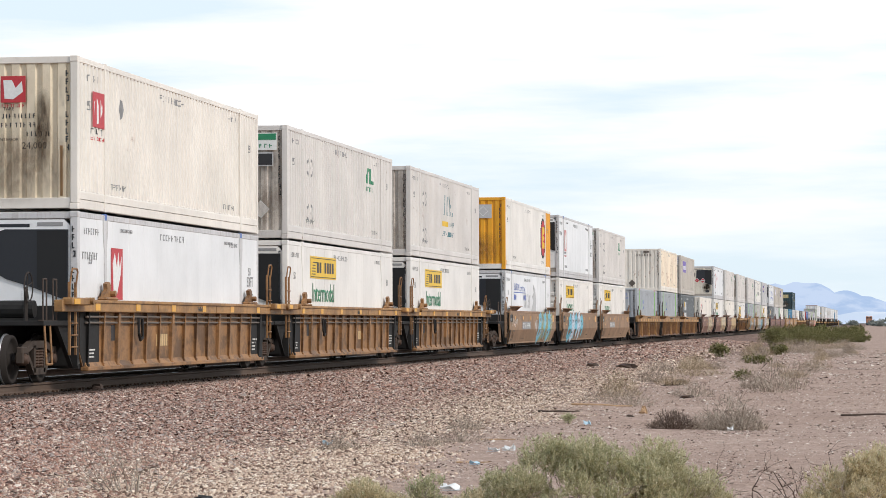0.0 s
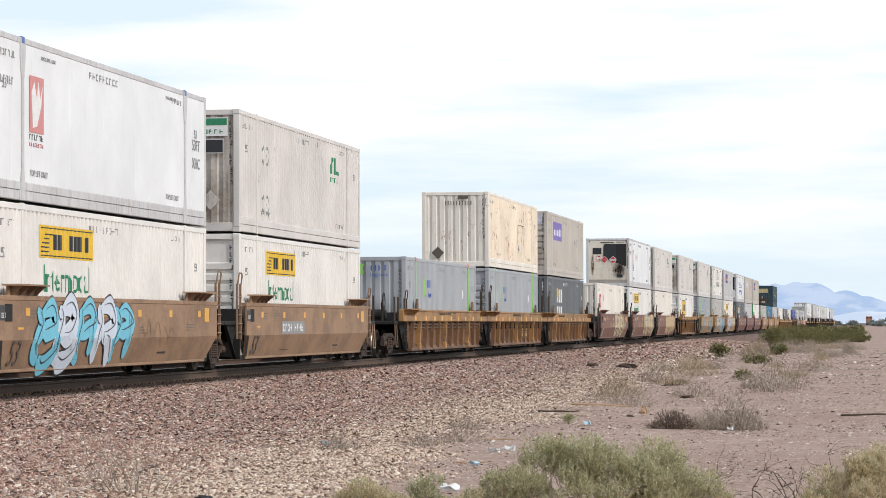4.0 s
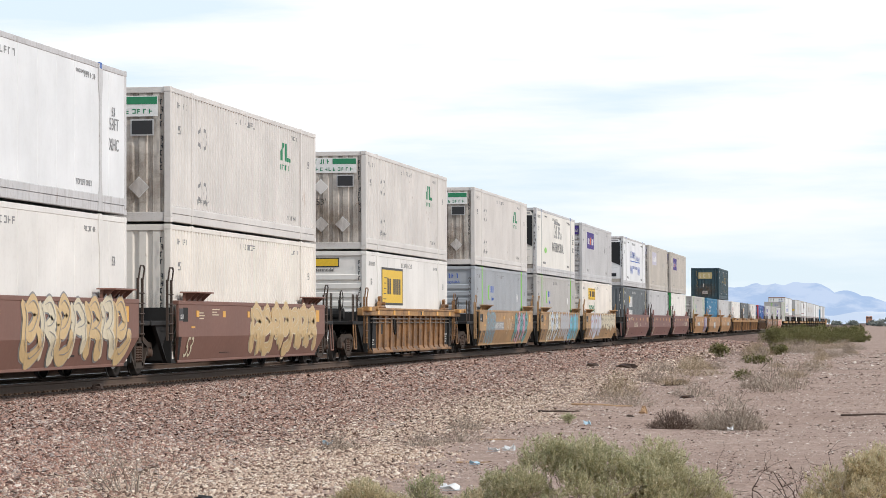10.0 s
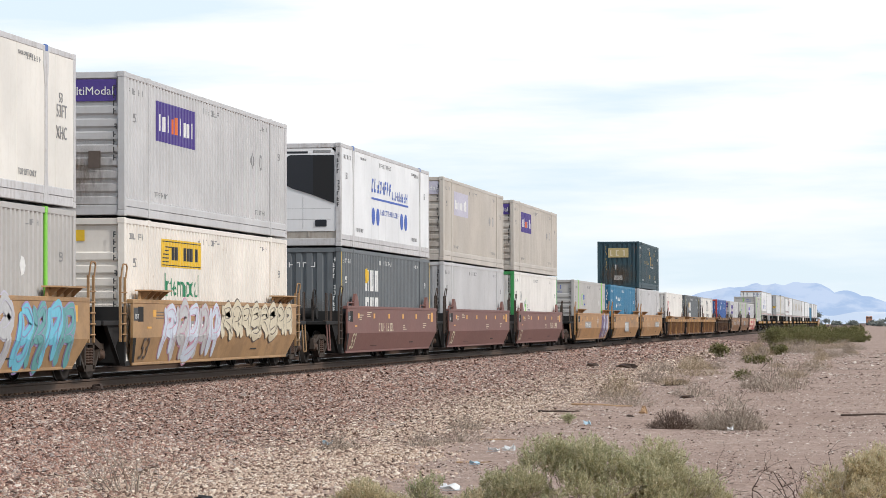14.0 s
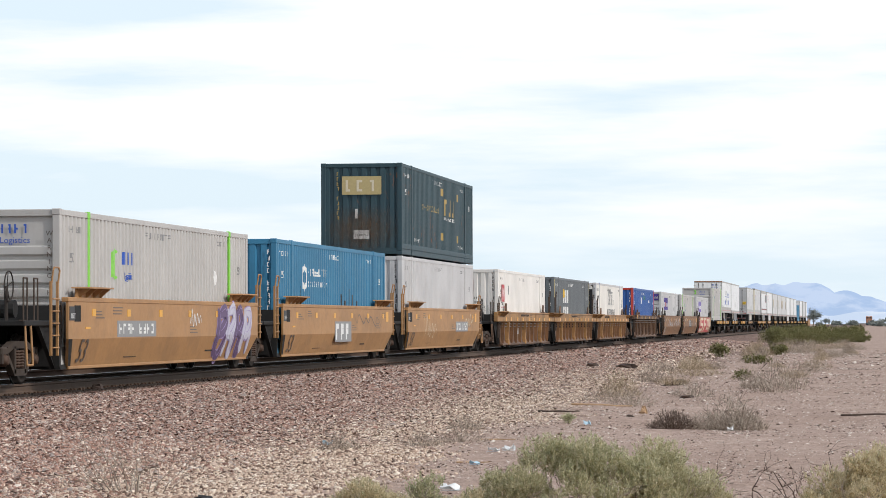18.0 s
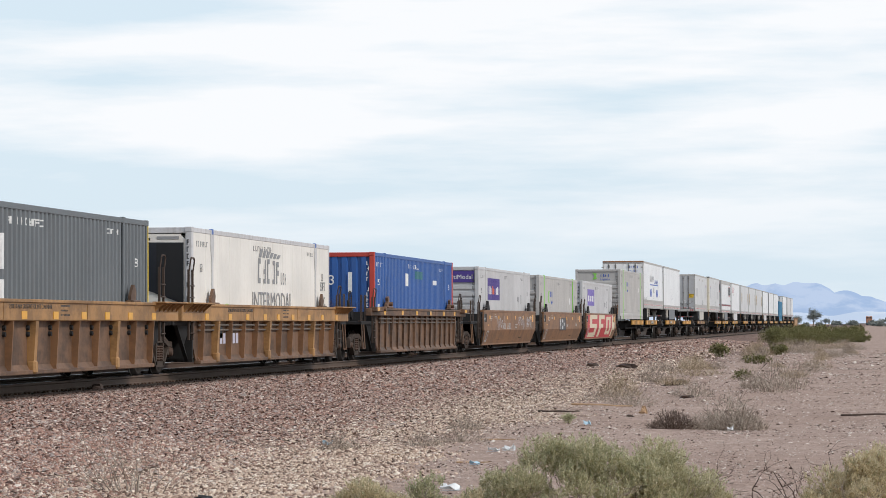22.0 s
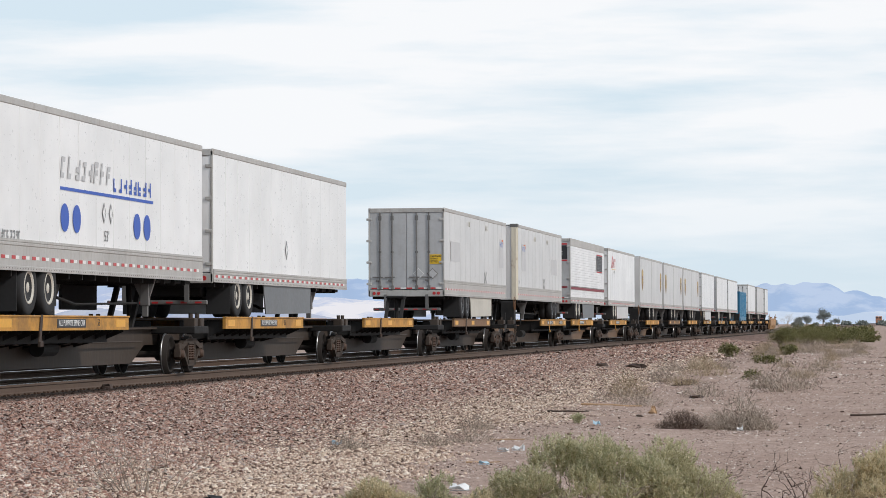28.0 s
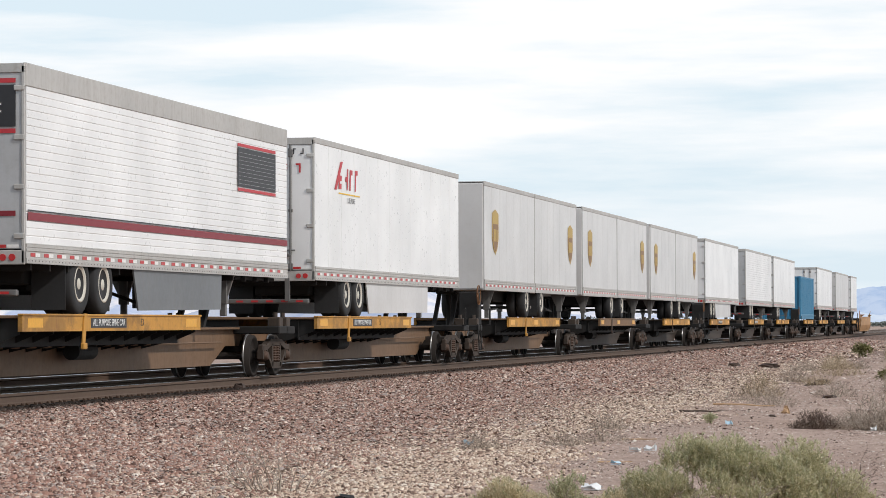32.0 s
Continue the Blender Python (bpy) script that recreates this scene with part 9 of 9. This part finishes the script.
def mountain_range(name, label, radius, crest, material, seed, deep=500):
    """A ridge on an arc about the place, given as (degrees left of the line, height), with gullies."""
    cols, rows = 620, 9
    a0, a1 = crest[0][0], crest[-1][0]
    s = Shape()
    for j in range(rows):
        t = j / (rows - 1)
        for i in range(cols):
            a = a0 + (a1 - a0) * i / (cols - 1)
            k = 0
            while k < len(crest) - 2 and crest[k + 1][0] < a:
                k += 1
            (p, hp), (q, hq) = crest[k], crest[k + 1]
            h = hp + (hq - hp) * smooth(p, q, a)
            h += 0.03 * h * noise.noise((a * 5.9, seed, 0)) + 0.03 * h * noise.noise((a * 19.0, seed, 5))
            z = h * t ** 1.25 + (0.14 * h * noise.noise((a * 3.1, t * 2.5, seed)) if 0 < j < rows - 1 else 0)
            r = radius - deep * (1 - t) + deep * 0.25 * noise.noise((a * 1.7, t * 1.6, seed + 3))
            s.v.append((-r * math.sin(radians(a)), r * math.cos(radians(a)), z - 3 * (1 - t)))
    s.f = [(j * cols + i, j * cols + i + 1, (j + 1) * cols + i + 1, (j + 1) * cols + i) for j in range(rows - 1) for i in range(cols - 1)]
    ob = new(name, s.mesh(name, True))
    ob.material_slots[0].link = "OBJECT"
    ob.material_slots[0].material = material
    return tagged(ob, label, "mountains", kind="structure")


def distance():
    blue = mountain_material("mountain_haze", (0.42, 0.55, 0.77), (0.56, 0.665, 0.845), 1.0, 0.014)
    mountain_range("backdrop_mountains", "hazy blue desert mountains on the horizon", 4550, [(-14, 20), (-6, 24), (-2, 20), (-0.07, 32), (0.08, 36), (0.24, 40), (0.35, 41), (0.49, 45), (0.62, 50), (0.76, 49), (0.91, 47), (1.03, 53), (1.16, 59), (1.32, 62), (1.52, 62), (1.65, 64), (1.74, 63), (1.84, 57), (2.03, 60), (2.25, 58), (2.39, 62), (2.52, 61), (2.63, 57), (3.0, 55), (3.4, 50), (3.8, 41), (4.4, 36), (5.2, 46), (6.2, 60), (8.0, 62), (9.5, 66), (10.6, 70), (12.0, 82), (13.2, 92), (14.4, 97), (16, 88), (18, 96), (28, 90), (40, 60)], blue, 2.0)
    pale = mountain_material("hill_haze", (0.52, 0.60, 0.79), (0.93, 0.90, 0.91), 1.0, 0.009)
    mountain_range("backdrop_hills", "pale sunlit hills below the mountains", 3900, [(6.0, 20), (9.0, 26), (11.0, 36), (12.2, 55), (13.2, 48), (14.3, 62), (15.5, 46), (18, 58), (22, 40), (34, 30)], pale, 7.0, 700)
    # an added pale layer paints the white haze where the mountains meet the plain
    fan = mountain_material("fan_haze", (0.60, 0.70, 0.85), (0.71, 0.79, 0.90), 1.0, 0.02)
    mountain_range("backdrop_fans", "pale added layer standing in for haze at the foot of the mountains", 3600, [(-14, 9), (-1, 12), (0.4, 14), (1.0, 9), (1.6, 13), (2.3, 15), (2.8, 10), (3.2, 13), (5, 15), (7.5, 11), (9, 3)], fan, 17.0, 300)
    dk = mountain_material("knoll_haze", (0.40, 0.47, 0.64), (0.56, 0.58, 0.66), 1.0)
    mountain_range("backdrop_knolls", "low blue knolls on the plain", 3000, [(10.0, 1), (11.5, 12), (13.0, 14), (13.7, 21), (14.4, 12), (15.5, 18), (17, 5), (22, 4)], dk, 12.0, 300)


def locomotive():
    """A far orange locomotive standing nose-on."""
    g = thing("locomotive", "orange locomotive standing far down the line", "locomotive", at=(-6.6, 1450, LOW))
    org = paint("loco_orange", (0.40, 0.19, 0.11), 0.45, 0, 0.3)
    dk = plain("loco_dark", (0.03, 0.03, 0.035), 0.4)
    part("hood", Shape().cbox(-1.5, 1.5, 2.2, 18, 1.4, 4.3, 0.15), org, g)
    part("nose", Shape().prism([(-1.3, 1.4), (1.3, 1.4), (1.3, 2.7), (1.1, 3.0), (-1.1, 3.0), (-1.3, 2.7)], "y", 0.3, 2.3), org, g)
    part("cab", Shape().cbox(-1.55, 1.55, 2.0, 4.6, 1.4, 4.6, 0.18), org, g)
    for sx in (-1, 1):
        part("window", Shape().cbox(sx * 0.75 - 0.5, sx * 0.75 + 0.5, 1.95, 2.02, 3.5, 4.15, 0.03), dk, g)
        part("headlight", Shape().rod((sx * 0.18, 1.9, 4.4), (sx * 0.18, 2.05, 4.4), 0.13, 10), MARK_WHITE, g)
    part("underframe", Shape().cbox(-1.5, 1.5, 0, 19, 0.7, 1.4, 0.05), dk, g)
    part("plough", Shape().prism([(-1.4, 0.25), (1.4, 0.25), (1.5, 1.2), (-1.5, 1.2)], "y", -0.3, 0.1), dk, g)


def litter():
    white = plain("litter_white", (0.75, 0.76, 0.76), 0.6)
    blue = plain("litter_blue", (0.45, 0.62, 0.72), 0.5)
    dark = paint("old_timber", (0.075, 0.05, 0.04), 0.9, 0, 0.4)
    tan = plain("litter_tan", (0.50, 0.33, 0.19), 0.8)
    rng = np.random.default_rng(77)

    def scrap(name, label, cat, x, y, w, h, mat):
        """A crumpled flat scrap."""
        k = 5
        s = Shape()
        for top in (1, 0):
            for j in range(k):
                for i in range(k):
                    s.v.append((x + w * (i / (k - 1) - 0.5) + rng.normal(0, w * 0.06), y + w * 0.8 * (j / (k - 1) - 0.5), ground_z(x, y) + 0.005 + (abs(rng.normal(0, h)) + 0.006) * top))
        for j in range(k - 1):
            for i in range(k - 1):
                a = j * k + i
                s.f += [(a, a + 1, a + k + 1, a + k), (a + 25, a + 25 + k, a + 26 + k, a + 26)]
        ob = new(name, s.mesh(name))
        ob.material_slots[0].link = "OBJECT"
        ob.material_slots[0].material = mat
        tagged(ob, label, cat, "litter on the ground")

    def stick(name, label, x, y, length, turn, r, mat, cat="wood"):
        s = Shape()
        c, q = math.cos(turn), math.sin(turn)
        p = Vector((x, y, ground_z(x, y) + r))
        for i in range(4):
            n = Vector((x + c * length * (i + 1) / 4, y + q * length * (i + 1) / 4 + rng.normal(0, r), 0))
            n.z = ground_z(n.x, n.y) + r * (1.2 if i % 2 else 0.8)
            s.rod(p, n, r * (1 - 0.12 * i), 6, r * (0.88 - 0.12 * i))
            p = n
        ob = new(name, s.mesh(name))
        ob.material_slots[0].link = "OBJECT"
        ob.material_slots[0].material = mat
        tagged(ob, label, cat, "wood on the ground")

    def chunk(name, label, cat, x, y, w, d, h, mat):
        s = Shape().cbox(-w / 2, w / 2, -d / 2, d / 2, -0.02, h, min(w, h) * 0.25)
        s.v = [(a * (1 - 0.35 * (c > h / 2)) + rng.normal(0, w * 0.09), b + rng.normal(0, d * 0.09), c + rng.normal(0, h * 0.16)) for a, b, c in s.v]
        ob = new(name, s.mesh(name))
        ob.location = (x, y, ground_z(x, y))
        ob.material_slots[0].link = "OBJECT"
        ob.material_slots[0].material = mat
        tagged(ob, label, cat, "litter on the ground")
    scrap("plastic_scrap", "crumpled pale blue plastic beside dry bush", "litter", -7.25, 38.2, 0.12, 0.05, blue)
    scrap("paper_scrap", "crumpled white paper on the dirt", "litter", -5.02, 38.0, 0.16, 0.03, white)
    scrap("paper_scrap", "crumpled white paper on the dirt", "litter", -4.86, 38.3, 0.17, 0.035, white)
    scrap("plastic_scrap", "flattened pale blue cup on the dirt", "litter", -4.69, 33.8, 0.12, 0.02, blue)
    scrap("paper_scrap", "torn white paper among twigs", "litter", -4.3, 29.2, 0.2, 0.03, white)
    scrap("paper_scrap", "small white scrap on the dirt", "litter", -4.55, 37.6, 0.08, 0.02, white)
    scrap("plastic_scrap", "clear plastic scrap beside small bush", "litter", -4.75, 47.6, 0.12, 0.04, blue)
    scrap("paper_scrap", "white scrap in dry brush", "litter", -2.4, 46.9, 0.10, 0.03, white)
    chunk("tyre_scrap", "black scrap of rubber on the gravel", "litter", -6.05, 25.9, 0.2, 0.12, 0.1, TYRE_M)
    chunk("brown_rock", "dark brown rock beside the rail", "rock", -15.15, 55.8, 0.2, 0.24, 0.11, dark)
    chunk("round_scrap", "tan disc standing on the dirt", "litter", -4.4, 54.5, 0.14, 0.05, 0.13, tan)
    chunk("old_tie_piece", "dark rotten timber on the gravel", "wood", -8.9, 103, 0.75, 0.5, 0.16, dark)
    chunk("old_tie_piece", "dark rotten timber on the gravel", "wood", -10.0, 102, 0.4, 0.4, 0.12, dark)
    chunk("old_tie_piece", "dark timber piece on the dirt", "wood", -5.5, 78, 0.6, 0.4, 0.08, dark)
    chunk("old_tie_piece", "dark timber piece on the dirt", "wood", -5.6, 82, 0.5, 0.4, 0.1, dark)
    chunk("old_tie_piece", "dark timber piece on the dirt", "wood", -4.35, 66, 0.3, 0.3, 0.06, dark)
    chunk("dark_rock", "small dark rock on the dirt", "rock", -4.45, 52.2, 0.16, 0.1, 0.04, dark)
    stick("fallen_branch", "long dark branch lying on the dirt", -0.75, 52.6, 1.3, 0.05, 0.02, dark)
    stick("dry_stick", "thin dry stick on the gravel", -6.4, 36.5, 0.45, -0.4, 0.012, tan)
    stick("dry_stick", "thin dry stick on the gravel", -5.6, 41.0, 0.5, 0.3, 0.012, tan)
    stick("dry_stick", "thin dry stick on the gravel", -6.3, 54.0, 0.8, -0.2, 0.02, dark)
    stick("dry_stick", "dry stick beside small bush", -6.1, 58.0, 1.2, 0.1, 0.022, tan)
    stick("dry_stick", "thin dry stick on the dirt", -5.0, 34.5, 0.4, 0.2, 0.01, tan)


lay_ground()
lay_track()
distance()
locomotive()
plant_all()
litter()
lay_stones()


# ---- what moves ----
def motions():
    for ob in MOVERS:
        x, y, z = ob.location
        walk(ob, [(t, pose(x, y - d, z)) for t, d in TRAVEL])


motions()
